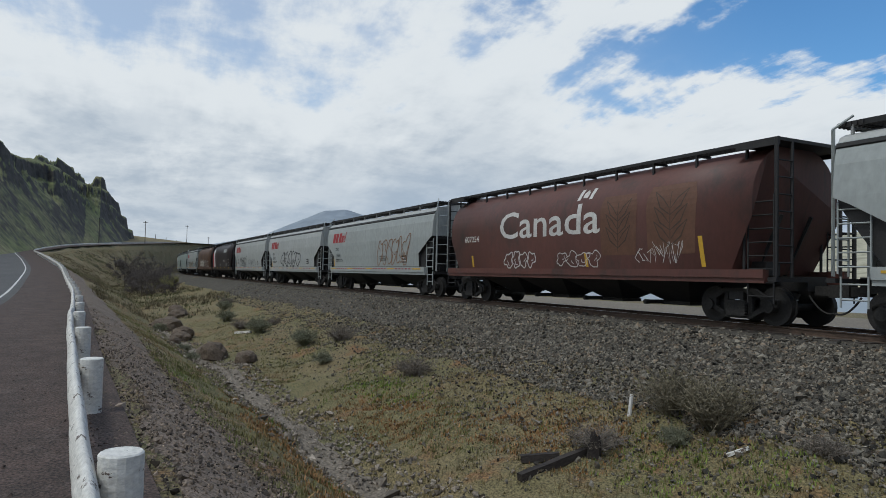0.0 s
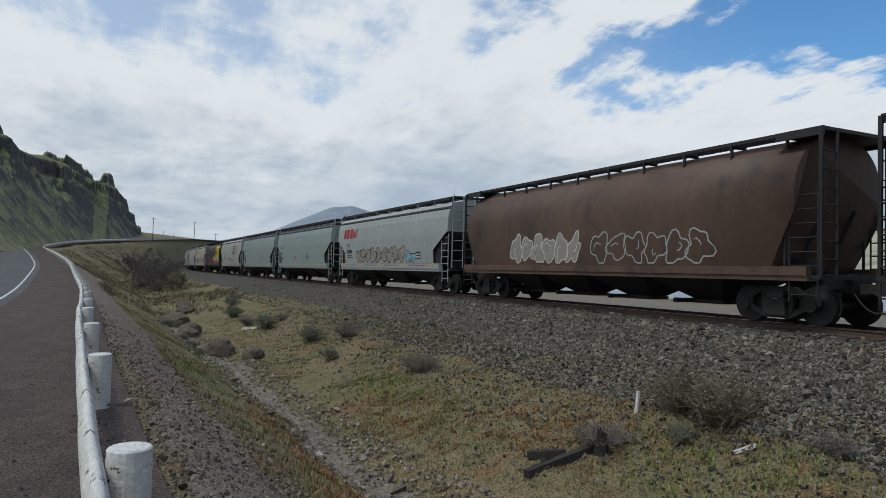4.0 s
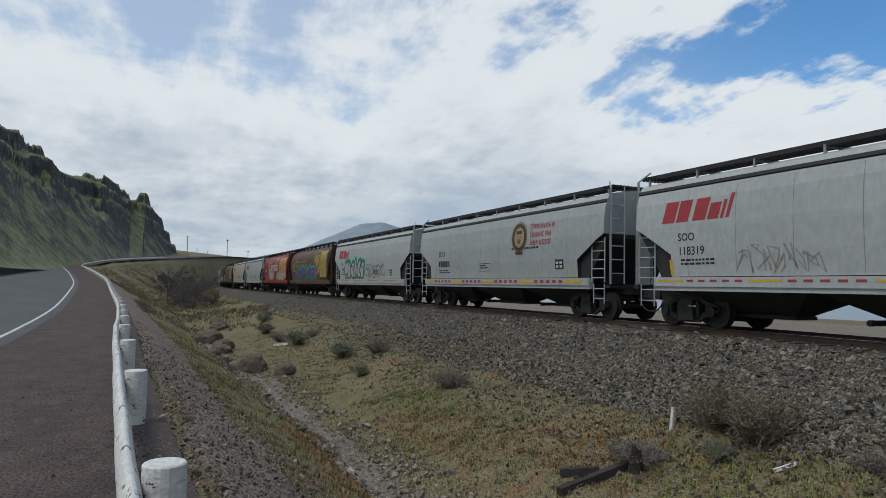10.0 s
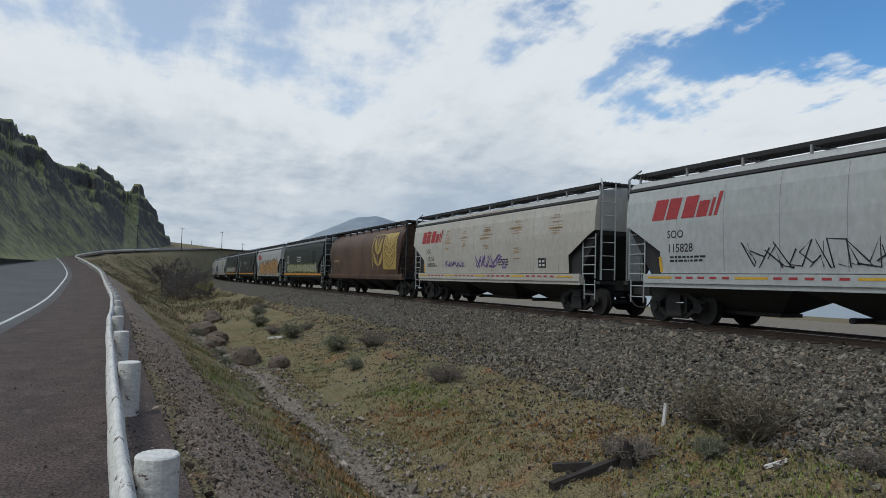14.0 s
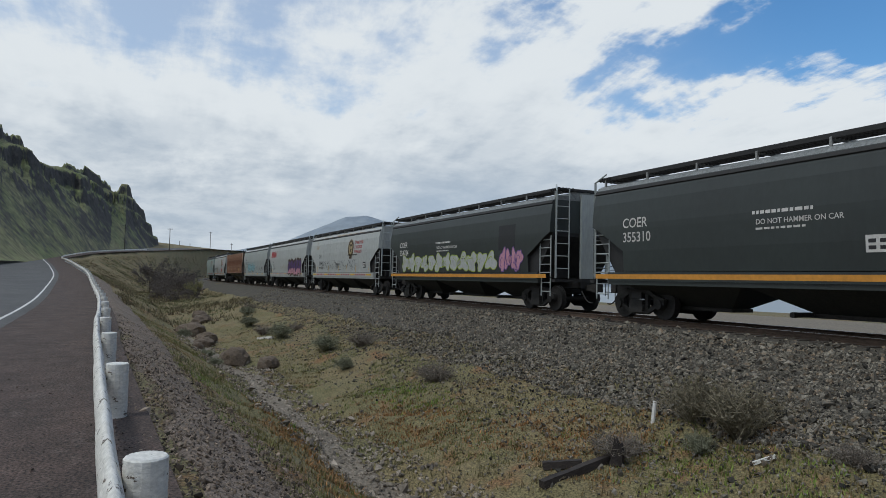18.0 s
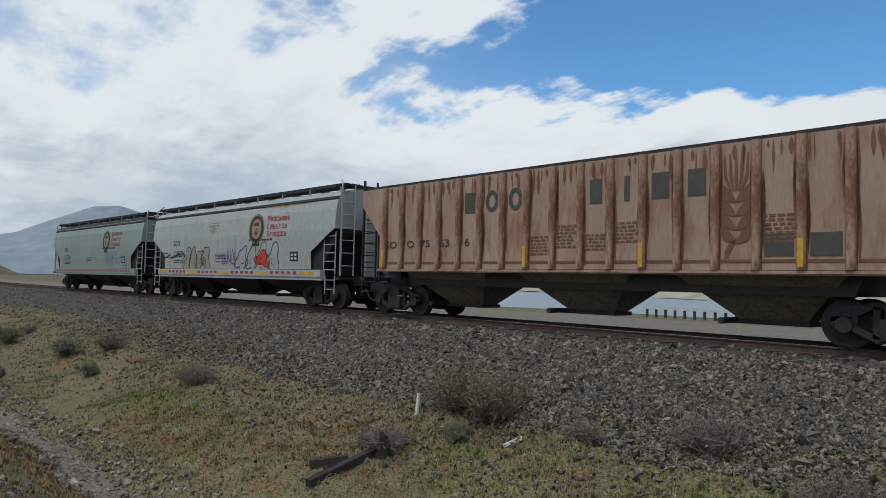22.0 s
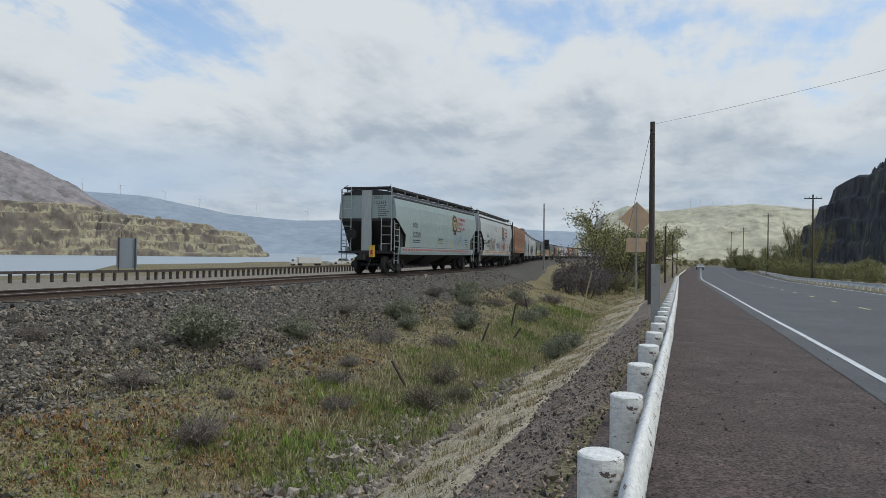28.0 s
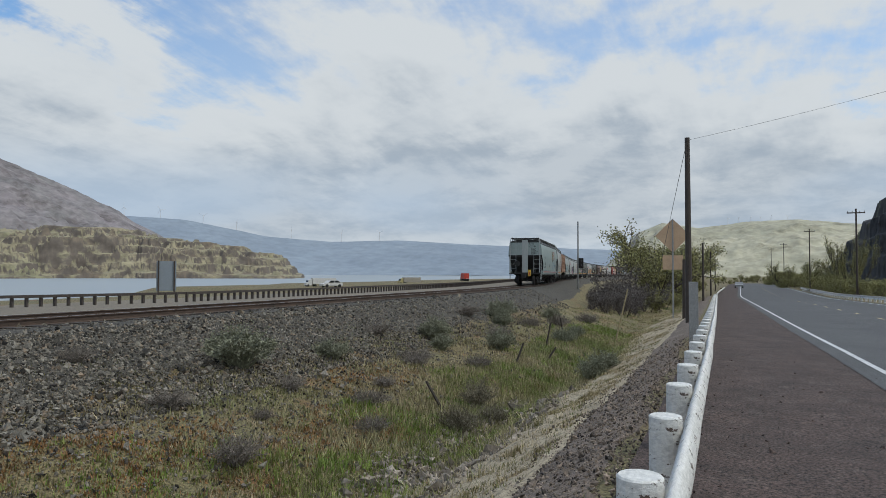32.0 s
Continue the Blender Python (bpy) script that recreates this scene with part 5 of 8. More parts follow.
def bright_wheat(car, f):
    """Two bright yellow shields side by side: dark leaves cut out of one, an ear drawn in lines on the other."""
    z, h = 1.75, 2.1
    bow = lambda x, w, s: [(x + s * w * math.sin(0.5 * math.pi * (1 - abs(2 * i / 10 - 1)) ** 0.6), z + h * i / 10) for i in range(11)]
    for x0, x1 in ((3.60, 5.53), (5.57, 7.50)):
        bm = bmesh.new()
        a, b = bow(x0 + 0.16, 0.16, -1), bow(x1 - 0.16, 0.16, 1)
        poly(bm, a + b[::-1])
        coat(car, "emblem_field", bm, "lemon", f, 0.006)
    c = 4.565
    bm = bmesh.new()
    for s in (-1, 1):
        blade(bm, (c + s * 0.10, z + 0.75), (c + s * 0.62, z + 1.85), 0.62, -s * 0.10)
        blade(bm, (c + s * 0.12, z + 0.02), (c + s * 0.80, z + 0.72), 0.40, -s * 0.06)
        ribbon(bm, [(c + s * 0.10, z + 1.25), (c + s * 0.17, z + 1.95)], 0.035)
    coat(car, "leaf_emblem", bm, "umber", f, 0.010)
    c = 6.535
    bm = bmesh.new()
    for s in (-1, 1):
        ribbon(bm, [(c + s * 0.05, z + 0.05), (c + s * 0.05, z + 1.0), (c + s * 0.16, z + 1.98)], 0.045)
        ribbon(bm, [(c, z + 1.1), (c + s * 0.08, z + 2.0)], 0.03)
        for q, r in ((0.72, 1.0), (0.12, 0.62)):
            ribbon(bm, [(c + s * 0.06, z + q), (c + s * 0.40, z + q + 0.30 * r), (c + s * 0.66, z + q + 0.66 * r), (c + s * 0.74, z + q + 1.12 * r)], 0.055)
            ribbon(bm, [(c + s * 0.06, z + q + 0.10), (c + s * 0.22, z + q + 0.62 * r), (c + s * 0.50, z + q + 0.95 * r), (c + s * 0.74, z + q + 1.12 * r)], 0.055)
    coat(car, "ear_drawing", bm, "umber", f, 0.010)


def utility_mark(number):
    def marks(car, f):
        words(car, "UCRY", -6.9, 2.62, 0.28, "black", f)
        words(car, number, -6.9, 2.12, 0.28, "black", f)
        small_print(car, -6.9, 1.85, 1.2, 2, "black", f, 5)
        small_print(car, -2.2, 1.9, 0.8, 3, "red", f, 6)
        small_print(car, 1.6, 2.1, 0.9, 5, "black", f, 7)
        striping(car, 4, "yellow")
        bm = bmesh.new()
        for a, b, c, d in ((-4.2, -3.9, 2.5, 2.52), (-4.2, -3.9, 2.8, 2.82), (-4.2, -4.18, 2.5, 2.82), (-3.92, -3.9, 2.5, 2.82)):
            quad(bm, a, b, c, d)
        coat(car, "class_box", bm, "black", f)
    return marks


def ribbed_mark(car, f):
    mid = lambda k: RIB_X + RIB_STEP * (k + 0.5)
    bm = bmesh.new()
    for k, w in ((4, 0.40), (9, 0.34), (10, 0.14), (11, 0.42), (12, 0.40)):
        quad(bm, mid(k) - w / 2, mid(k) + w / 2, 3.02, 3.60)
    for k in (5, 6):
        ribbon(bm, ring_pts(mid(k), 3.31, 0.17, 0.24, 18), 0.12)
    coat(car, "wordmark", bm, "soot", f, 0.004, "dark wordmark of plain blocks")
    for k, text in ((0, "SO"), (1, "O"), (2, "75"), (3, "53"), (4, "6")):
        words(car, text, mid(k) - 0.20 * len(text), 2.10, 0.22, "umber", f, wide=1.5)
    for k in (7, 8, 9, 10, 14):
        small_print(car, mid(k) - 0.3, 2.5 - 0.25 * (k % 2), 0.56, 5 + k % 3, "ghost_rust", f, 80 + k, 0.045)
    bm = bmesh.new()
    for k in (13.98, 14.98):
        x = RIB_X + RIB_STEP * k
        quad(bm, x + 0.16, x + 0.70, 1.72, 2.16)
    coat(car, "data_panel", bm, "soot", f, 0.005)
    # an ear of grain: stem, three pairs of kernels and long awns
    c = mid(13)
    bm = bmesh.new()
    blade(bm, (c - 0.22, 1.62), (c + 0.02, 2.1), 0.12, 0.05)
    for k in range(4):
        q = 1.98 + 0.28 * k
        for s in (-1, 1):
            blade(bm, (c, q), (c + s * 0.27, q + 0.36), 0.20, -s * 0.05)
    for d in (-0.24, -0.12, 0.0, 0.12, 0.24):
        ribbon(bm, [(c + d * 0.4, 3.05), (c + d * 0.9, 3.35), (c + d, 3.82)], 0.07)
    coat(car, "wheat_emblem", bm, "ghost_rust", f, 0.006)
    # rust runs down beside the ribs and bleeds in from the top and bottom of each panel
    r = random.Random(28)
    bm = bmesh.new()
    for k in range(17):
        for e, s in ((RIB_X + RIB_STEP * k + 0.09, 1), (RIB_X + RIB_STEP * (k + 1) - 0.09, -1)):
            for n in range(5):
                zz, ll, w = r.uniform(1.5, 3.2), r.uniform(0.4, 1.6), r.uniform(0.015, 0.085)
                blade(bm, (e + s * w * 0.4, zz), (e + s * w * 0.4, min(zz + ll, 4.02)), w, 0.0)
        for n in range(4):
            x, w = mid(k) + r.uniform(-0.3, 0.3), r.uniform(0.03, 0.10)
            blade(bm, (x, 4.02 - r.uniform(0.15, 0.7)), (x, 4.02), w, 0.0)
        quad(bm, mid(k) - 0.31, mid(k) + 0.31, 1.60, 1.66)
    coat(car, "rust_streak", bm, "ghost_rust", f, 0.003)
    bm = bmesh.new()
    for x in (-7.05, -1.22, 2.12, 5.45):
        quad(bm, x, x + 0.10, 1.5, 2.05)
    coat(car, "yellow_bar", bm, "yellow", lambda z: 1.655)


def last_gear(car):
    """What hangs on the last car's end: a flashing marker and a box."""
    bm = bmesh.new()
    box(bm, -8.62, -8.46, -0.60, -0.36, 0.86, 1.46)
    m = part("end_marker", bm, INK["yellow"], car, "yellow end-of-train marker")
    bm = bmesh.new()
    box(bm, -8.64, -8.62, -0.55, -0.43, 1.0, 1.22)
    part("marker_lamp", bm, INK["red"], m)


G = graffiti
CARS = (
    ("grey", "grey covered hopper car with blue tags", rail_mark("", 1, lambda c, f: scrawl(c, -6.4, -4.4, 1.6, 2.3, 2, "blue", f))),
    ("brown", "brown rounded grain hopper car with white Canada lettering", canada_mark("607254", lambda c, f: (wheat(c, 2.3, 1.75, 1.5, 1.8, "ghost", f, "umber"), wheat(c, 4.3, 1.75, 1.7, 1.9, "ghost", f, "umber"), G(c, -3.3, -1.3, 1.36, 1.95, 4, 21, None, "white", f), G(c, 0.0, 2.2, 1.4, 1.9, 4, 22, None, "white", f, w=0.03), scrawl(c, 3.8, 5.6, 1.5, 2.1, 23, "white", f, 0.02)))),
    ("grey", "grey covered hopper car with outlined graffiti", rail_mark("113636", 3, lambda c, f: G(c, 1.2, 5.4, 1.5, 2.95, 6, 31, None, "sienna", f, w=0.055))),
    ("grey2", "pale grey covered hopper car with black and white graffiti", rail_mark("113902", 4, lambda c, f: G(c, -3.2, 2.8, 1.46, 2.6, 5, 41, "silver", "black", f, w=0.09))),
    ("grey2", "pale grey covered hopper car with black scrawls", rail_mark("113795", 5, lambda c, f: (G(c, -4.6, -1.0, 1.46, 2.4, 5, 51, None, "black", f, w=0.07), scrawl(c, 0, 4, 1.5, 2.2, 52, "black", f)))),
    ("purple", "dark maroon rounded grain hopper car with a white flash", lambda c, f: (words(c, "384728", 1.1, 2.0, 0.30, "white", f), small_print(c, -1.6, 1.75, 0.8, 3, "silver", f, 63), small_print(c, 3.1, 1.75, 1.1, 3, "silver", f, 64), brand_bars(c, 1.3, 3.15, 0.45, ((0.48, 1.0), (0.42, 1.0), (0.01, 0.0), (0.42, 1.0), (0.34, 0.72), (0.10, 0.8), (0.12, 1.05)), "silver", f), flash(c, f), striping(c, 6, "yellow"))),
    ("tan", "red-brown rounded grain hopper car with white graffiti", lambda c, f: (G(c, -4.2, 0.0, 1.42, 2.4, 6, 61, "olive", "white", f), G(c, 0.6, 5.4, 1.42, 2.3, 6, 62, None, "silver", f))),
    ("grey", "grey covered hopper car with graffiti along its side", rail_mark("", 7, lambda c, f: (G(c, -4.4, 3.2, 1.46, 2.3, 9, 71, "olive", "black", f), G(c, 3.4, 4.6, 1.46, 2.0, 2, 72, "cyan", "black", f)))),
    ("mint", "clean grey-green covered hopper car with black lettering", utility_mark("5435")),
    ("mint", "clean grey-green covered hopper car with black lettering", utility_mark("5423")),
    ("grey2", "pale grey covered hopper car with a round emblem", railway_mark("119904", 10, lambda c, f: (scrawl(c, -4, -1, 1.5, 2.3, 101, "orange", f), scrawl(c, 0.2, 3.0, 1.5, 2.2, 102, "blue", f)))),
    ("umber", "dark brown grain hopper car with yellow wheat emblem and bright graffiti", lambda c, f: (bright_wheat(c, f), G(c, 1.4, 7.3, 1.36, 2.42, 7, 111, "scarlet", "sky_blue", f, None, 0.075, "lemon"), G(c, -4.6, -2.4, 1.38, 2.3, 4, 112, None, "pink", f, w=0.035), G(c, -1.8, -0.2, 1.38, 2.45, 3, 113, None, "rose", f, w=0.06), scrawl(c, 0.0, 1.2, 1.9, 2.4, 114, "pink", f, 0.025, 3), words(c, "Canada   du Canada", -5.2, 2.75, 0.26, "ghost", f), small_print(c, -6.6, 2.15, 1.9, 1, "ghost", f, 3, 0.18), striping(c, 115, "yellow"))),
    ("rusty", "pale grey covered hopper car streaked with rust", rail_mark("117760", 12, lambda c, f: (rust(c, ((-7.9, 3.98, 15.8, 0.14), (-2.6, 3.0, 1.2, 0.5), (-1.2, 3.2, 0.9, 0.4), (2.2, 3.1, 1.2, 0.45)), f, 12), G(c, -4.6, -1.2, 1.46, 2.1, 7, 121, "silver", "black", f), scrawl(c, 0.4, 5.0, 1.6, 2.4, 122, "black", f, 0.04, 8)))),
    ("grey2", "pale grey covered hopper car with a red wordmark", rail_mark("118319", 13, lambda c, f: (scrawl(c, -4.2, -1.8, 1.5, 2.2, 131, "olive", f, 0.05), scrawl(c, 4.4, 5.6, 2.3, 2.9, 132, "black", f)))),
    ("grey", "grey covered hopper car with a round emblem", railway_mark("", 14, lambda c, f: scrawl(c, -4.5, -1.8, 1.9, 2.5, 141, "silver", f))),
    ("grey2", "pale grey covered hopper car with silver and black graffiti", rail_mark("117585", 15, lambda c, f: (G(c, -5.2, -0.6, 1.46, 2.7, 6, 151, "silver", "black", f, "teal", 0.08), G(c, -0.2, 3.8, 1.5, 2.4, 5, 152, None, "umber", f, w=0.04)))),
    ("tan", "tan-brown rounded grain hopper car with gold wheat emblem and violet graffiti", grain_mark("wheat_gold", lambda c, f: (G(c, -4.8, 3.2, 1.36, 2.5, 7, 161, "violet", "umber", f, "teal", 0.1), G(c, -4.2, 2.6, 1.4, 2.0, 4, 162, "teal", "black", f)))),
    ("red", "bright red rounded grain hopper car with white Canada lettering", canada_mark("606355", lambda c, f: (wheat(c, 3.3, 1.6, 1.8, 2.2, "orange", f), wheat(c, 5.3, 1.6, 1.8, 2.2, "orange", f), G(c, -3.6, -0.4, 1.36, 2.5, 5, 171, "silver", "black", f), G(c, 1.6, 6.4, 1.36, 2.2, 6, 172, "olive", "white", f)))),
    ("grey2", "pale grey covered hopper car with black tags", rail_mark("115828", 18, lambda c, f: scrawl(c, -3.6, 2.6, 1.55, 2.2, 181, "black", f, 0.04, 9))),
    ("rusty", "grey covered hopper car with large rust patches", rail_mark("115156", 19, lambda c, f: (rust(c, ((-7.9, 4.0, 15.8, 0.12), (-7.0, 2.9, 1.9, 0.8), (-4.3, 2.4, 1.2, 1.1), (-2.4, 2.6, 1.2, 0.8), (-0.4, 2.4, 1.6, 1.2), (2.2, 2.9, 1.6, 0.7), (2.3, 1.9, 1.4, 0.6), (5.0, 2.8, 1.5, 0.8)), f, 19), scrawl(c, -3.9, -1.8, 1.7, 2.0, 191, "violet", f, 0.06, 7), scrawl(c, -0.6, 2.2, 1.65, 2.2, 192, "violet", f, 0.08, 5)))),
    ("tan", "brown rounded grain hopper car with a faded gold wheat emblem", grain_mark("wheat_gold", lambda c, f: scrawl(c, -6, -4, 1.5, 2.2, 201, "umber", f), False)),
    ("dark", "dark green-black covered hopper car with grey graffiti", dark_mark("354797", lambda c, f: G(c, -6.4, 6.0, 1.42, 2.2, 14, 211, "olive", "lime", f))),
    ("grey2", "pale grey covered hopper car with orange bubble graffiti", rail_mark("", 22, lambda c, f: (G(c, -5.6, 0.4, 1.16, 2.75, 7, 221, "orange", "black", over_sill, None, 0.085), G(c, 0.5, 6.5, 1.16, 2.95, 6, 222, "orange", "black", over_sill, None, 0.085)))),
    ("dark", "black covered hopper car with an orange stripe", dark_mark("355310")),
    ("dark", "dark green covered hopper car with silver and lime graffiti", dark_mark("354784", lambda c, f: (G(c, -6.2, 4.2, 1.44, 2.3, 12, 241, "silver", "lime", f, None, 0.04), G(c, 4.5, 6.2, 1.44, 2.35, 4, 242, "pink", "violet", f)))),
    ("grey2", "pale grey covered hopper car with a round emblem and thin tags", railway_mark("120428", 25, lambda c, f: (rust(c, ((-7.9, 4.0, 15.8, 0.1), (-6.8, 3.2, 1.6, 0.5)), f, 25), scrawl(c, -4.8, 3.8, 1.6, 2.3, 251, "black", f, 0.03, 10)))),
    ("grey2", "pale grey covered hopper car with violet and pink graffiti", rail_mark("117055", 26, lambda c, f: (G(c, 1.3, 6.3, 1.16, 2.45, 5, 261, "pink", "umber", over_sill, "umber", 0.06, "plum", 0.45), scrawl(c, -2.2, 1.0, 1.65, 2.2, 262, "gold", f)))),
    ("grey", "grey covered hopper car with pale blue graffiti", lambda c, f: (words(c, "SOO", -6.2, 2.9, 0.26, "black", f), words(c, "124252", -6.2, 2.42, 0.30, "black", f), small_print(c, -6.2, 2.2, 1.3, 2, "black", f, 27), G(c, -4.6, 0.4, 1.5, 2.6, 6, 271, "cyan", "umber", f, None, 0.06), scrawl(c, 1.4, 5.2, 1.6, 2.2, 272, "umber", f), striping(c, 27, "yellow"), data_panel(c, 5.0, 1.7, f))),
    ("orange", "faded orange-brown ribbed hopper car with dark lettering", ribbed_mark),
    ("grey2", "grey covered hopper car with round emblem, rust and outlined graffiti", railway_mark("119596", 29, lambda c, f: (rust(c, ((-2.0, 2.9, 1.5, 0.7), (3.9, 3.2, 1.5, 0.7), (1.0, 3.85, 6.9, 0.1)), f, 29), G(c, -4.3, -1.6, 1.2, 2.35, 4, 291, "olive", "black", f, None, 0.04), scrawl(c, -7.0, -4.5, 1.9, 2.2, 292, "black", f, 0.05, 2), scrawl(c, -0.4, 0.9, 1.6, 2.3, 293, "violet", f, 0.05, 3), G(c, 1.0, 4.4, 1.3, 2.4, 4, 294, None, "black", f, None, 0.035), G(c, 2.6, 3.6, 1.5, 2.1, 1, 295, "scarlet", "red", f)))),
    ("mint", "grey-green covered hopper car, the last, with yellow end marker", railway_mark("122381", 36, lambda c, f: (scrawl(c, 2.6, 6.0, 1.5, 2.4, 301, "blue", f, 0.03, 6), last_gear(c), end_words(c, "122381")))),
)


def flash(car, f):
    bm = bmesh.new()
    poly(bm, [(-7.5, 1.4), (-5.6, 1.4), (-5.75, 2.6), (-6.0, 3.7), (-7.0, 3.7), (-7.4, 3.0)])
    coat(car, "white_flash", bm, "white", f)
    bm = bmesh.new()
    poly(bm, [(-7.6, 1.4), (-6.9, 1.4), (-6.5, 2.5), (-7.1, 3.3), (-7.6, 3.3)])
    coat(car, "red_flash", bm, "red", f, 0.010)
    bm = bmesh.new()
    ribbon(bm, [(5.0, 1.5), (5.75, 1.5), (5.75, 2.3), (5.0, 2.3), (5.0, 1.5)], 0.035)
    ribbon(bm, [(5.0, 1.9), (5.75, 1.9)], 0.03)
    coat(car, "class_box", bm, "white", f, 0.008)["kind"] = "stuff"


ORDER = [c[0] for c in CARS]
TRAIN = [hopper_car(*c) for c in CARS]

# ---- track ----
def rail_bar(name, dy):
    bm = bmesh.new()
    sect = ((-0.07, -0.17), (0.07, -0.17), (0.07, -0.155), (0.012, -0.135), (0.012, -0.045), (0.036, -0.03), (0.036, 0.0), (-0.036, 0.0), (-0.036, -0.03), (-0.012, -0.045), (-0.012, -0.135), (-0.07, -0.155))
    prev = None
    for x in np.unique(np.concatenate([np.arange(-600, 601, 6.0), np.arange(-60, 60, 3.0)])):
        y = float(track_y(x)) + dy
        row = [bm.verts.new((x, y + a, RAIL_Z + b)) for a, b in sect]
        if prev:
            for i in range(12):
                j = (i + 1) % 12
                f = bm.faces.new((prev[i], prev[j], row[j], row[i]))
                f.material_index = 1 if i == 6 else 0
        prev = row
    bmesh.ops.recalc_face_normals(bm, faces=bm.faces[:])
    return part(name, bm, [M["steel_rail"], M["rail_head"]], track)


track = empty("railway_track")
tagged(track, "rusty steel rails on wooden ties in grey ballast", "railway track", kind="structure")
rail_bar("rail", -0.7525)
rail_bar("rail", 0.7525)


def tie_mesh():
    bm = bmesh.new()
    box(bm, -0.11, 0.11, -1.3, 1.3, RAIL_Z - 0.36, RAIL_Z - 0.175)
    me = bpy.data.meshes.new("tie")
    bm.to_mesh(me)
    bm.free()
    return me


TIE = tie_mesh()
for i in range(250):
    x = -70 + i * 0.56
    t = part_of("tie", TIE, M["tie"], track)
    t.location = (x, float(track_y(x)), 0.02)


# ---- guard rail ----
guard = empty("guard_rail")
tagged(guard, "white-painted wooden posts carrying a white chipped steel rail", "guard rail", kind="structure")
POST_X = [-4.27 - 4.45 * i for i in range(30)] + [0.18, 4.4, 8.0] + [LATE + 0.05, LATE + 2.05] + [LATE + 3.73 + 1.68 * i for i in range(45)]


def post_mesh():
    bm = bmesh.new()
    tube(bm, (0, 0, -0.6), (0, 0, 0.605), 0.122, 18, 0.122, False)
    tube(bm, (0, 0, 0.605), (0, 0, 0.615), 0.122, 18, 0.112)
    me = bpy.data.meshes.new("post")
    bm.to_mesh(me)
    bm.free()
    return me


POST = post_mesh()
for x in POST_X:
    p = part_of("post", POST, M["white_paint"], guard, smooth=False)
    p.location = (x, float(rail_y(x)) + 0.19, float(road_z(x)))


def beam():
    bm = bmesh.new()
    sect = [(0.01 - 0.062 * math.sin(a), 0.455 - 0.135 * math.cos(a) + 0.012 * math.cos(4 * a)) for a in (2 * math.pi * k / 14 for k in range(14))]
    prev = None
    for x in np.unique(np.concatenate([np.arange(-230, 162, 2.0), np.arange(-20, 34, 0.5)])):
        w = 0.012 * float(waves(np.array(x), np.array(0.0), 77, 4, 5.0))
        row = [bm.verts.new((x, float(rail_y(x)) + a + w, float(road_z(x)) + b + 0.6 * w)) for a, b in sect]
        if prev:
            for i in range(len(sect)):
                j = (i + 1) % len(sect)
                bm.faces.new((prev[i], prev[j], row[j], row[i]))
        prev = row
    bmesh.ops.recalc_face_normals(bm, faces=bm.faces[:])
    return part("beam", bm, M["white_paint"], guard, smooth=True)


beam()

# ---- hills ----
def hill(name, ridge, base, near, far, mat, label, seed, rough=0.12, crag=30.0, n=160, m=46, sharp=1.0, terrace=0.0, bench=-0.2, calm=-1.0):
    """A ridge along points (x, y, height), falling to the base over `near` metres towards the eye and `far` metres behind it."""
    r = np.array(ridge, float)
    if name in ("tan_bluff", "dark_cliff", "pale_hill"):
        r[:, 0] += LATE
    s = np.linspace(0, len(r) - 1, n)
    P = np.stack([np.interp(s, range(len(r)), r[:, k]) for k in range(3)], 1)
    to = -P[:, :2] / np.linalg.norm(P[:, :2], axis=1)[:, None]
    v = np.concatenate([np.linspace(-1, 0, m // 3), np.linspace(0, 1, m - m // 3)[1:]])
    co = []
    for k in range(len(v)):
        d = v[k] * (near if v[k] > 0 else far)
        xy = P[:, :2] + to * d
        f = (1 - abs(v[k])) ** sharp
        h = base + (P[:, 2] - base) * f
        amp = (P[:, 2] - base) * rough * (0.25 + 1.5 * f * (1 - f) * 2)
        if calm > 0:
            amp = amp * np.clip((f - calm) / 0.25, 0.10, 1)
        h = h + amp * waves(xy[:, 0], xy[:, 1], seed, 6, crag * 4, 0.6) + amp * 0.5 * np.abs(waves(xy[:, 0], xy[:, 1], seed + 5, 5, crag, 0.65))
        if terrace:
            # basalt flows: flat benches between steep rims
            u = (h + 0.35 * terrace * waves(xy[:, 0], xy[:, 1], seed + 9, 3, crag * 5)) / terrace
            fl = np.floor(u)
            step = np.clip((u - fl - 0.5) * 3.2 + 0.5, 0, 1)
            h = h + 0.75 * terrace * (fl + step - u) * np.clip((f - bench) * 5, 0, 1)
        co.append(np.column_stack([xy, h]))
    co = np.concatenate(co)
    q = len(v)
    faces = [(k * n + i, (k + 1) * n + i, (k + 1) * n + i + 1, k * n + i + 1) for k in range(q - 1) for i in range(n - 1)]
    me = bpy.data.meshes.new(name)
    me.from_pydata(co.tolist(), [], faces)
    me.polygons.foreach_set("use_smooth", [True] * len(me.polygons))
    ob = part_of(name, me, mat, label=label, kind="structure")
    return ob


hill("cliff_hill", ((-140, -52, 36), (-166, -37, 34.4), (-187, -34.7, 36), (-202, -32, 35), (-234, -25.4, 35), (-269, -17.7, 37), (-300, -10.2, 34.5), (-315, -5.4, 37.5), (-335, 3, 26), (-350, 9.4, 14), (-362, 17, 8)), 3.0, 95, 150, M["hill_dark"], "dark basalt cliff with green grassy slopes", 21, 0.17, 12, 320, 110, 1.35, 6.5, 0.62, 0.48)
hill("road_spur", ((-300, -30, 9), (-330, -16.7, 9.6), (-380, 6.9, 14.2), (-390, 15.6, 12.2), (-399, 25, 10.2), (-409, 35, 5.8), (-420, 46, 1)), -2.0, 60, 60, M["hill_green"], "brown and green scrub-covered rise", 24, 0.2, 8, 120, 40)
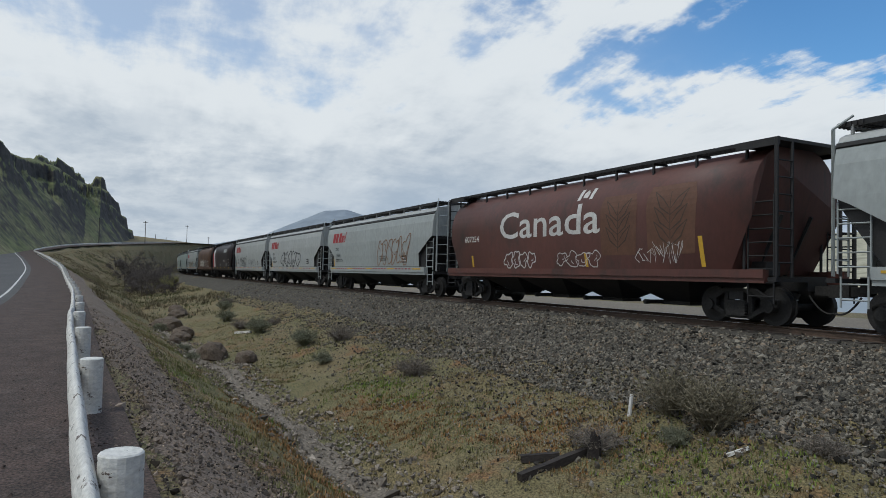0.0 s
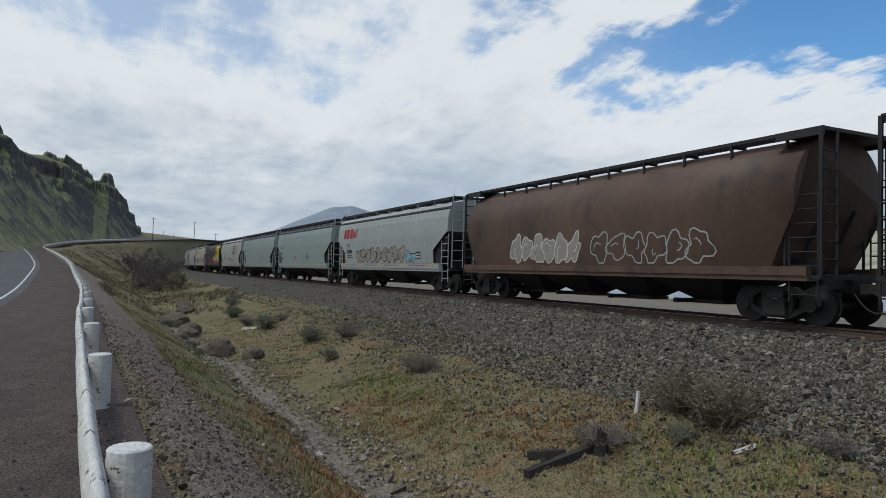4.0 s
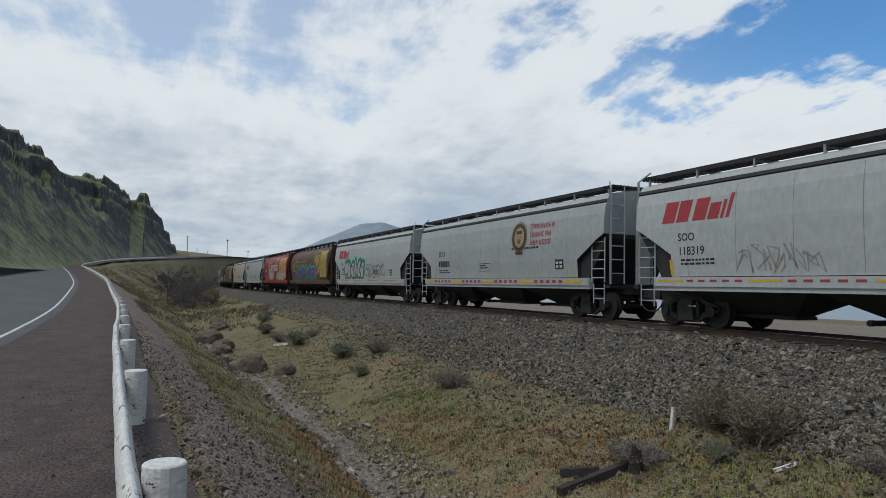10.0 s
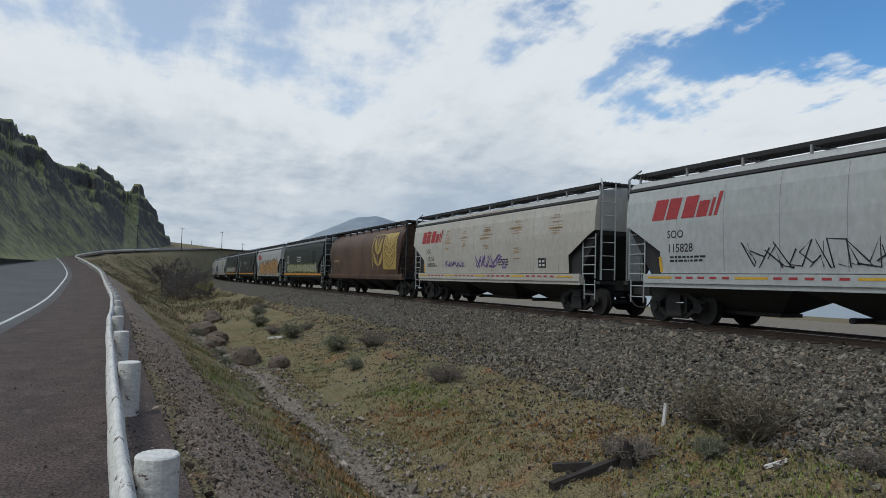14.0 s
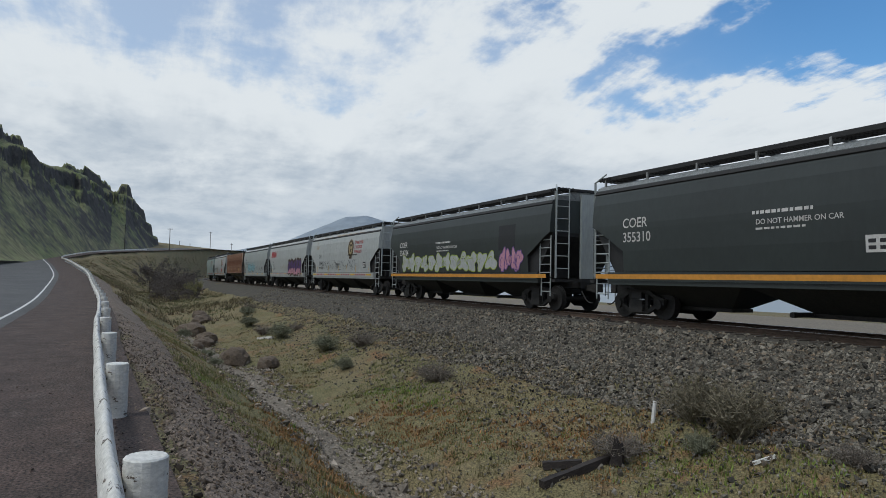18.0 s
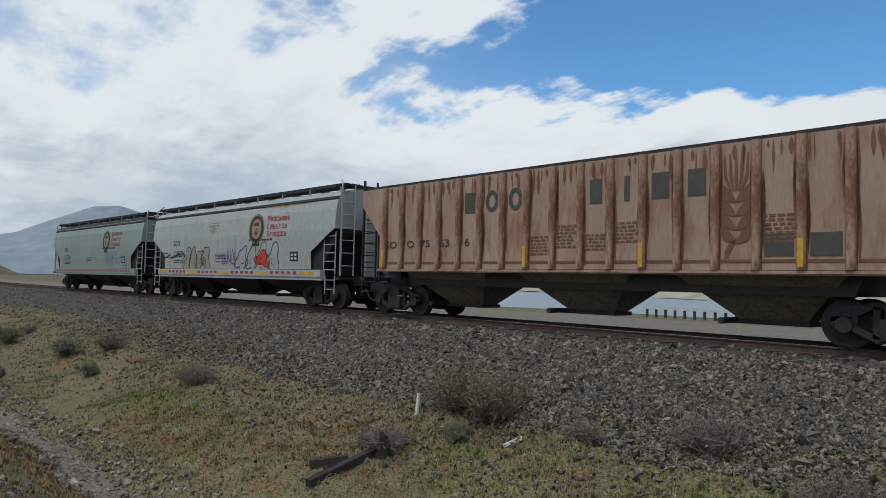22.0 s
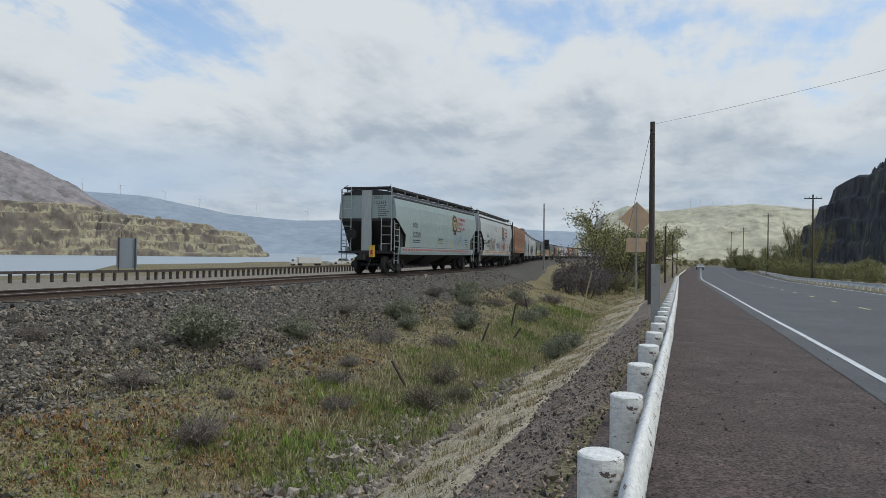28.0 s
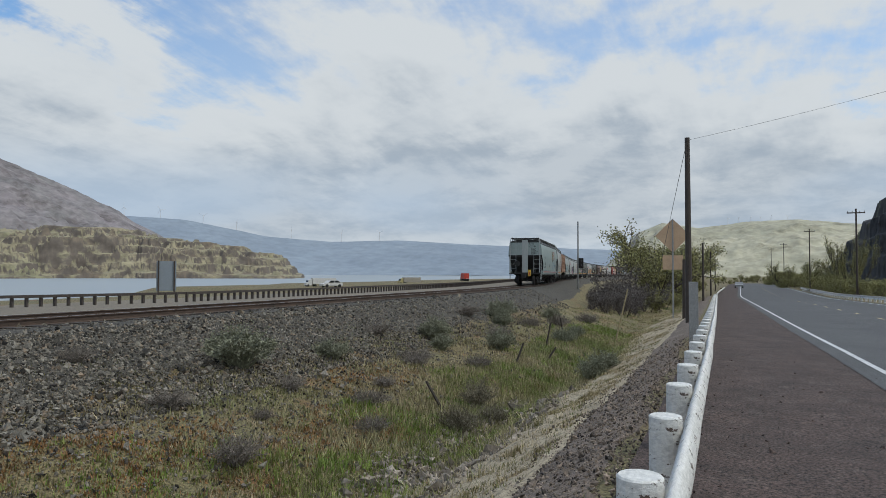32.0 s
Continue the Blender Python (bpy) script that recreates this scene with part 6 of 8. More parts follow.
hill("river_mountain", ((-2610, -120, 10), (-2598, 93, 29), (-2593, 195, 66), (-2576, 354, 100), (-2553, 494, 129), (-2529, 602, 180), (-2500, 713, 230), (-2478, 788, 238), (-2452, 865, 216), (-2392, 1020, 190), (-2260, 1286, 170), (-1800, 1500, 150), (-1200, 1560, 130)), -6, 700, 900, M["hill_haze_blue"], "hazy grey-green mountain across the river", 27, 0.06, 120, 140, 40)
hill("far_bank", ((-1500, 1480, 120), (-800, 1500, 118), (-156, 1492, 120), (-133, 1494, 120), (200, 1480, 112), (519, 1407, 97), (700, 1340, 60), (860, 1320, -6)), -6.5, 1180, 600, M["hill_pale"], "pale green hills on the far bank", 28, 0.07, 90, 160, 40)
hill("brown_mountain", ((1250, 2700, 500), (1648, 2507, 457), (1851, 2361, 355), (1949, 2281, 304), (2034, 2205, 249), (2077, 2165, 205), (2150, 2090, 150), (2230, 2000, 70), (2320, 1900, -20)), -20, 900, 700, M["hill_haze_violet"], "hazy brown mountain over the river", 31, 0.10, 110, 200, 60)
hill("blue_ridge", ((2500, 3150, 310), (2731, 2922, 303), (2939, 2713, 293), (3217, 2377, 210), (3423, 2069, 183), (3607, 1729, 196), (3737, 1426, 177), (3893, 921, 154), (3975, 444, 134), (4000, 100, 120)), -6, 900, 500, M["hill_haze_blue"], "blue hazy ridge far up the river", 33, 0.05, 160, 160, 30)
hill("tan_bluff", ((560, 1180, 72), (716, 1085, 71), (803, 1022, 73), (900, 938, 72), (934, 904, 63), (1004, 826, 53), (1063, 748, 32), (1092, 712, -12)), -13, 320, 300, M["hill_tan"], "banded tan and brown rock bluffs across the river", 36, 0.36, 60, 300, 90, 0.75, 13.0)
hill("pale_hill", ((1475, 300, -4), (1483, 226, 15), (1488, 190, 52), (1492, 154, 90), (1496, 107, 109), (1500, 39, 98), (1499, -50, 108), (1493, -146, 110), (1481, -235, 100), (1454, -369, 88), (1423, -474, 82), (1380, -600, 80)), -4, 420, 400, M["hill_pale"], "sunlit pale green and tan hill", 38, 0.10, 60, 220, 60, 0.8)
hill("dark_cliff", ((236, -24, -1), (228, -30.7, 3.5), (222, -35, 12), (212, -37, 15.8), (201, -40, 21), (190, -43, 24), (179, -46, 27), (161, -54, 33), (130, -66, 40)), -2, 16, 90, M["cliff_rock"], "dark basalt cliff beside the road", 41, 0.26, 9, 220, 70, 0.55, 5.5, -0.3)

# ---- plants, stones, rocks ----
M["verge_stone"] = material("brown_gravel_stone", (0.122, 0.093, 0.070), (0.225, 0.176, 0.132), 0.9, scale=3, fine=30, vary=0.85)
M["pale_stone"] = material("pale_ditch_stone", (0.29, 0.25, 0.20), (0.17, 0.138, 0.106), 0.9, scale=2, fine=20, vary=0.6)
M["pale_soil"] = material("pale_slope_soil", (0.40, 0.33, 0.22), (0.28, 0.228, 0.150), 0.95, scale=1.2, fine=14, bump=0.9, fine_mix=0.5)
M["leaf_sage"] = material("sage_leaf", (0.225, 0.225, 0.150), (0.155, 0.160, 0.104), 0.9, scale=6, fine=30, vary=0.35)
M["twig_dead"] = material("dead_twig", (0.15, 0.128, 0.105), (0.20, 0.17, 0.14), 0.95, scale=6, fine=30, vary=0.3)
M["twig_dry"] = material("dry_stalk", (0.19, 0.165, 0.11), (0.14, 0.12, 0.08), 0.95, scale=6, fine=30, vary=0.3)
M["grass"] = material("bank_grass", (0.190, 0.143, 0.066), (0.130, 0.132, 0.046), 0.95, scale=0.22, fine=2.0, vary=0.35, spread=(0.44, 0.58), third=(0.12, 0.17, 0.03), third_at=(0.58, 0.66))
M["scrub"] = material("scrub", (0.16, 0.13, 0.075), (0.12, 0.12, 0.055), 0.95, scale=0.1, fine=2.0, vary=0.4, spread=(0.44, 0.58), third=(0.075, 0.055, 0.045), third_at=(0.55, 0.64))
M["grass_pale"] = material("dry_ditch_grass", (0.35, 0.29, 0.165), (0.22, 0.215, 0.095), 0.95, scale=0.3, fine=2.0, vary=0.35, spread=(0.42, 0.58), third=(0.11, 0.165, 0.03), third_at=(0.56, 0.64))
M["grass_straw"] = material("straw_grass", (0.40, 0.325, 0.195), (0.30, 0.245, 0.14), 0.95, scale=0.5, fine=3, vary=0.35)
M["grass_rust"] = material("withered_grass", (0.30, 0.150, 0.055), (0.23, 0.135, 0.060), 0.95, scale=0.8, fine=3, vary=0.35)
M["grass_green"] = material("fresh_grass", (0.16, 0.235, 0.042), (0.19, 0.20, 0.055), 0.95, scale=0.8, fine=3, vary=0.35)
M["leaf_green"] = material("spring_leaf", (0.255, 0.245, 0.088), (0.185, 0.170, 0.075), 0.9, scale=0.6, fine=5, vary=0.4)
M["leaf_brown"] = material("bare_thicket", (0.140, 0.120, 0.108), (0.100, 0.086, 0.078), 0.95, scale=1.0, fine=6, vary=0.35)
M["rock"] = material("basalt_rock", (0.095, 0.07, 0.05), (0.14, 0.105, 0.075), 0.9, scale=2.0, fine=14, bump=0.8, third=(0.13, 0.11, 0.085), third_at=(0.58, 0.66))
M["burnt_wood"] = material("charred_wood", (0.02, 0.016, 0.014), (0.045, 0.035, 0.03), 0.9, scale=4, fine=30, stretch=(0.3, 1, 1))


def from_arrays(name, verts, tris):
    me = bpy.data.meshes.new(name)
    me.vertices.add(len(verts))
    me.vertices.foreach_set("co", np.asarray(verts, np.float32).ravel())
    n = len(tris)
    me.loops.add(n * 3)
    me.loops.foreach_set("vertex_index", np.asarray(tris, np.int32).ravel())
    me.polygons.add(n)
    me.polygons.foreach_set("loop_start", np.arange(0, n * 3, 3, dtype=np.int32))
    me.polygons.foreach_set("loop_total", np.full(n, 3, np.int32))
    me.update(calc_edges=True)
    me.shade_flat()
    return me


OCTA = np.array([(1, 0, 0), (-1, 0, 0), (0, 1, 0), (0, -1, 0), (0, 0, 1), (0, 0, -1)], float)
OCTA_T = np.array([(0, 2, 4), (2, 1, 4), (1, 3, 4), (3, 0, 4), (2, 0, 5), (1, 2, 5), (3, 1, 5), (0, 3, 5)])


def turn_matrices(rng, n):
    q = rng.normal(size=(n, 4))
    q /= np.linalg.norm(q, axis=1)[:, None]
    w, x, y, z = q.T
    return np.stack([np.stack([1 - 2 * (y * y + z * z), 2 * (x * y - z * w), 2 * (x * z + y * w)], -1),
                     np.stack([2 * (x * y + z * w), 1 - 2 * (x * x + z * z), 2 * (y * z - x * w)], -1),
                     np.stack([2 * (x * z - y * w), 2 * (y * z + x * w), 1 - 2 * (x * x + y * y)], -1)], 1)


def stones(name, xy, size, mat, seed, label, lift=0.25):
    rng = np.random.RandomState(seed)
    n = len(xy)
    z = ground_z(xy[:, 0], xy[:, 1]) + 0.02
    s = size * np.exp(rng.normal(0, 0.42, n))
    shp = OCTA[None] * rng.uniform(0.7, 1.15, (n, 6, 1)) + rng.normal(0, 0.20, (n, 6, 3))
    shp[:, :, 2] *= 0.62
    v = np.einsum("nij,nkj->nki", turn_matrices(rng, n), shp) * s[:, None, None]
    v += np.column_stack([xy, z + s * lift])[:, None, :]
    t = (OCTA_T[None] + 6 * np.arange(n)[:, None, None]).reshape(-1, 3)
    return part_of(name, from_arrays(name, v.reshape(-1, 3), t), mat, label=label, kind="stuff")


def scatter(rng, n, x0, x1, line, d0, d1, keep=None):
    x = rng.uniform(x0, x1, n)
    xy = np.column_stack([x, line(x) + rng.uniform(d0, d1, n)])
    return xy if keep is None else xy[rng.uniform(size=n) < keep(xy)]


strip("bare_slope", np.arange(LATE + 4, LATE + 60, 0.5), off(rail_y, 1.55), off(rail_y, 4.5), 0.035, M["pale_soil"], 10, "pale bare soil slope below the guard rail", wobble=0.25, sink=0.08)
rng = np.random.RandomState(5)
near_keep = lambda xy: np.clip(1.25 - np.hypot(xy[:, 0] - np.clip(xy[:, 0], 0, LATE), xy[:, 1] - 6) / 45, 0.12, 1)
near_track = lambda xy: np.clip(1.25 - np.hypot(xy[:, 0] - np.clip(xy[:, 0], -3, LATE), 0) / 30, 0.10, 1)
stones("ballast_stones", scatter(rng, 330000, -70, 67, track_y, -5.5, -1.9, near_track), 0.030, M["stone"], 1, "grey angular ballast stones on the track bed")
stones("shoulder_ballast", scatter(rng, 25000, -70, 72, track_y, -2.0, 2.4, near_keep), 0.036, M["stone"], 2, "grey ballast stones between the ties")
stones("spilled_stones", scatter(rng, 80000, -45, 52, track_y, -10.5, -4.9, lambda xy: near_keep(xy) * np.clip((xy[:, 1] - track_y(xy[:, 0]) + 10.5) / 5.3, 0.04, 1) ** 1.6), 0.027, M["stone"], 3, "loose stones spilled down the bank")
stones("verge_gravel", scatter(rng, 60000, -30, 37, rail_y, 0.35, 2.4, lambda xy: np.clip(1.2 - np.abs(xy[:, 0] - np.clip(xy[:, 0], 0, LATE)) / 22, 0.1, 1)), 0.0155, M["verge_stone"], 4, "dark gravel under the guard rail")
stones("ditch_pebbles", scatter(rng, 18000, -45, 28, rail_y, 3.6, 6.0, near_keep), 0.036, M["pale_stone"], 6, "pale pebbles in the dry ditch")


def grass(name, xy, height, mat, seed, label, blades=5, lean=0.5, wide=1.0):
    rng = np.random.RandomState(seed)
    n = len(xy) * blades
    base = np.repeat(xy, blades, 0) + rng.normal(0, 0.05 * wide, (n, 2))
    z = ground_z(base[:, 0], base[:, 1])
    h = height * rng.uniform(0.4, 1.3, n)
    a = rng.uniform(0, 2 * np.pi, n)
    w = wide * (0.008 + 0.006 * rng.uniform(size=n))
    side = np.column_stack([np.cos(a), np.sin(a), 0 * a])
    bend = np.column_stack([-np.sin(a), np.cos(a), 0 * a]) * (rng.normal(0, lean, n) * h)[:, None]
    b0 = np.column_stack([base, z - 0.02])
    v = np.stack([b0 - side * w[:, None], b0 + side * w[:, None], b0 + bend + np.array([0, 0, 1]) * h[:, None]], 1)
    t = np.arange(n * 3).reshape(-1, 3)
    return part_of(name, from_arrays(name, v.reshape(-1, 3), t), mat, label=label, kind="stuff")


def green_keep(xy):
    return near_keep(xy) * np.clip(0.5 + 0.9 * waves(xy[:, 0], xy[:, 1], 51, 4, 5.0), 0.03, 1)


grass("bank_grass", scatter(rng, 74000, -48, 57, rail_y, 5.2, 12.0, green_keep), 0.085, M["grass"], 7, "short dry and green grass on the bank")
grass("slope_grass", scatter(rng, 28000, -48, 57, rail_y, 1.9, 4.4, green_keep), 0.10, M["grass"], 8, "dry ochre grass on the road bank")
grass("verge_grass", scatter(rng, 16000, LATE + 4, LATE + 60, rail_y, 2.0, 3.3, lambda xy: np.clip(0.7 + 0.7 * waves(xy[:, 0], xy[:, 1], 58, 4, 4.0), 0.1, 1)), 0.085, M["grass_straw"], 19, "pale cropped grass on the slope below the guard rail")
grass("hollow_grass", scatter(rng, 15000, LATE + 9, LATE + 45, rail_y, 4.2, 8.0, lambda xy: np.clip(0.35 + 1.1 * waves(xy[:, 0], xy[:, 1], 59, 4, 5.0), 0.02, 1)), 0.19, M["grass_green"], 20, "fresh green grass in the hollow beside the track", 6, 0.6)
grass("straw_grass", scatter(rng, 30000, LATE, LATE + 46, rail_y, 3.4, 8.6, lambda xy: (xy[:, 1] < track_y(xy[:, 0]) - 4.7) * np.clip(0.45 + 1.0 * waves(xy[:, 0], xy[:, 1], 61, 4, 4.0), 0.05, 1)), 0.09, M["grass_straw"], 21, "dry straw-coloured grass across the bank")
grass("ditch_grass", scatter(rng, 5000, LATE + 12, LATE + 40, rail_y, 3.6, 7.5, None), 0.26, M["grass_pale"], 9, "tall pale grass in the ditch")


grass("far_scrub", scatter(rng, 62000, -300, -52, rail_y, 2.0, 50.0, lambda xy: (xy[:, 1] < track_y(xy[:, 0]) - 4.5) * np.clip(0.55 + 0.9 * waves(xy[:, 0], xy[:, 1], 53, 4, 14.0), 0.05, 1)), 0.30, M["scrub"], 12, "brown and olive scrub on the far bank beside the road", 6, 0.7, 3.0)
grass("ditch_scrub", scatter(rng, 24000, LATE + 9, LATE + 120, rail_y, 3.0, 10.5, lambda xy: (xy[:, 1] < track_y(xy[:, 0]) - 4.6) * np.clip(0.45 + 0.9 * waves(xy[:, 0], xy[:, 1], 54, 4, 6.0), 0.05, 1)), 0.17, M["grass_pale"], 13, "pale dry grass clumps along the ditch", 6, 0.7, 1.3)
stones("bank_pebbles", scatter(rng, 9500, -32, 42, rail_y, 2.0, 10.5, lambda xy: near_keep(xy) * np.clip(0.5 + waves(xy[:, 0], xy[:, 1], 55, 4, 3.0), 0.08, 1)), 0.015, M["pale_stone"], 15, "small brown pebbles on the bank")
stones("shoulder_grit", scatter(rng, 34000, -14, 30, rail_y, -2.6, 0.35, lambda xy: np.clip(1.3 - np.hypot(xy[:, 0] - np.clip(xy[:, 0], 0, LATE), xy[:, 1]) / 16, 0.05, 1)), 0.010, M["shoulder"], 14, "loose dark grit on the road shoulder")


stones("ditch_stones", scatter(rng, 2600, LATE + 4, LATE + 20, rail_y, 3.4, 5.6), 0.055, M["pale_stone"], 18, "pale and brown stones in the bottom of the ditch")


def clump(xy, c, r):
    return np.clip(1.2 - np.hypot((xy[:, 0] - c[0]) / r[0], (xy[:, 1] - c[1]) / r[1]), 0, 1)


grass("green_patch", scatter(rng, 32000, -24, 24, rail_y, 4.5, 12.0, lambda xy: np.clip(clump(xy, (-8.2, 8.6), (1.9, 1.2)) + clump(xy, (-3.4, 9.2), (2.4, 1.1)) + clump(xy, (2.6, 8.8), (2.6, 1.2)) + 0.7 * clump(xy, (-18, 7.2), (2.5, 1.0)) + 0.8 * clump(xy, (LATE + 7.5, 8.0), (2.0, 1.5)), 0, 1) * np.clip(1.0 + 1.2 * waves(xy[:, 0], xy[:, 1], 57, 3, 1.6), 0, 1)), 0.095, M["grass_green"], 16, "fresh green grass in patches on the bank", 5, 0.5, 1.7)
grass("rust_grass", scatter(rng, 52000, -30, 3, rail_y, 2.2, 10.5, lambda xy: np.clip(clump(xy, (-11.5, 8.2), (2.6, 1.6)) + clump(xy, (-15.5, 6.3), (3.0, 1.2)) + clump(xy, (-7.5, 3.0), (4.0, 0.7)) + clump(xy, (-14, 3.0), (5.0, 0.6)), 0, 1) * np.clip(0.9 + 1.2 * waves(xy[:, 0], xy[:, 1], 58, 3, 1.4), 0, 1)), 0.07, M["grass_rust"], 17, "withered orange-brown grass in patches on the bank", 5, 0.8, 1.5)
grass("withered_grass", scatter(rng, 34000, LATE + 1, LATE + 22, rail_y, 5.0, 11.0, lambda xy: np.clip(clump(xy, (LATE + 8.5, 8.4), (2.2, 1.6)) + clump(xy, (LATE + 12.5, 7.2), (2.6, 1.2)) + 0.7 * clump(xy, (LATE + 6.0, 9.6), (2.0, 1.0)) + 0.6 * clump(xy, (LATE + 17, 9.0), (3.0, 1.0)), 0, 1) * np.clip(0.8 + 1.2 * waves(xy[:, 0], xy[:, 1], 60, 3, 1.4), 0, 1)), 0.07, M["grass_rust"], 22, "withered tan grass in patches below the track", 5, 0.8, 1.4)


def bush_mesh(name, seed, r, h, stems, leaves, leaf=0.03, spread=1.0, stray=0.22):
    """A shrub of many thin branching stems, with small leaves along their outer halves."""
    rng = np.random.RandomState(seed)
    V, T = [], []

    def stick(a, b, ra, rb):
        d = b - a
        u = np.cross(d, (0.3, 0.5, 0.8))
        u /= np.linalg.norm(u) + 1e-9
        w = np.cross(d, u)
        w /= np.linalg.norm(w) + 1e-9
        k = len(V)
        for c, q in ((a, ra), (b, rb)):
            for j in range(3):
                t = 2 * np.pi * j / 3
                V.append(c + (u * np.cos(t) + w * np.sin(t)) * q)
        for j in range(3):
            m = (j + 1) % 3
            T.append((k + j, k + m, k + 3 + m))
            T.append((k + j, k + 3 + m, k + 3 + j))

    tips = []
    for _ in range(stems):
        a = rng.uniform(0, 2 * np.pi)
        out = rng.uniform(0.1, 1.0) ** 0.7 * spread
        top = np.array([np.cos(a) * r * out, np.sin(a) * r * out, h * (1.1 - 0.55 * out) * rng.uniform(0.6, 1.1)])
        mid = top * np.array([0.45, 0.45, 0.55]) + rng.normal(0, 0.06 * r, 3)
        stick(np.array([np.cos(a) * 0.04, np.sin(a) * 0.04, -0.05]), mid, 0.011, 0.007)
        stick(mid, top, 0.007, 0.003)
        tips.append((mid, top))
        for _ in range(4):
            f = rng.uniform(0, 0.9)
            s = mid + (top - mid) * f
            e = s + rng.normal(0, stray, 3) * np.array([r, r, h * 0.8]) + np.array([0, 0, 0.1 * h])
            stick(s, e, 0.004, 0.002)
            tips.append((s, e))
    for _ in range(leaves):
        s, e = tips[rng.randint(len(tips))]
        c = s + (e - s) * rng.uniform(0.2, 1.05) + rng.normal(0, 0.02, 3)
        u, w = rng.normal(0, 1, 3), rng.normal(0, 1, 3)
        u *= leaf * rng.uniform(0.6, 1.3) / np.linalg.norm(u)
        w *= leaf * 0.5 / np.linalg.norm(w)
        k = len(V)
        V.extend([c - w, c + w, c + u])
        T.append((k, k + 1, k + 2))
    return from_arrays(name, np.array(V), np.array(T))


BUSH = {
    "sage": [bush_mesh("sagebrush", 60 + i, 0.55, 0.55, 80, 3800, 0.034, 0.95, 0.13) for i in range(2)],
    "dead": [bush_mesh("dead_bush", 70 + i, 0.5, 0.5, 90, 500, 0.035, 1.1) for i in range(2)],
    "dry": [bush_mesh("dry_bush", 80 + i, 0.6, 0.75, 110, 900, 0.04) for i in range(2)],
}
BUSH_MAT = {"sage": M["leaf_sage"], "dead": M["twig_dead"], "dry": M["twig_dry"]}
BUSH_LABEL = {"sage": "grey-green rounded sagebrush on the bank", "dead": "dark leafless dead bush on the bank", "dry": "tan dry brush with thin stalks on the bank"}


def bush(kind, x, y, s, seed=0):
    ob = part_of("sagebrush" if kind == "sage" else kind + "_bush", BUSH[kind][seed % 2], BUSH_MAT[kind])
    ob.matrix_basis = pose(x, y, float(ground_z(x, y)) - 0.02, 0, 0, seed * 73 % 360) @ Matrix.Diagonal((s, s * (0.85 + 0.1 * (seed % 4)), s * (0.9 + 0.08 * (seed % 3)), 1))
    return tagged(ob, BUSH_LABEL[kind], "bush", "bushes on the bank")


PLANTS = (
    ("sage", 23.8, 9.6, 1.25), ("dead", 19.9, 9.0, 1.00), ("sage", 33.1, 10.1, 1.25), ("dead", 14.4, 7.7, 1.00), ("sage", 22.3, 3.4, 1.25), ("sage", 36.8, 7.1, 1.25), ("sage", 17.3, 10.4, 1.25), ("dead", 22.1, 7.6, 1.00), ("sage", 21.6, 3.7, 1.25),
    ("dead", -27.75, 8.7, 1.5), ("dead", -18.76, 8.2, 1.3), ("sage", -29.3, 7.6, 1.3), ("dead", -38.8, 8.3, 1.1), ("dead", -39.0, 6.5, 1.2), ("sage", -36.0, 6.9, 1.4),
    ("dry", -9.0, 9.85, 1.45), ("dry", -10.0, 9.75, 1.25), ("sage", -9.2, 9.1, 0.7), ("dead", -9.96, 7.95, 1.2), ("dead", -6.87, 9.8, 0.7), ("dead", -4.86, 10.3, 1.35), ("dead", -2.84, 9.5, 1.2),
    ("sage", -1.5, 9.6, 1.3), ("sage", -24.0, 6.9, 0.8), ("sage", -45, 6.6, 1.5), ("sage", -52, 7.5, 1.4), ("dead", -57, 8.4, 1.3), ("sage", -33, 3.0, 0.9),
    ("sage", -26, 2.7, 0.7), ("sage", -40, 2.4, 1.0),
    ("sage", 13.7, 10.85, 2.0), ("dead", 13.8, 9.45, 0.8), ("dead", 9.44, 7.5, 1.1), ("dead", 13.1, 6.9, 0.9), ("dead", 31.6, 11.4, 1.4), ("sage", 34.7, 10.7, 1.9),
    ("dead", 20.8, 9.3, 1.2), ("dead", 38.6, 8.5, 1.6), ("dead", 10.05, 12.0, 0.75), ("dead", 21.6, 11.2, 1.1), ("sage", 26.8, 8.2, 1.6), ("dry", 17.4, 6.0, 1.0),
    ("dead", 10.5, 10.0, 1.0), ("dead", 29.0, 9.0, 1.2), ("sage", 24.5, 10.2, 1.5), ("dead", 36.0, 9.4, 1.4), ("sage", 33.0, 7.0, 1.5), ("dry", 14.9, 5.6, 0.9),
    ("dry", 16.2, 5.2, 0.8), ("sage", 42.0, 9.6, 1.5), ("dead", 45.0, 8.0, 1.6), ("dead", 16.4, 8.3, 0.7), ("dead", 11.6, 8.6, 0.6))
for i, (k, x, y, s) in enumerate(PLANTS):
    bush(k, x + (LATE if x > 5 else 0), y, s, i)
for i, (k, x, y, s) in enumerate((("dead", 11.3, 10.6, 1.0), ("dead", 14.3, 8.9, 1.05), ("dry", 17.2, 8.0, 0.8), ("sage", 16.0, 11.6, 1.1), ("dead", 15.2, 10.2, 0.5))):
    bush(k, x, y, s, i + 90)


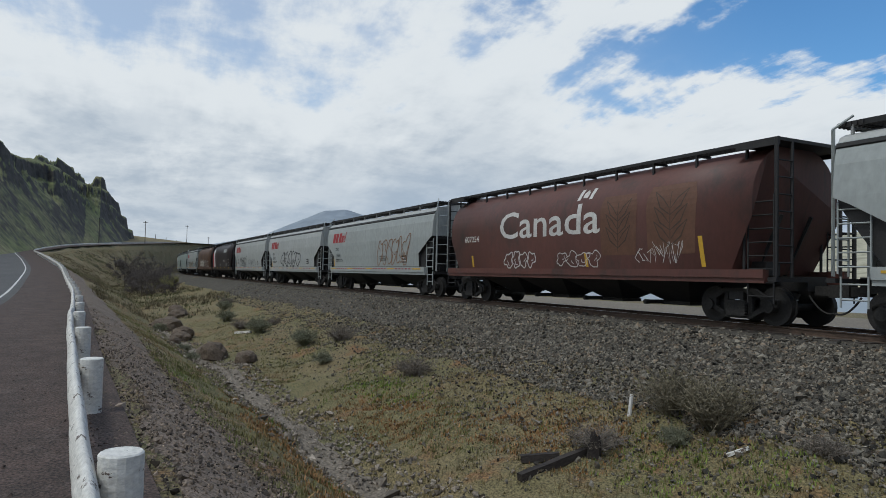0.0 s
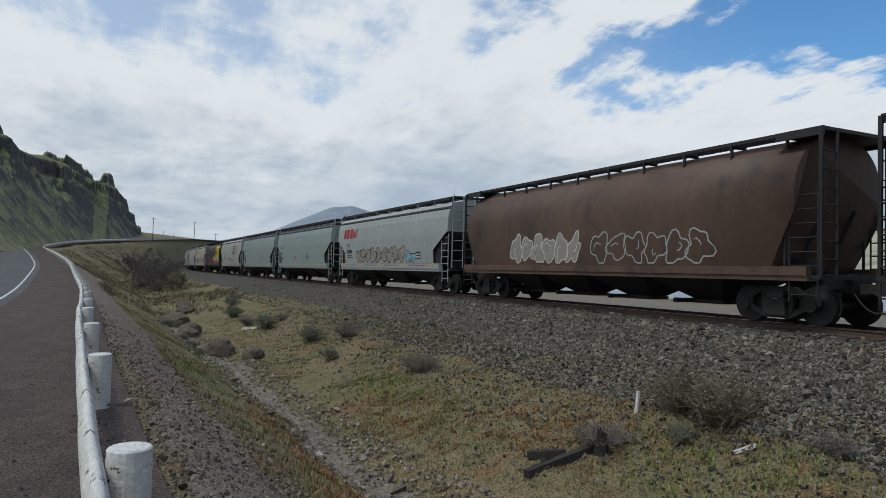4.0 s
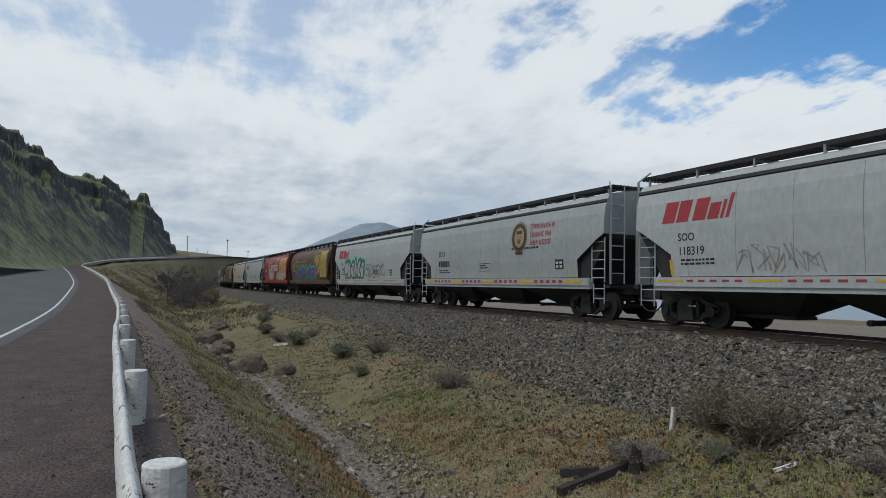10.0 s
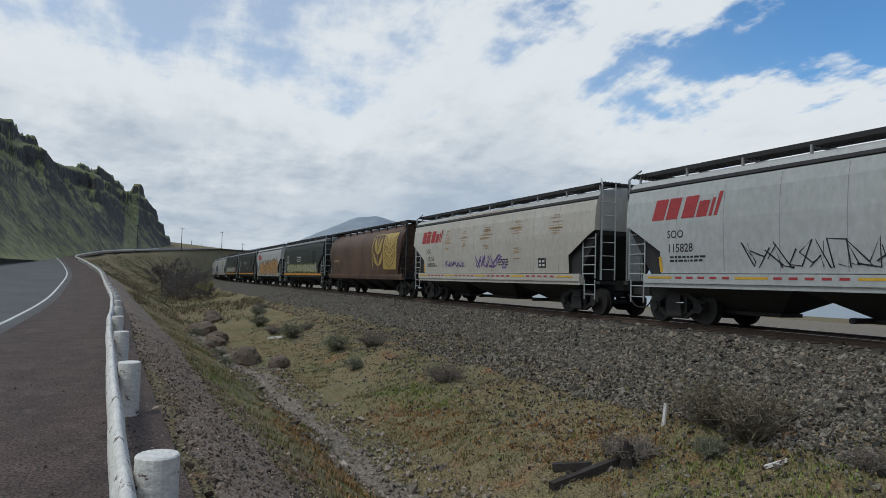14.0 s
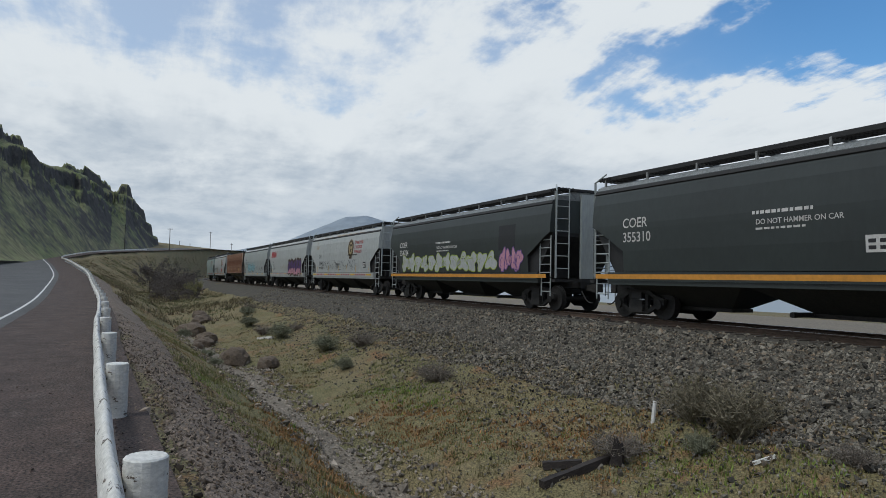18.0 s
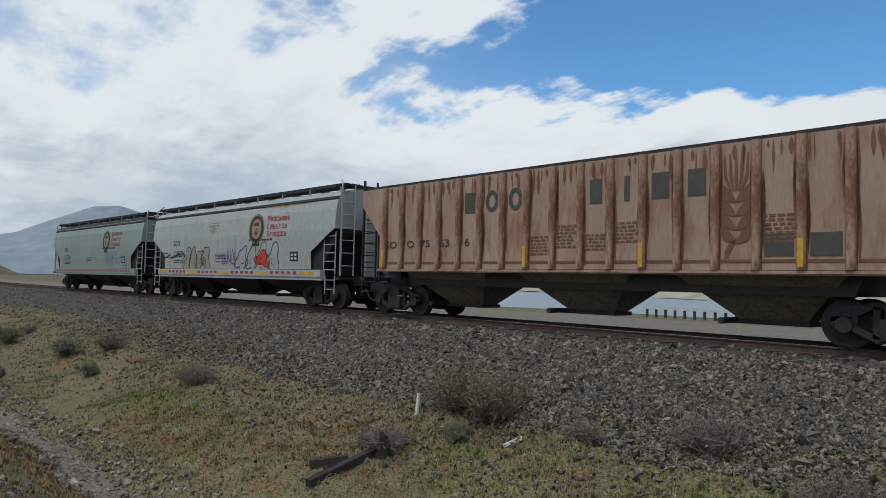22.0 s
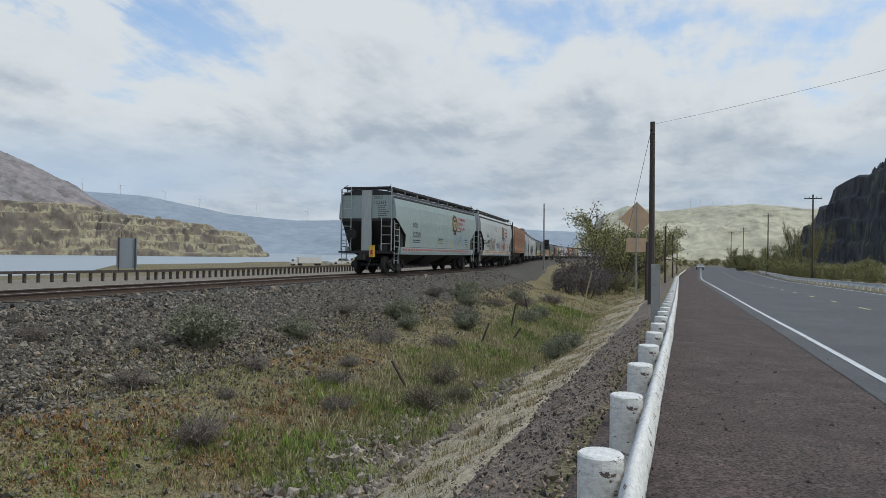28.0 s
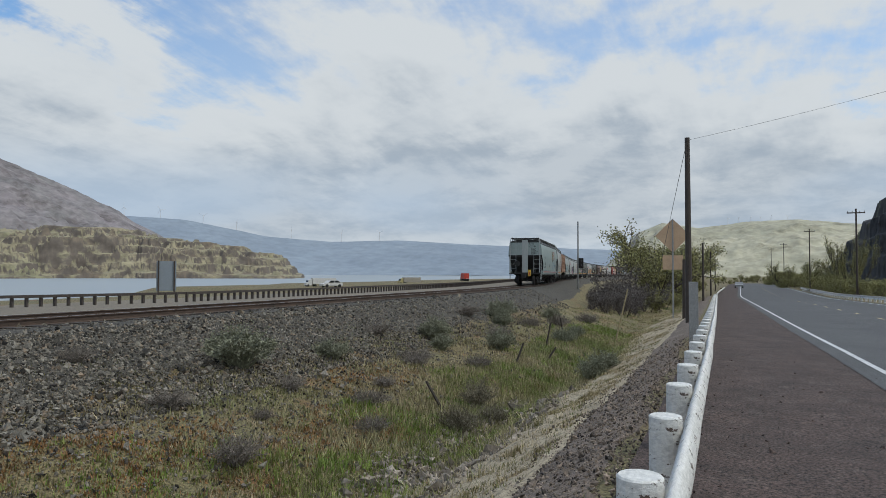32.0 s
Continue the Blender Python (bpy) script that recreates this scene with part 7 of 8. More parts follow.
def rock(x, y, sx, sy, sz, seed):
    rng = np.random.RandomState(seed)
    bm = bmesh.new()
    bmesh.ops.create_icosphere(bm, subdivisions=3, radius=1.0)
    for v in bm.verts:
        d = np.array(v.co)
        k = 1 + 0.16 * float(waves(np.array(d[0] * 2 + seed), np.array(d[1] * 2 + d[2] * 1.7), seed, 4, 2.5))
        q = np.round(d * 2.2) / 2.2 * 0.35 + d * 0.65
        v.co = (q[0] * sx * k, q[1] * sy * k, max(q[2] * sz * k, -0.4 * sz))
    ob = part("boulder", bm, M["rock"])
    ob.matrix_basis = pose(x, y, float(ground_z(x, y)) + 0.25 * sz, 8, -6, seed * 47)
    return tagged(ob, "rough brown basalt boulder in the ditch", "rock", "boulders in the ditch")


for i, (x, y, a, b, c) in enumerate(((-30.9, 4.0, 0.85, 0.7, 0.75), (-27.8, 4.9, 0.6, 0.5, 0.45), (-41.3, 3.7, 0.9, 0.8, 0.55), (-45.5, 3.1, 1.3, 0.9, 0.75), (-39.0, 3.4, 0.7, 0.6, 0.4), (-55, 4.6, 1.2, 0.9, 0.7), (-62, 5.0, 1.0, 0.8, 0.6), (-36.5, 2.9, 0.4, 0.35, 0.3))):
    rock(x, y, a * 0.78, b * 0.78, c * 0.78, 90 + i)

# ---- poles, signs, trees, barriers, vehicles ----
M["sign_back"] = material("sign_back_plywood", (0.56, 0.39, 0.25), (0.48, 0.33, 0.21), 0.8, scale=2, fine=20, fine_mix=0.1)
M["sign_grey"] = material("blue_grey_sheet", (0.24, 0.27, 0.30), (0.21, 0.24, 0.27), 0.6, scale=2, fine=20, fine_mix=0.1)
M["wire"] = material("wire_steel", (0.08, 0.08, 0.08), None, 0.6, scale=2, fine=20)


def utility_pole(x, y, h, arm=0.0, lean=0.0, z=None, r=0.13, tag="weathered wooden utility pole beside the road"):
    p = empty("utility_pole", pose(x, y, float(ground_z(x, y)) if z is None else z, 0, lean, 0))
    bm = bmesh.new()
    tube(bm, (0, 0, -0.3), (0, 0, h), r, 10, r * 0.7)
    part("shaft", bm, M["pole"], p, smooth=False)
    if arm:
        bm = bmesh.new()
        box(bm, -0.06, 0.06, -arm / 2, arm / 2, h - 0.55, h - 0.42)
        c = part("crossarm", bm, M["pole"], p)
        for k in (-0.46, -0.2, 0.2, 0.46):
            bm = bmesh.new()
            tube(bm, (0, k * arm, h - 0.42), (0, k * arm, h - 0.25), 0.04, 6)
            part("insulator", bm, M["grey_steel"], c)
    return tagged(p, tag, "utility pole", "utility poles")


near_pole = utility_pole(LATE + 36.2, 1.35, 9.2, 0.0, -2.2, None, 0.17, "tall dark wooden pole with a guy wire beside the guard rail")
bm = bmesh.new()
tube(bm, (-0.3, 0.0, 9.0), (4.5, 2.0, 1.2), 0.012, 4)
part("guy_wire", bm, M["wire"], near_pole)
POLES = ((93.3, -15.3, 10.7), (149.6, -16.6, 12.0), (232.7, -18.8, 12.9), (259.9, -17.1, 12.7))
for i, (x, y, h) in enumerate(POLES):
    utility_pole(LATE + x, y, h, 1.9)
for x, y, h in ((44.0, 1.9, 3.6), (80, 1.5, 6.4), (110, 1.0, 6.5), (150, 0.5, 6.5)):
    utility_pole(LATE + x, y, h, 0.0)
for x, y, h in ((-172, -31, 9), (-196, -30, 9), (-232, -4, 8), (-262, 10, 8), (-330, 30, 8), (-352, 42, 8)):
    utility_pole(x, y, h, 1.6)
for i in range(5):
    utility_pole(-392 - i * 3.5, 20 + i * 5.5, 9.0, 0.0, 0, 10.5 - i * 1.2, 0.16)

# overhead wire from the near pole across the road
bm = bmesh.new()
a, b = Vector((LATE + 35.9, 1.35, 8.35)), Vector((LATE + 22.0, -16.0, 9.6))
for i in range(16):
    f0, f1 = i / 16, (i + 1) / 16
    p0, p1 = a.lerp(b, f0), a.lerp(b, f1)
    p0.z -= 0.9 * 4 * f0 * (1 - f0) * 0.3
    p1.z -= 0.9 * 4 * f1 * (1 - f1) * 0.3
    tube(bm, p0, p1, 0.006, 4, None, False)
w = part("overhead_wire", bm, M["wire"])
tagged(w, "thin overhead wire hanging from the near pole", "wire")


def signal_mast():
    x, y = LATE + 97.0, 18.4
    p = empty("signal_mast", pose(x, y, float(ground_z(x, y))))
    bm = bmesh.new()
    tube(bm, (0, 0, -0.3), (0, 0, 9.6), 0.13, 8, 0.1)
    part("mast", bm, M["grey_steel"], p)
    bm = bmesh.new()
    box(bm, -0.2, 0.2, -0.75, -0.15, 3.0, 4.4)
    h = part("signal_head", bm, M["black"], p)
    for z in (3.4, 4.0):
        bm = bmesh.new()
        tube(bm, (-0.5, -0.45, z), (-0.2, -0.45, z), 0.16, 10)
        part("hood", bm, M["black"], h)
    return tagged(p, "grey railway signal mast with a black signal head", "railway signal")


signal_mast()


def warning_sign():
    x, y = LATE + 47.5, 2.75
    p = empty("road_sign", pose(x, y, float(ground_z(x, y))))
    bm = bmesh.new()
    box(bm, -0.05, 0.05, -0.05, 0.05, -0.2, 6.6)
    part("post", bm, M["grey_steel"], p)
    bm = bmesh.new()
    c, r = 5.5, 1.12
    a = [bm.verts.new((sx, yy, zz)) for sx in (0.06, 0.09) for yy, zz in ((0, c - r), (r, c), (0, c + r), (-r, c))]
    bm.faces.new(a[:4][::-1])
    bm.faces.new(a[4:])
    for i in range(4):
        j = (i + 1) % 4
        bm.faces.new((a[i], a[j], a[4 + j], a[4 + i]))
    part("diamond_plate", bm, M["sign_back"], p, "back of a diamond sign")
    bm = bmesh.new()
    box(bm, 0.06, 0.09, -0.65, 0.65, 3.25, 4.2)
    part("lower_plate", bm, M["sign_back"], p)
    return tagged(p, "back of a tan diamond road sign with a smaller plate below", "road sign")


warning_sign()


def board(x, y, w, z0, z1):
    p = empty("freeway_sign", pose(x, y, -0.9, 0, 0, -42))
    for s in (-1, 1):
        bm = bmesh.new()
        tube(bm, (s * w * 0.40, -0.1, 0), (s * w * 0.40, -0.1, z1 + 0.05), 0.06, 6)
        part("leg", bm, M["pole"], p)
    bm = bmesh.new()
    box(bm, -w / 2, w / 2, -0.03, 0.03, z0, z1)
    part("panel", bm, M["sign_grey"], p)
    return tagged(p, "blank grey back of a freeway sign on two legs", "sign")


board(LATE + 43.2, 41.7, 1.5, 1.1, 3.5)

# barrier beyond the dirt road
barrier = empty("river_barrier")
tagged(barrier, "long grey steel barrier on dark posts beyond the track", "guard rail", kind="structure")
bm = bmesh.new()
box(bm, -0.045, 0.045, -0.06, 0.06, -0.2, 0.5)
ME = bpy.data.meshes.new("barrier_post")
bm.to_mesh(ME)
bm.free()
barrier_y = lambda x: 31.0 + lerp(x - LATE, (6, 26), (0, 1)) * (track_y(x) + 8.5 - 31.0)
for i in range(320):
    x = -18 + i * 0.5
    o = part_of("post", ME, M["pole"], barrier)
    o.location = (x, float(barrier_y(x)), float(ground_z(x, float(barrier_y(x)))))
bm = bmesh.new()
prev = None
for x in np.arange(-19, 145, 3.0):
    y = float(barrier_y(x))
    z = float(ground_z(x, y))
    row = [bm.verts.new((x, y + a, z + b)) for a, b in ((-0.14, 0.40), (-0.14, 0.52), (-0.09, 0.52), (-0.09, 0.40))]
    if prev:
        for i in range(4):
            bm.faces.new((prev[i], prev[(i + 1) % 4], row[(i + 1) % 4], row[i]))
    prev = row
bmesh.ops.recalc_face_normals(bm, faces=bm.faces[:])
for f in bm.faces:
    f.material_index = 1 if f.calc_center_median().x < 12 else 0
part("beam", bm, [M["pole"], M["line"]], barrier)

# guard rail on the far side of the road
far_guard = empty("far_guard_rail")
tagged(far_guard, "white guard rail on posts along the far side of the road", "guard rail", kind="structure")
for i in range(60):
    x = LATE + 22 + i * 2.2
    o = part_of("post", POST, M["white_paint"], far_guard)
    o.location = (x, float(rail_y(x)) - 14.2, float(road_z(x)))
bm = bmesh.new()
prev = None
for x in np.arange(LATE + 20, LATE + 155, 2.0):
    y, z = float(rail_y(x)) - 14.0, float(road_z(x))
    row = [bm.verts.new((x, y + a, z + b)) for a, b in ((0.05, 0.32), (0.0, 0.46), (0.05, 0.62), (-0.04, 0.62), (-0.04, 0.32))]
    if prev:
        for i in range(5):
            bm.faces.new((prev[i], prev[(i + 1) % 5], row[(i + 1) % 5], row[i]))
    prev = row
bmesh.ops.recalc_face_normals(bm, faces=bm.faces[:])
part("beam", bm, M["white_paint"], far_guard)


# ---- trees ----
def tree_meshes(seed, h, spread, leaves, leaf, trunk=0.16, upright=0.3):
    rng = np.random.RandomState(seed)
    bm = bmesh.new()
    tips = []

    def grow(p, d, length, r, depth):
        q = p + d * length
        tube(bm, p, q, r, 6 if depth < 2 else 4, r * 0.65, False)
        if depth == 4:
            tips.append((p, q))
            return
        if depth >= 2:
            tips.append((p, q))
        for _ in range(3 if depth < 3 else 2):
            n = Vector(rng.normal(0, 1, 3))
            e = (d + n * spread + Vector((0, 0, upright))).normalized()
            grow(q, e, length * rng.uniform(0.62, 0.85), r * 0.62, depth + 1)
    for k in range(4):
        grow(Vector((rng.normal(0, 0.3), rng.normal(0, 0.3), -0.2)), Vector((rng.normal(0, 0.4), rng.normal(0, 0.4), 1)).normalized(), h * (0.2 + 0.05 * k), trunk * 0.8, 1)
    tm = bpy.data.meshes.new("trunk")
    bm.to_mesh(tm)
    bm.free()
    P = np.array([np.array(a) for a, b in tips])
    Q = np.array([np.array(b) for a, b in tips])
    i = rng.randint(len(P), size=leaves)
    c = P[i] + (Q[i] - P[i]) * rng.uniform(0, 1.25, (leaves, 1)) + rng.normal(0, leaf * 1.4, (leaves, 3))
    u = rng.normal(size=(leaves, 3))
    w = rng.normal(size=(leaves, 3))
    u *= leaf / np.linalg.norm(u, axis=1)[:, None]
    w *= leaf * 0.6 / np.linalg.norm(w, axis=1)[:, None]
    v = np.stack([c - w, c + w, c + u], 1).reshape(-1, 3)
    return tm, from_arrays("crown", v, np.arange(leaves * 3).reshape(-1, 3))


TREES = {
    "willow": [tree_meshes(300 + i, 7.5, 0.5, 4200, 0.15) for i in range(3)],
    "thicket": [tree_meshes(320 + i, 3.6, 0.7, 4200, 0.08, 0.06, 0.1) for i in range(2)],
    "brush": [tree_meshes(340 + i, 2.6, 0.75, 2300, 0.092, 0.05, 0.25) for i in range(3)],
    "poplar": [tree_meshes(330, 10.0, 0.16, 2600, 0.14, 0.12, 0.9)],
}


def tree(kind, x, y, s, seed, z=None):
    t = empty("tree" if kind != "thicket" else "leafless_thicket", pose(x, y, float(ground_z(x, y)) if z is None else z, 0, 0, seed * 61 % 360) @ Matrix.Diagonal((s, s, s, 1)))
    tm, cm = TREES[kind][seed % len(TREES[kind])]
    part_of("trunk", tm, M["pole"], t)
    part_of("crown", cm, M["leaf_brown"] if kind == "thicket" else M["leaf_green"], t)
    return tagged(t, {"willow": "yellow-green willow in young leaf by the road", "thicket": "brown leafless thicket in the ditch", "poplar": "slender bare poplar beside the road", "brush": "yellow-green brush in young leaf beside the road"}[kind], "tree" if kind != "thicket" else "shrub", "trees and thickets")


WOODS = (
    ("thicket", 58, 9.0, 1.05), ("thicket", 60, 7.4, 1.0), ("thicket", 63, 10.0, 1.2), ("thicket", 66, 9.5, 1.26), ("thicket", 72, 8.4, 1.48), ("thicket", 62, 7.6, 0.96), ("thicket", 78, 9.5, 1.41), ("thicket", 70, 6.4, 1.04), ("thicket", 84, 10.5, 1.18),
    ("willow", 84, 7.0, 1.15), ("willow", 92, 9.0, 1.4), ("willow", 99, 7.0, 1.6), ("willow", 110, 9.5, 1.75), ("willow", 104, 4.5, 1.4), ("willow", 120, 6.5, 1.6), ("willow", 135, 5.0, 1.5),
    ("willow", 172, -19, 1.0), ("willow", 186, -15, 1.1), ("willow", 160, -22, 0.9),
    ("poplar", 128, -20, 0.95), ("poplar", 131, -20.6, 1.0), ("poplar", 125, -19.4, 0.85), ("poplar", 135, -21, 0.9),
    ("thicket", -92, 6.0, 0.8), ("thicket", -97, 4.0, 0.9), ("thicket", -103, 6.5, 1.1), ("thicket", -109, 3.5, 1.2), ("thicket", -115, 7.0, 1.3), ("thicket", -122, 4.0, 1.4), ("thicket", -130, 7.0, 1.5),
    ("thicket", -140, 3.0, 1.6), ("thicket", -150, 8.0, 1.8), ("thicket", -165, 6.0, 2.0), ("thicket", -180, 3.0, 2.2),
    ("willow", -92, 7.0, 0.35), ("willow", -104, 7.6, 0.4), ("willow", -215, -20, 0.6), ("willow", -225, -22, 0.7), ("willow", -238, -18, 0.7))
for i, (k, x, y, s) in enumerate(WOODS):
    tree(k, x + (LATE if x > 0 else 0), y, s, i)
# an unbroken belt of brush along the far side of the road and behind the thicket
rb = random.Random(8)
for i in range(84):
    x = LATE + 48 + i * 2.6 + rb.uniform(-1, 1)
    tree("brush", x, -16.2 - rb.uniform(0, 5) - max(0, (90 + LATE - x) * 0.06), rb.uniform(0.7, 1.25) * (0.75 + x / 250), i)
for i in range(40):
    tree("brush", LATE + 70 + i * 4.5 + rb.uniform(-1, 1), 4.2 + rb.uniform(0, 5), rb.uniform(0.8, 1.3), i + 7)

# the road bends away behind these
for i in range(12):
    tree("willow" if i % 3 == 1 else "brush", LATE + 308 + rb.uniform(0, 12), float(rail_y(LATE + 308.0)) - 16 + i * 2.2, rb.uniform(0.55, 0.8) if i % 3 == 1 else rb.uniform(1.2, 1.7), i + 3)


def wind_turbine(x, y, z, h, turn):
    p = empty("wind_turbine", pose(x, y, z, 0, 0, turn))
    bm = bmesh.new()
    tube(bm, (0, 0, -h * 0.2), (0, 0, h), h * 0.03, 6, h * 0.018)
    part("tower", bm, INK["white"], p)
    for k in range(3):
        a = math.radians(turn + 120 * k)
        bm = bmesh.new()
        tube(bm, (-h * 0.04, 0, h), (-h * 0.04, math.sin(a) * h * 0.55, h + math.cos(a) * h * 0.55), h * 0.022, 4, h * 0.008)
        part("blade", bm, INK["white"], p)
    return tagged(p, "tiny white wind turbine on the far ridge", "wind turbine", "wind turbines on the ridges")


for i, (x, y) in enumerate(((1499, -20), (1499, -40), (1498, -62), (1498, -80), (1497, -98), (1494, -128))):
    wind_turbine(x, y, 106.0, 10, i * 37)
for i, (x, y, z) in enumerate(((2731, 2922, 300), (2860, 2800, 295), (3010, 2640, 270), (3120, 2500, 240), (3300, 2260, 200), (3450, 2020, 188), (3560, 1830, 192))):
    wind_turbine(x, y, z, 48, i * 31)


# ---- litter on the bank ----
def slab(name, a, b, w, t, mat, label, category):
    """A squared timber lying from a to b on the bank."""
    a, b = Vector((*a, float(ground_z(*a)) + t * 0.6)), Vector((*b, float(ground_z(*b)) + t * 0.6))
    bm = bmesh.new()
    n = 6
    L = (b - a).length
    prev = None
    for i in range(n + 1):
        x = L * i / n
        k = 1 + 0.08 * math.sin(i * 2.3)
        row = [bm.verts.new((x, y * k, z * k)) for y, z in ((-w / 2, -t / 2), (w / 2, -t / 2), (w / 2 * 0.9, t / 2), (-w / 2 * 0.9, t / 2))]
        if prev:
            for j in range(4):
                bm.faces.new((prev[j], prev[(j + 1) % 4], row[(j + 1) % 4], row[j]))
        else:
            bm.faces.new(row[::-1])
        prev = row
    bm.faces.new(prev)
    bmesh.ops.recalc_face_normals(bm, faces=bm.faces[:])
    ob = part(name, bm, mat)
    ob.matrix_basis = Matrix.Translation(a) @ (b - a).to_track_quat("X", "Z").to_matrix().to_4x4()
    return tagged(ob, label, category)


slab("charred_log", (-9.7, 6.2), (-9.95, 7.95), 0.14, 0.13, M["burnt_wood"], "charred black log lying in the grass", "log")
slab("charred_log", (-10.3, 6.6), (-10.0, 7.2), 0.13, 0.12, M["burnt_wood"], "short grey piece of weathered timber", "log")
slab("white_stick", (-7.95, 9.0), (-7.7, 9.2), 0.09, 0.05, M["white_paint"], "broken white painted stick on the bank", "stick")
slab("railway_tie", (17.3, 5.5), (18.4, 4.6), 0.24, 0.2, M["tie"], "old brown railway tie lying by the ditch", "timber")
slab("driftwood", (-37.5, 6.0), (-36.4, 6.6), 0.14, 0.12, M["white_paint"], "bleached piece of wood on the bank", "timber")


def stump(x, y, h, r, seed):
    """A charred, splintered stump."""
    rs = random.Random(seed)
    bm = bmesh.new()
    n, rows = 9, []
    for z, k in ((-0.1, 1.25), (0.06, 1.05), (h * 0.5, 0.85), (h * 0.8, 0.62)):
        rows.append([bm.verts.new((math.cos(2 * math.pi * i / n) * r * k * rs.uniform(0.8, 1.15) + z * 0.15, math.sin(2 * math.pi * i / n) * r * k * rs.uniform(0.8, 1.15), z + (rs.uniform(0, h * 0.45) if z > h * 0.7 else 0))) for i in range(n)])
    for a, b in zip(rows, rows[1:]):
        for i in range(n):
            bm.faces.new((a[i], a[(i + 1) % n], b[(i + 1) % n], b[i]))
    top = bm.verts.new((h * 0.12, 0, h * 0.7))
    for i in range(n):
        bm.faces.new((rows[-1][i], rows[-1][(i + 1) % n], top))
    bm.faces.new(rows[0][::-1])
    ob = part("charred_stump", bm, M["burnt_wood"])
    ob.matrix_basis = pose(x, y, float(ground_z(x, y)))
    return tagged(ob, "charred black splintered stump beside the log", "stump")


stump(-9.75, 7.75, 0.42, 0.13, 4)


def stake(x, y, h, lean, mat, label):
    bm = bmesh.new()
    tube(bm, (0, 0, -0.2), (0, 0, h), 0.045, 6, 0.035)
    ob = part("stake", bm, mat)
    ob.matrix_basis = pose(x, y, float(ground_z(x, y)), lean, lean * 0.6, 0)
    return tagged(ob, label, "stake", "stakes in the ditch")


for x, y, h, lean in ((24.6, 7.0, 0.9, 18), (30.3, 7.2, 1.1, 10), (33.2, 7.0, 1.3, -6), (16.3, 6.6, 0.8, -25), (27.0, 6.4, 0.7, 30)):
    stake(LATE + x, y, h, lean, M["pole"], "old leaning wooden stake in the ditch")
stake(-10.6, 9.3, 0.42, -14, INK["white"], "short white stick standing in the grass")
stake(LATE + 38.0, 5.2, 3.0, 12, INK["gold"], "thin leaning yellow marker stake")
bm = bmesh.new()
box(bm, -0.03, 0.03, -0.12, 0.12, -0.2, 1.7)
mk = part("marker_post", bm, M["grey_steel"])
mk.matrix_basis = pose(LATE + 19.8, 0.62, float(ground_z(LATE + 19.8, 0.62)))
tagged(mk, "thin grey roadside marker post behind the guard rail", "marker post")


# ---- vehicles on the freeway ----
M["glass"] = material("dark_window_glass", (0.03, 0.035, 0.04), None, 0.1, scale=2, fine=10)
M["tyre"] = material("tyre_rubber", (0.02, 0.02, 0.02), None, 0.9, scale=6, fine=40)


def lorry(x, y, z, yaw, s, box_mat, cab_mat, label, cab=True):
    t = empty("lorry", pose(x, y, z, 0, 0, yaw) @ Matrix.Diagonal((s, s, s, 1)))
    bm = bmesh.new()
    box(bm, -6.5, 6.0, -1.25, 1.25, 1.1, 3.9)
    part("trailer", bm, box_mat, t)
    bm = bmesh.new()
    prism(bm, ((6.6, 0.6), (9.4, 0.6), (9.4, 1.7), (8.6, 1.9), (8.2, 3.0), (6.6, 3.4)), -1.2, 1.2)
    c = part("cab", bm, cab_mat, t)
    bm = bmesh.new()
    prism(bm, ((8.58, 2.0), (8.28, 2.85), (8.34, 2.85), (8.64, 2.0)), -1.0, 1.0)
    part("windscreen", bm, M["glass"], c)
    for wx in (-5.6, -4.3, 4.6, 8.4):
        bm = bmesh.new()
        tube(bm, (wx, -1.22, 0.5), (wx, 1.22, 0.5), 0.5, 12)
        part("wheel", bm, M["tyre"], t)
    return tagged(t, label, "truck", "trucks on the freeway")


def car(x, y, z, yaw, mat, label):
    t = empty("car", pose(x, y, z, 0, 0, yaw))
    bm = bmesh.new()
    prism(bm, ((-2.2, 0.35), (2.2, 0.35), (2.2, 0.75), (1.2, 0.9), (0.6, 1.42), (-1.1, 1.42), (-1.9, 0.95), (-2.2, 0.85)), -0.85, 0.85)
    b = part("body", bm, mat, t)
    for side in (-1, 1):
        for xa, xb, ta, tb in ((-1.6, -0.32, -1.05, -0.32), (-0.22, 1.0, -0.22, 0.55)):
            bm = bmesh.new()
            prism(bm, ((xa, 0.95), (xb, 0.95), (tb, 1.36), (ta, 1.36)), min(side * 0.80, side * 0.86), max(side * 0.80, side * 0.86))
            part("side_window", bm, M["glass"], b)
    for wx in (-1.4, 1.4):
        for wy in (-0.8, 0.8):
            bm = bmesh.new()
            tube(bm, (wx, wy - 0.1, 0.33), (wx, wy + 0.1, 0.33), 0.33, 12)
            part("wheel", bm, M["tyre"], t)
    return tagged(t, label, "car", "cars on the roads")


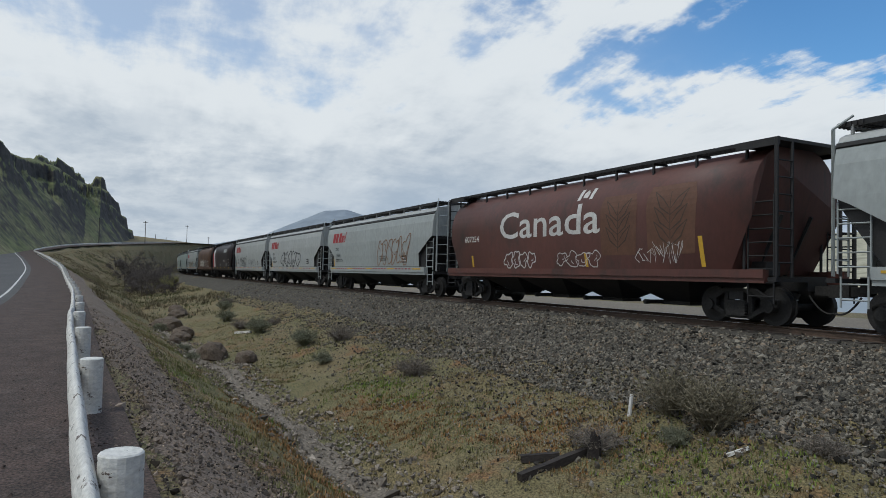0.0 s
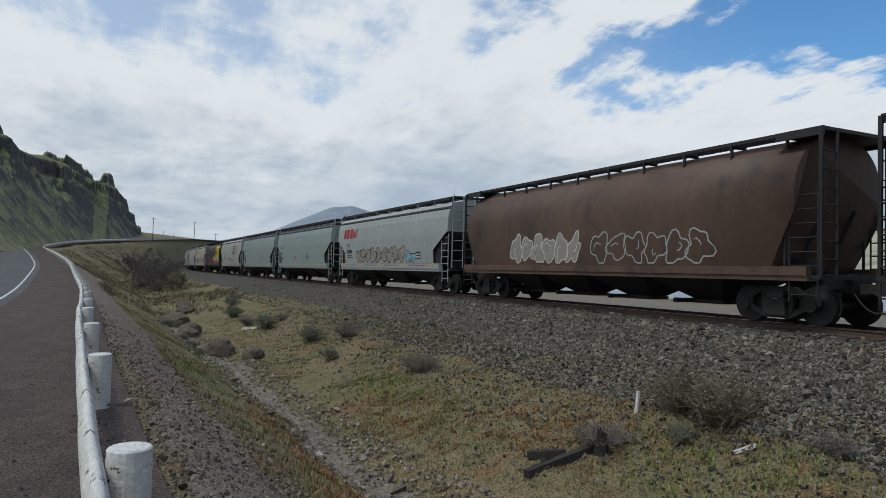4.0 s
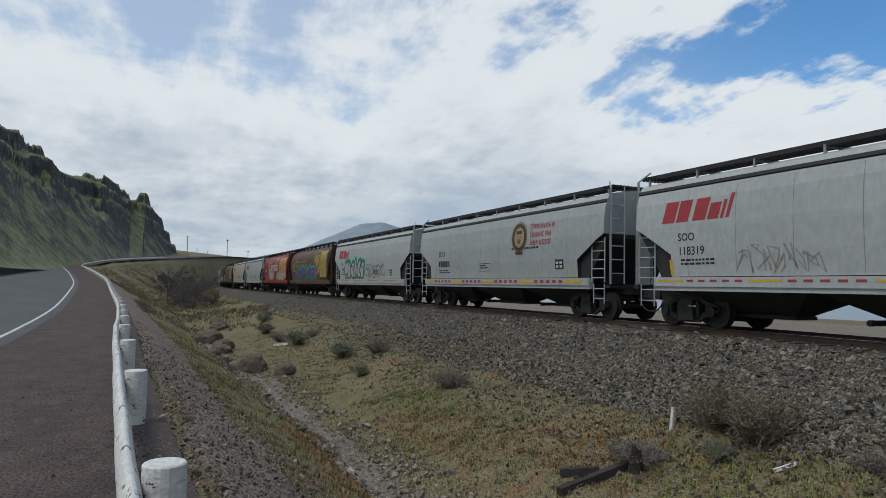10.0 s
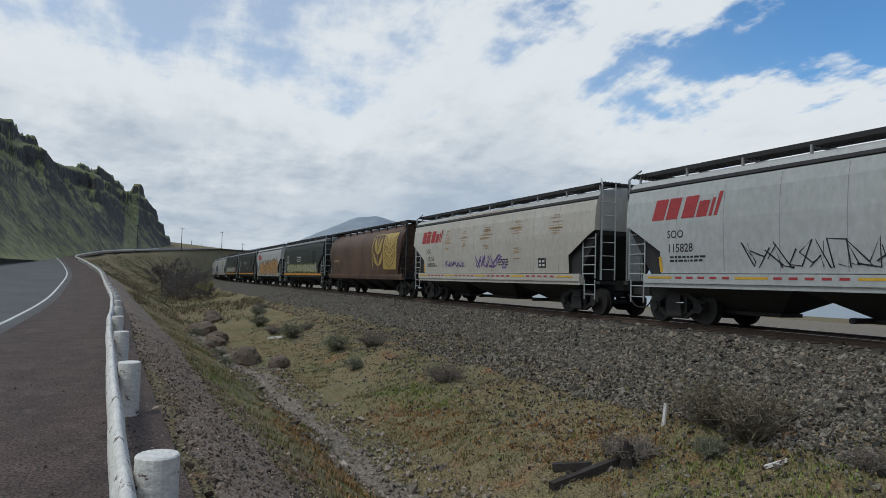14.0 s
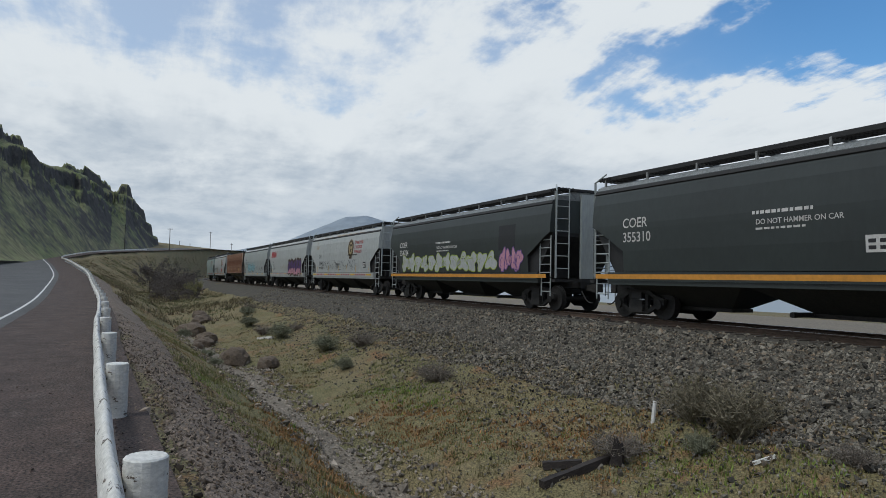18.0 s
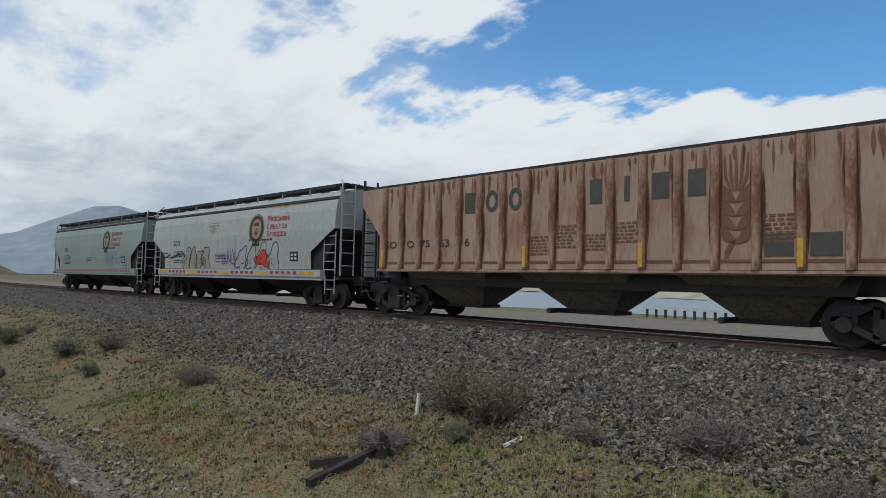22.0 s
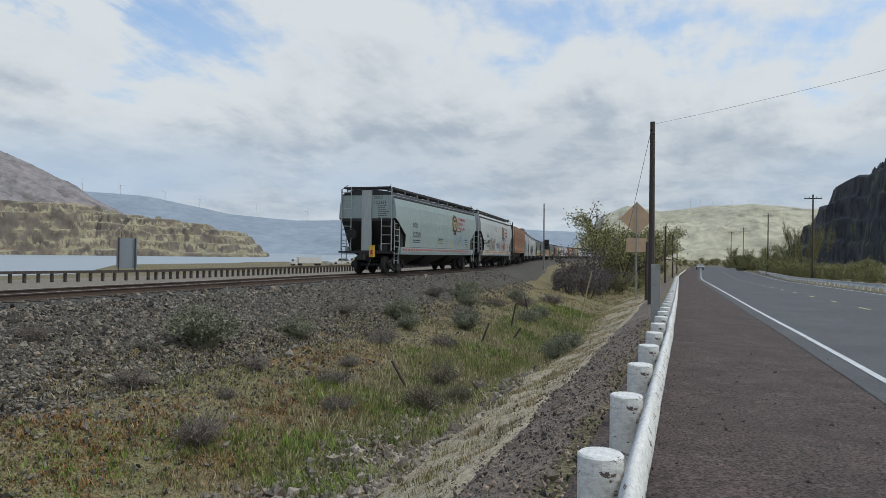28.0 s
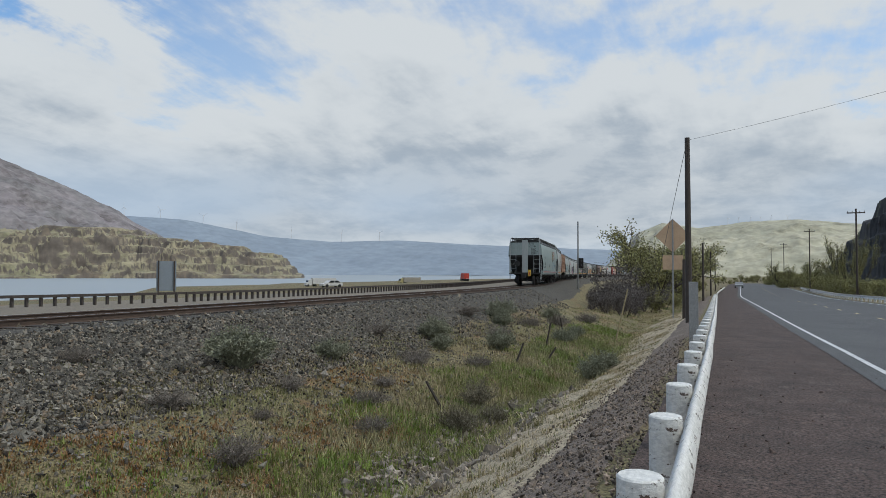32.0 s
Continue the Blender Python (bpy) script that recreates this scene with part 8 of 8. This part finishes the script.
FREEWAY = (
    (lorry(0, 0, 0, 0, 0.45, INK["white"], INK["white"], "white lorry with a plain box trailer on the freeway"), (129.0, 76.5, -2.6), (127.0, 79.0, -2.6), 150),
    (lorry(0, 0, 0, 0, 0.45, INK["scarlet"], INK["red"], "red lorry seen from behind on the freeway"), (146.0, 63.5, -1.9), (150.4, 55.0, -1.7), 28),
    (lorry(0, 0, 0, 0, 0.45, INK["olive"], INK["lemon_pale"], "pale yellow and brown lorry on the freeway"), (172.0, 82.0, -2.0), (172.5, 79.0, -2.0), 150),
    (car(0, 0, 0, 0, INK["white"], "small white car on the freeway"), (121.0, 66.0, -2.3), (118.0, 71.5, -2.3), 150),
    (car(0, 0, 0, 0, INK["seam"], "small grey car far down the road"), (190.0, -5.0, -1.6), (176.0, -4.6, -1.6), 180),
)

# ---- motion ----
# seconds, and the middle of the last car along the track
TAIL_T = (0.0, 3.0, 8.0, 14.0, 17.0, 19.0, 21.0, 22.0, 23.7, 24.0, 24.2, 24.4, 24.6, 24.8, 25.0, 25.5, 26.0, 26.5, 28.5, 29.0, 29.5, 30.0, 30.5, 31.0, 31.5, 32.0)
TAIL_X = (-539.3, -471.6, -359.4, -225.85, -158.95, -114.0, -68.6, -45.95, -8.0, -1.75, 0.9, 3.8, 8.2, 11.4, 14.2, 23.6, 33.0, 38.6, 55.9, 59.7, 63.4, 67.1, 70.7, 74.1, 78.1, 82.7)


def tail_x(t):
    return float(np.interp(t, TAIL_T, TAIL_X))


def motions():
    times = [float(i) for i in range(23)] + [round(23 + 0.1 * i, 1) for i in range(40)] + [27 + 0.5 * i for i in range(11)]
    ahead = 0.0
    for k in range(len(TRAIN) - 1, -1, -1):
        car = TRAIN[k]
        if k < len(TRAIN) - 1:
            ahead += (PITCH.get(ORDER[k + 1], 17.85) + PITCH.get(ORDER[k], 17.85)) / 2
        rows = []
        for t in times:
            x = tail_x(t) + ahead
            a, b = float(track_y(x - 6)), float(track_y(x + 6))
            rows.append((t, pose(x, (a + b) / 2, RAIL_Z, 0, 0, math.degrees(math.atan2(b - a, 12)))))
        walk(car, rows)
    for thing, a, b, yaw in FREEWAY:
        a, b = Vector(a) + Vector((LATE, 0, 0)), Vector(b) + Vector((LATE, 0, 0))
        rows = []
        for t in (0.0, 28.5, 29.5, 30.5, 31.5, 32.0):
            p = a.lerp(b, (t - 29.0) / 3.0)
            rows.append((t, pose(p.x, p.y, float(ground_z(p.x, p.y)) + 0.04, 0, 0, yaw)))
        walk(thing, rows)
    for lst in (FRONT_AXLES, REAR_AXLES):
        first = lst[0]
        dx = first.location.x
        rows, t = [], 0.0
        while t <= 32.0001:
            rows.append((t, pose(dx, 0, 0.457, 0, math.degrees((tail_x(t) - tail_x(0)) / 0.457) % 360, 0)))
            t += 1 / 30
        walk(first, rows)
        act, slot = first.animation_data.action, first.animation_data.action_slot
        for o in lst[1:]:
            o.rotation_mode = "QUATERNION"
            o.animation_data_create()
            o.animation_data.action = act
            o.animation_data.action_slot = slot


motions()
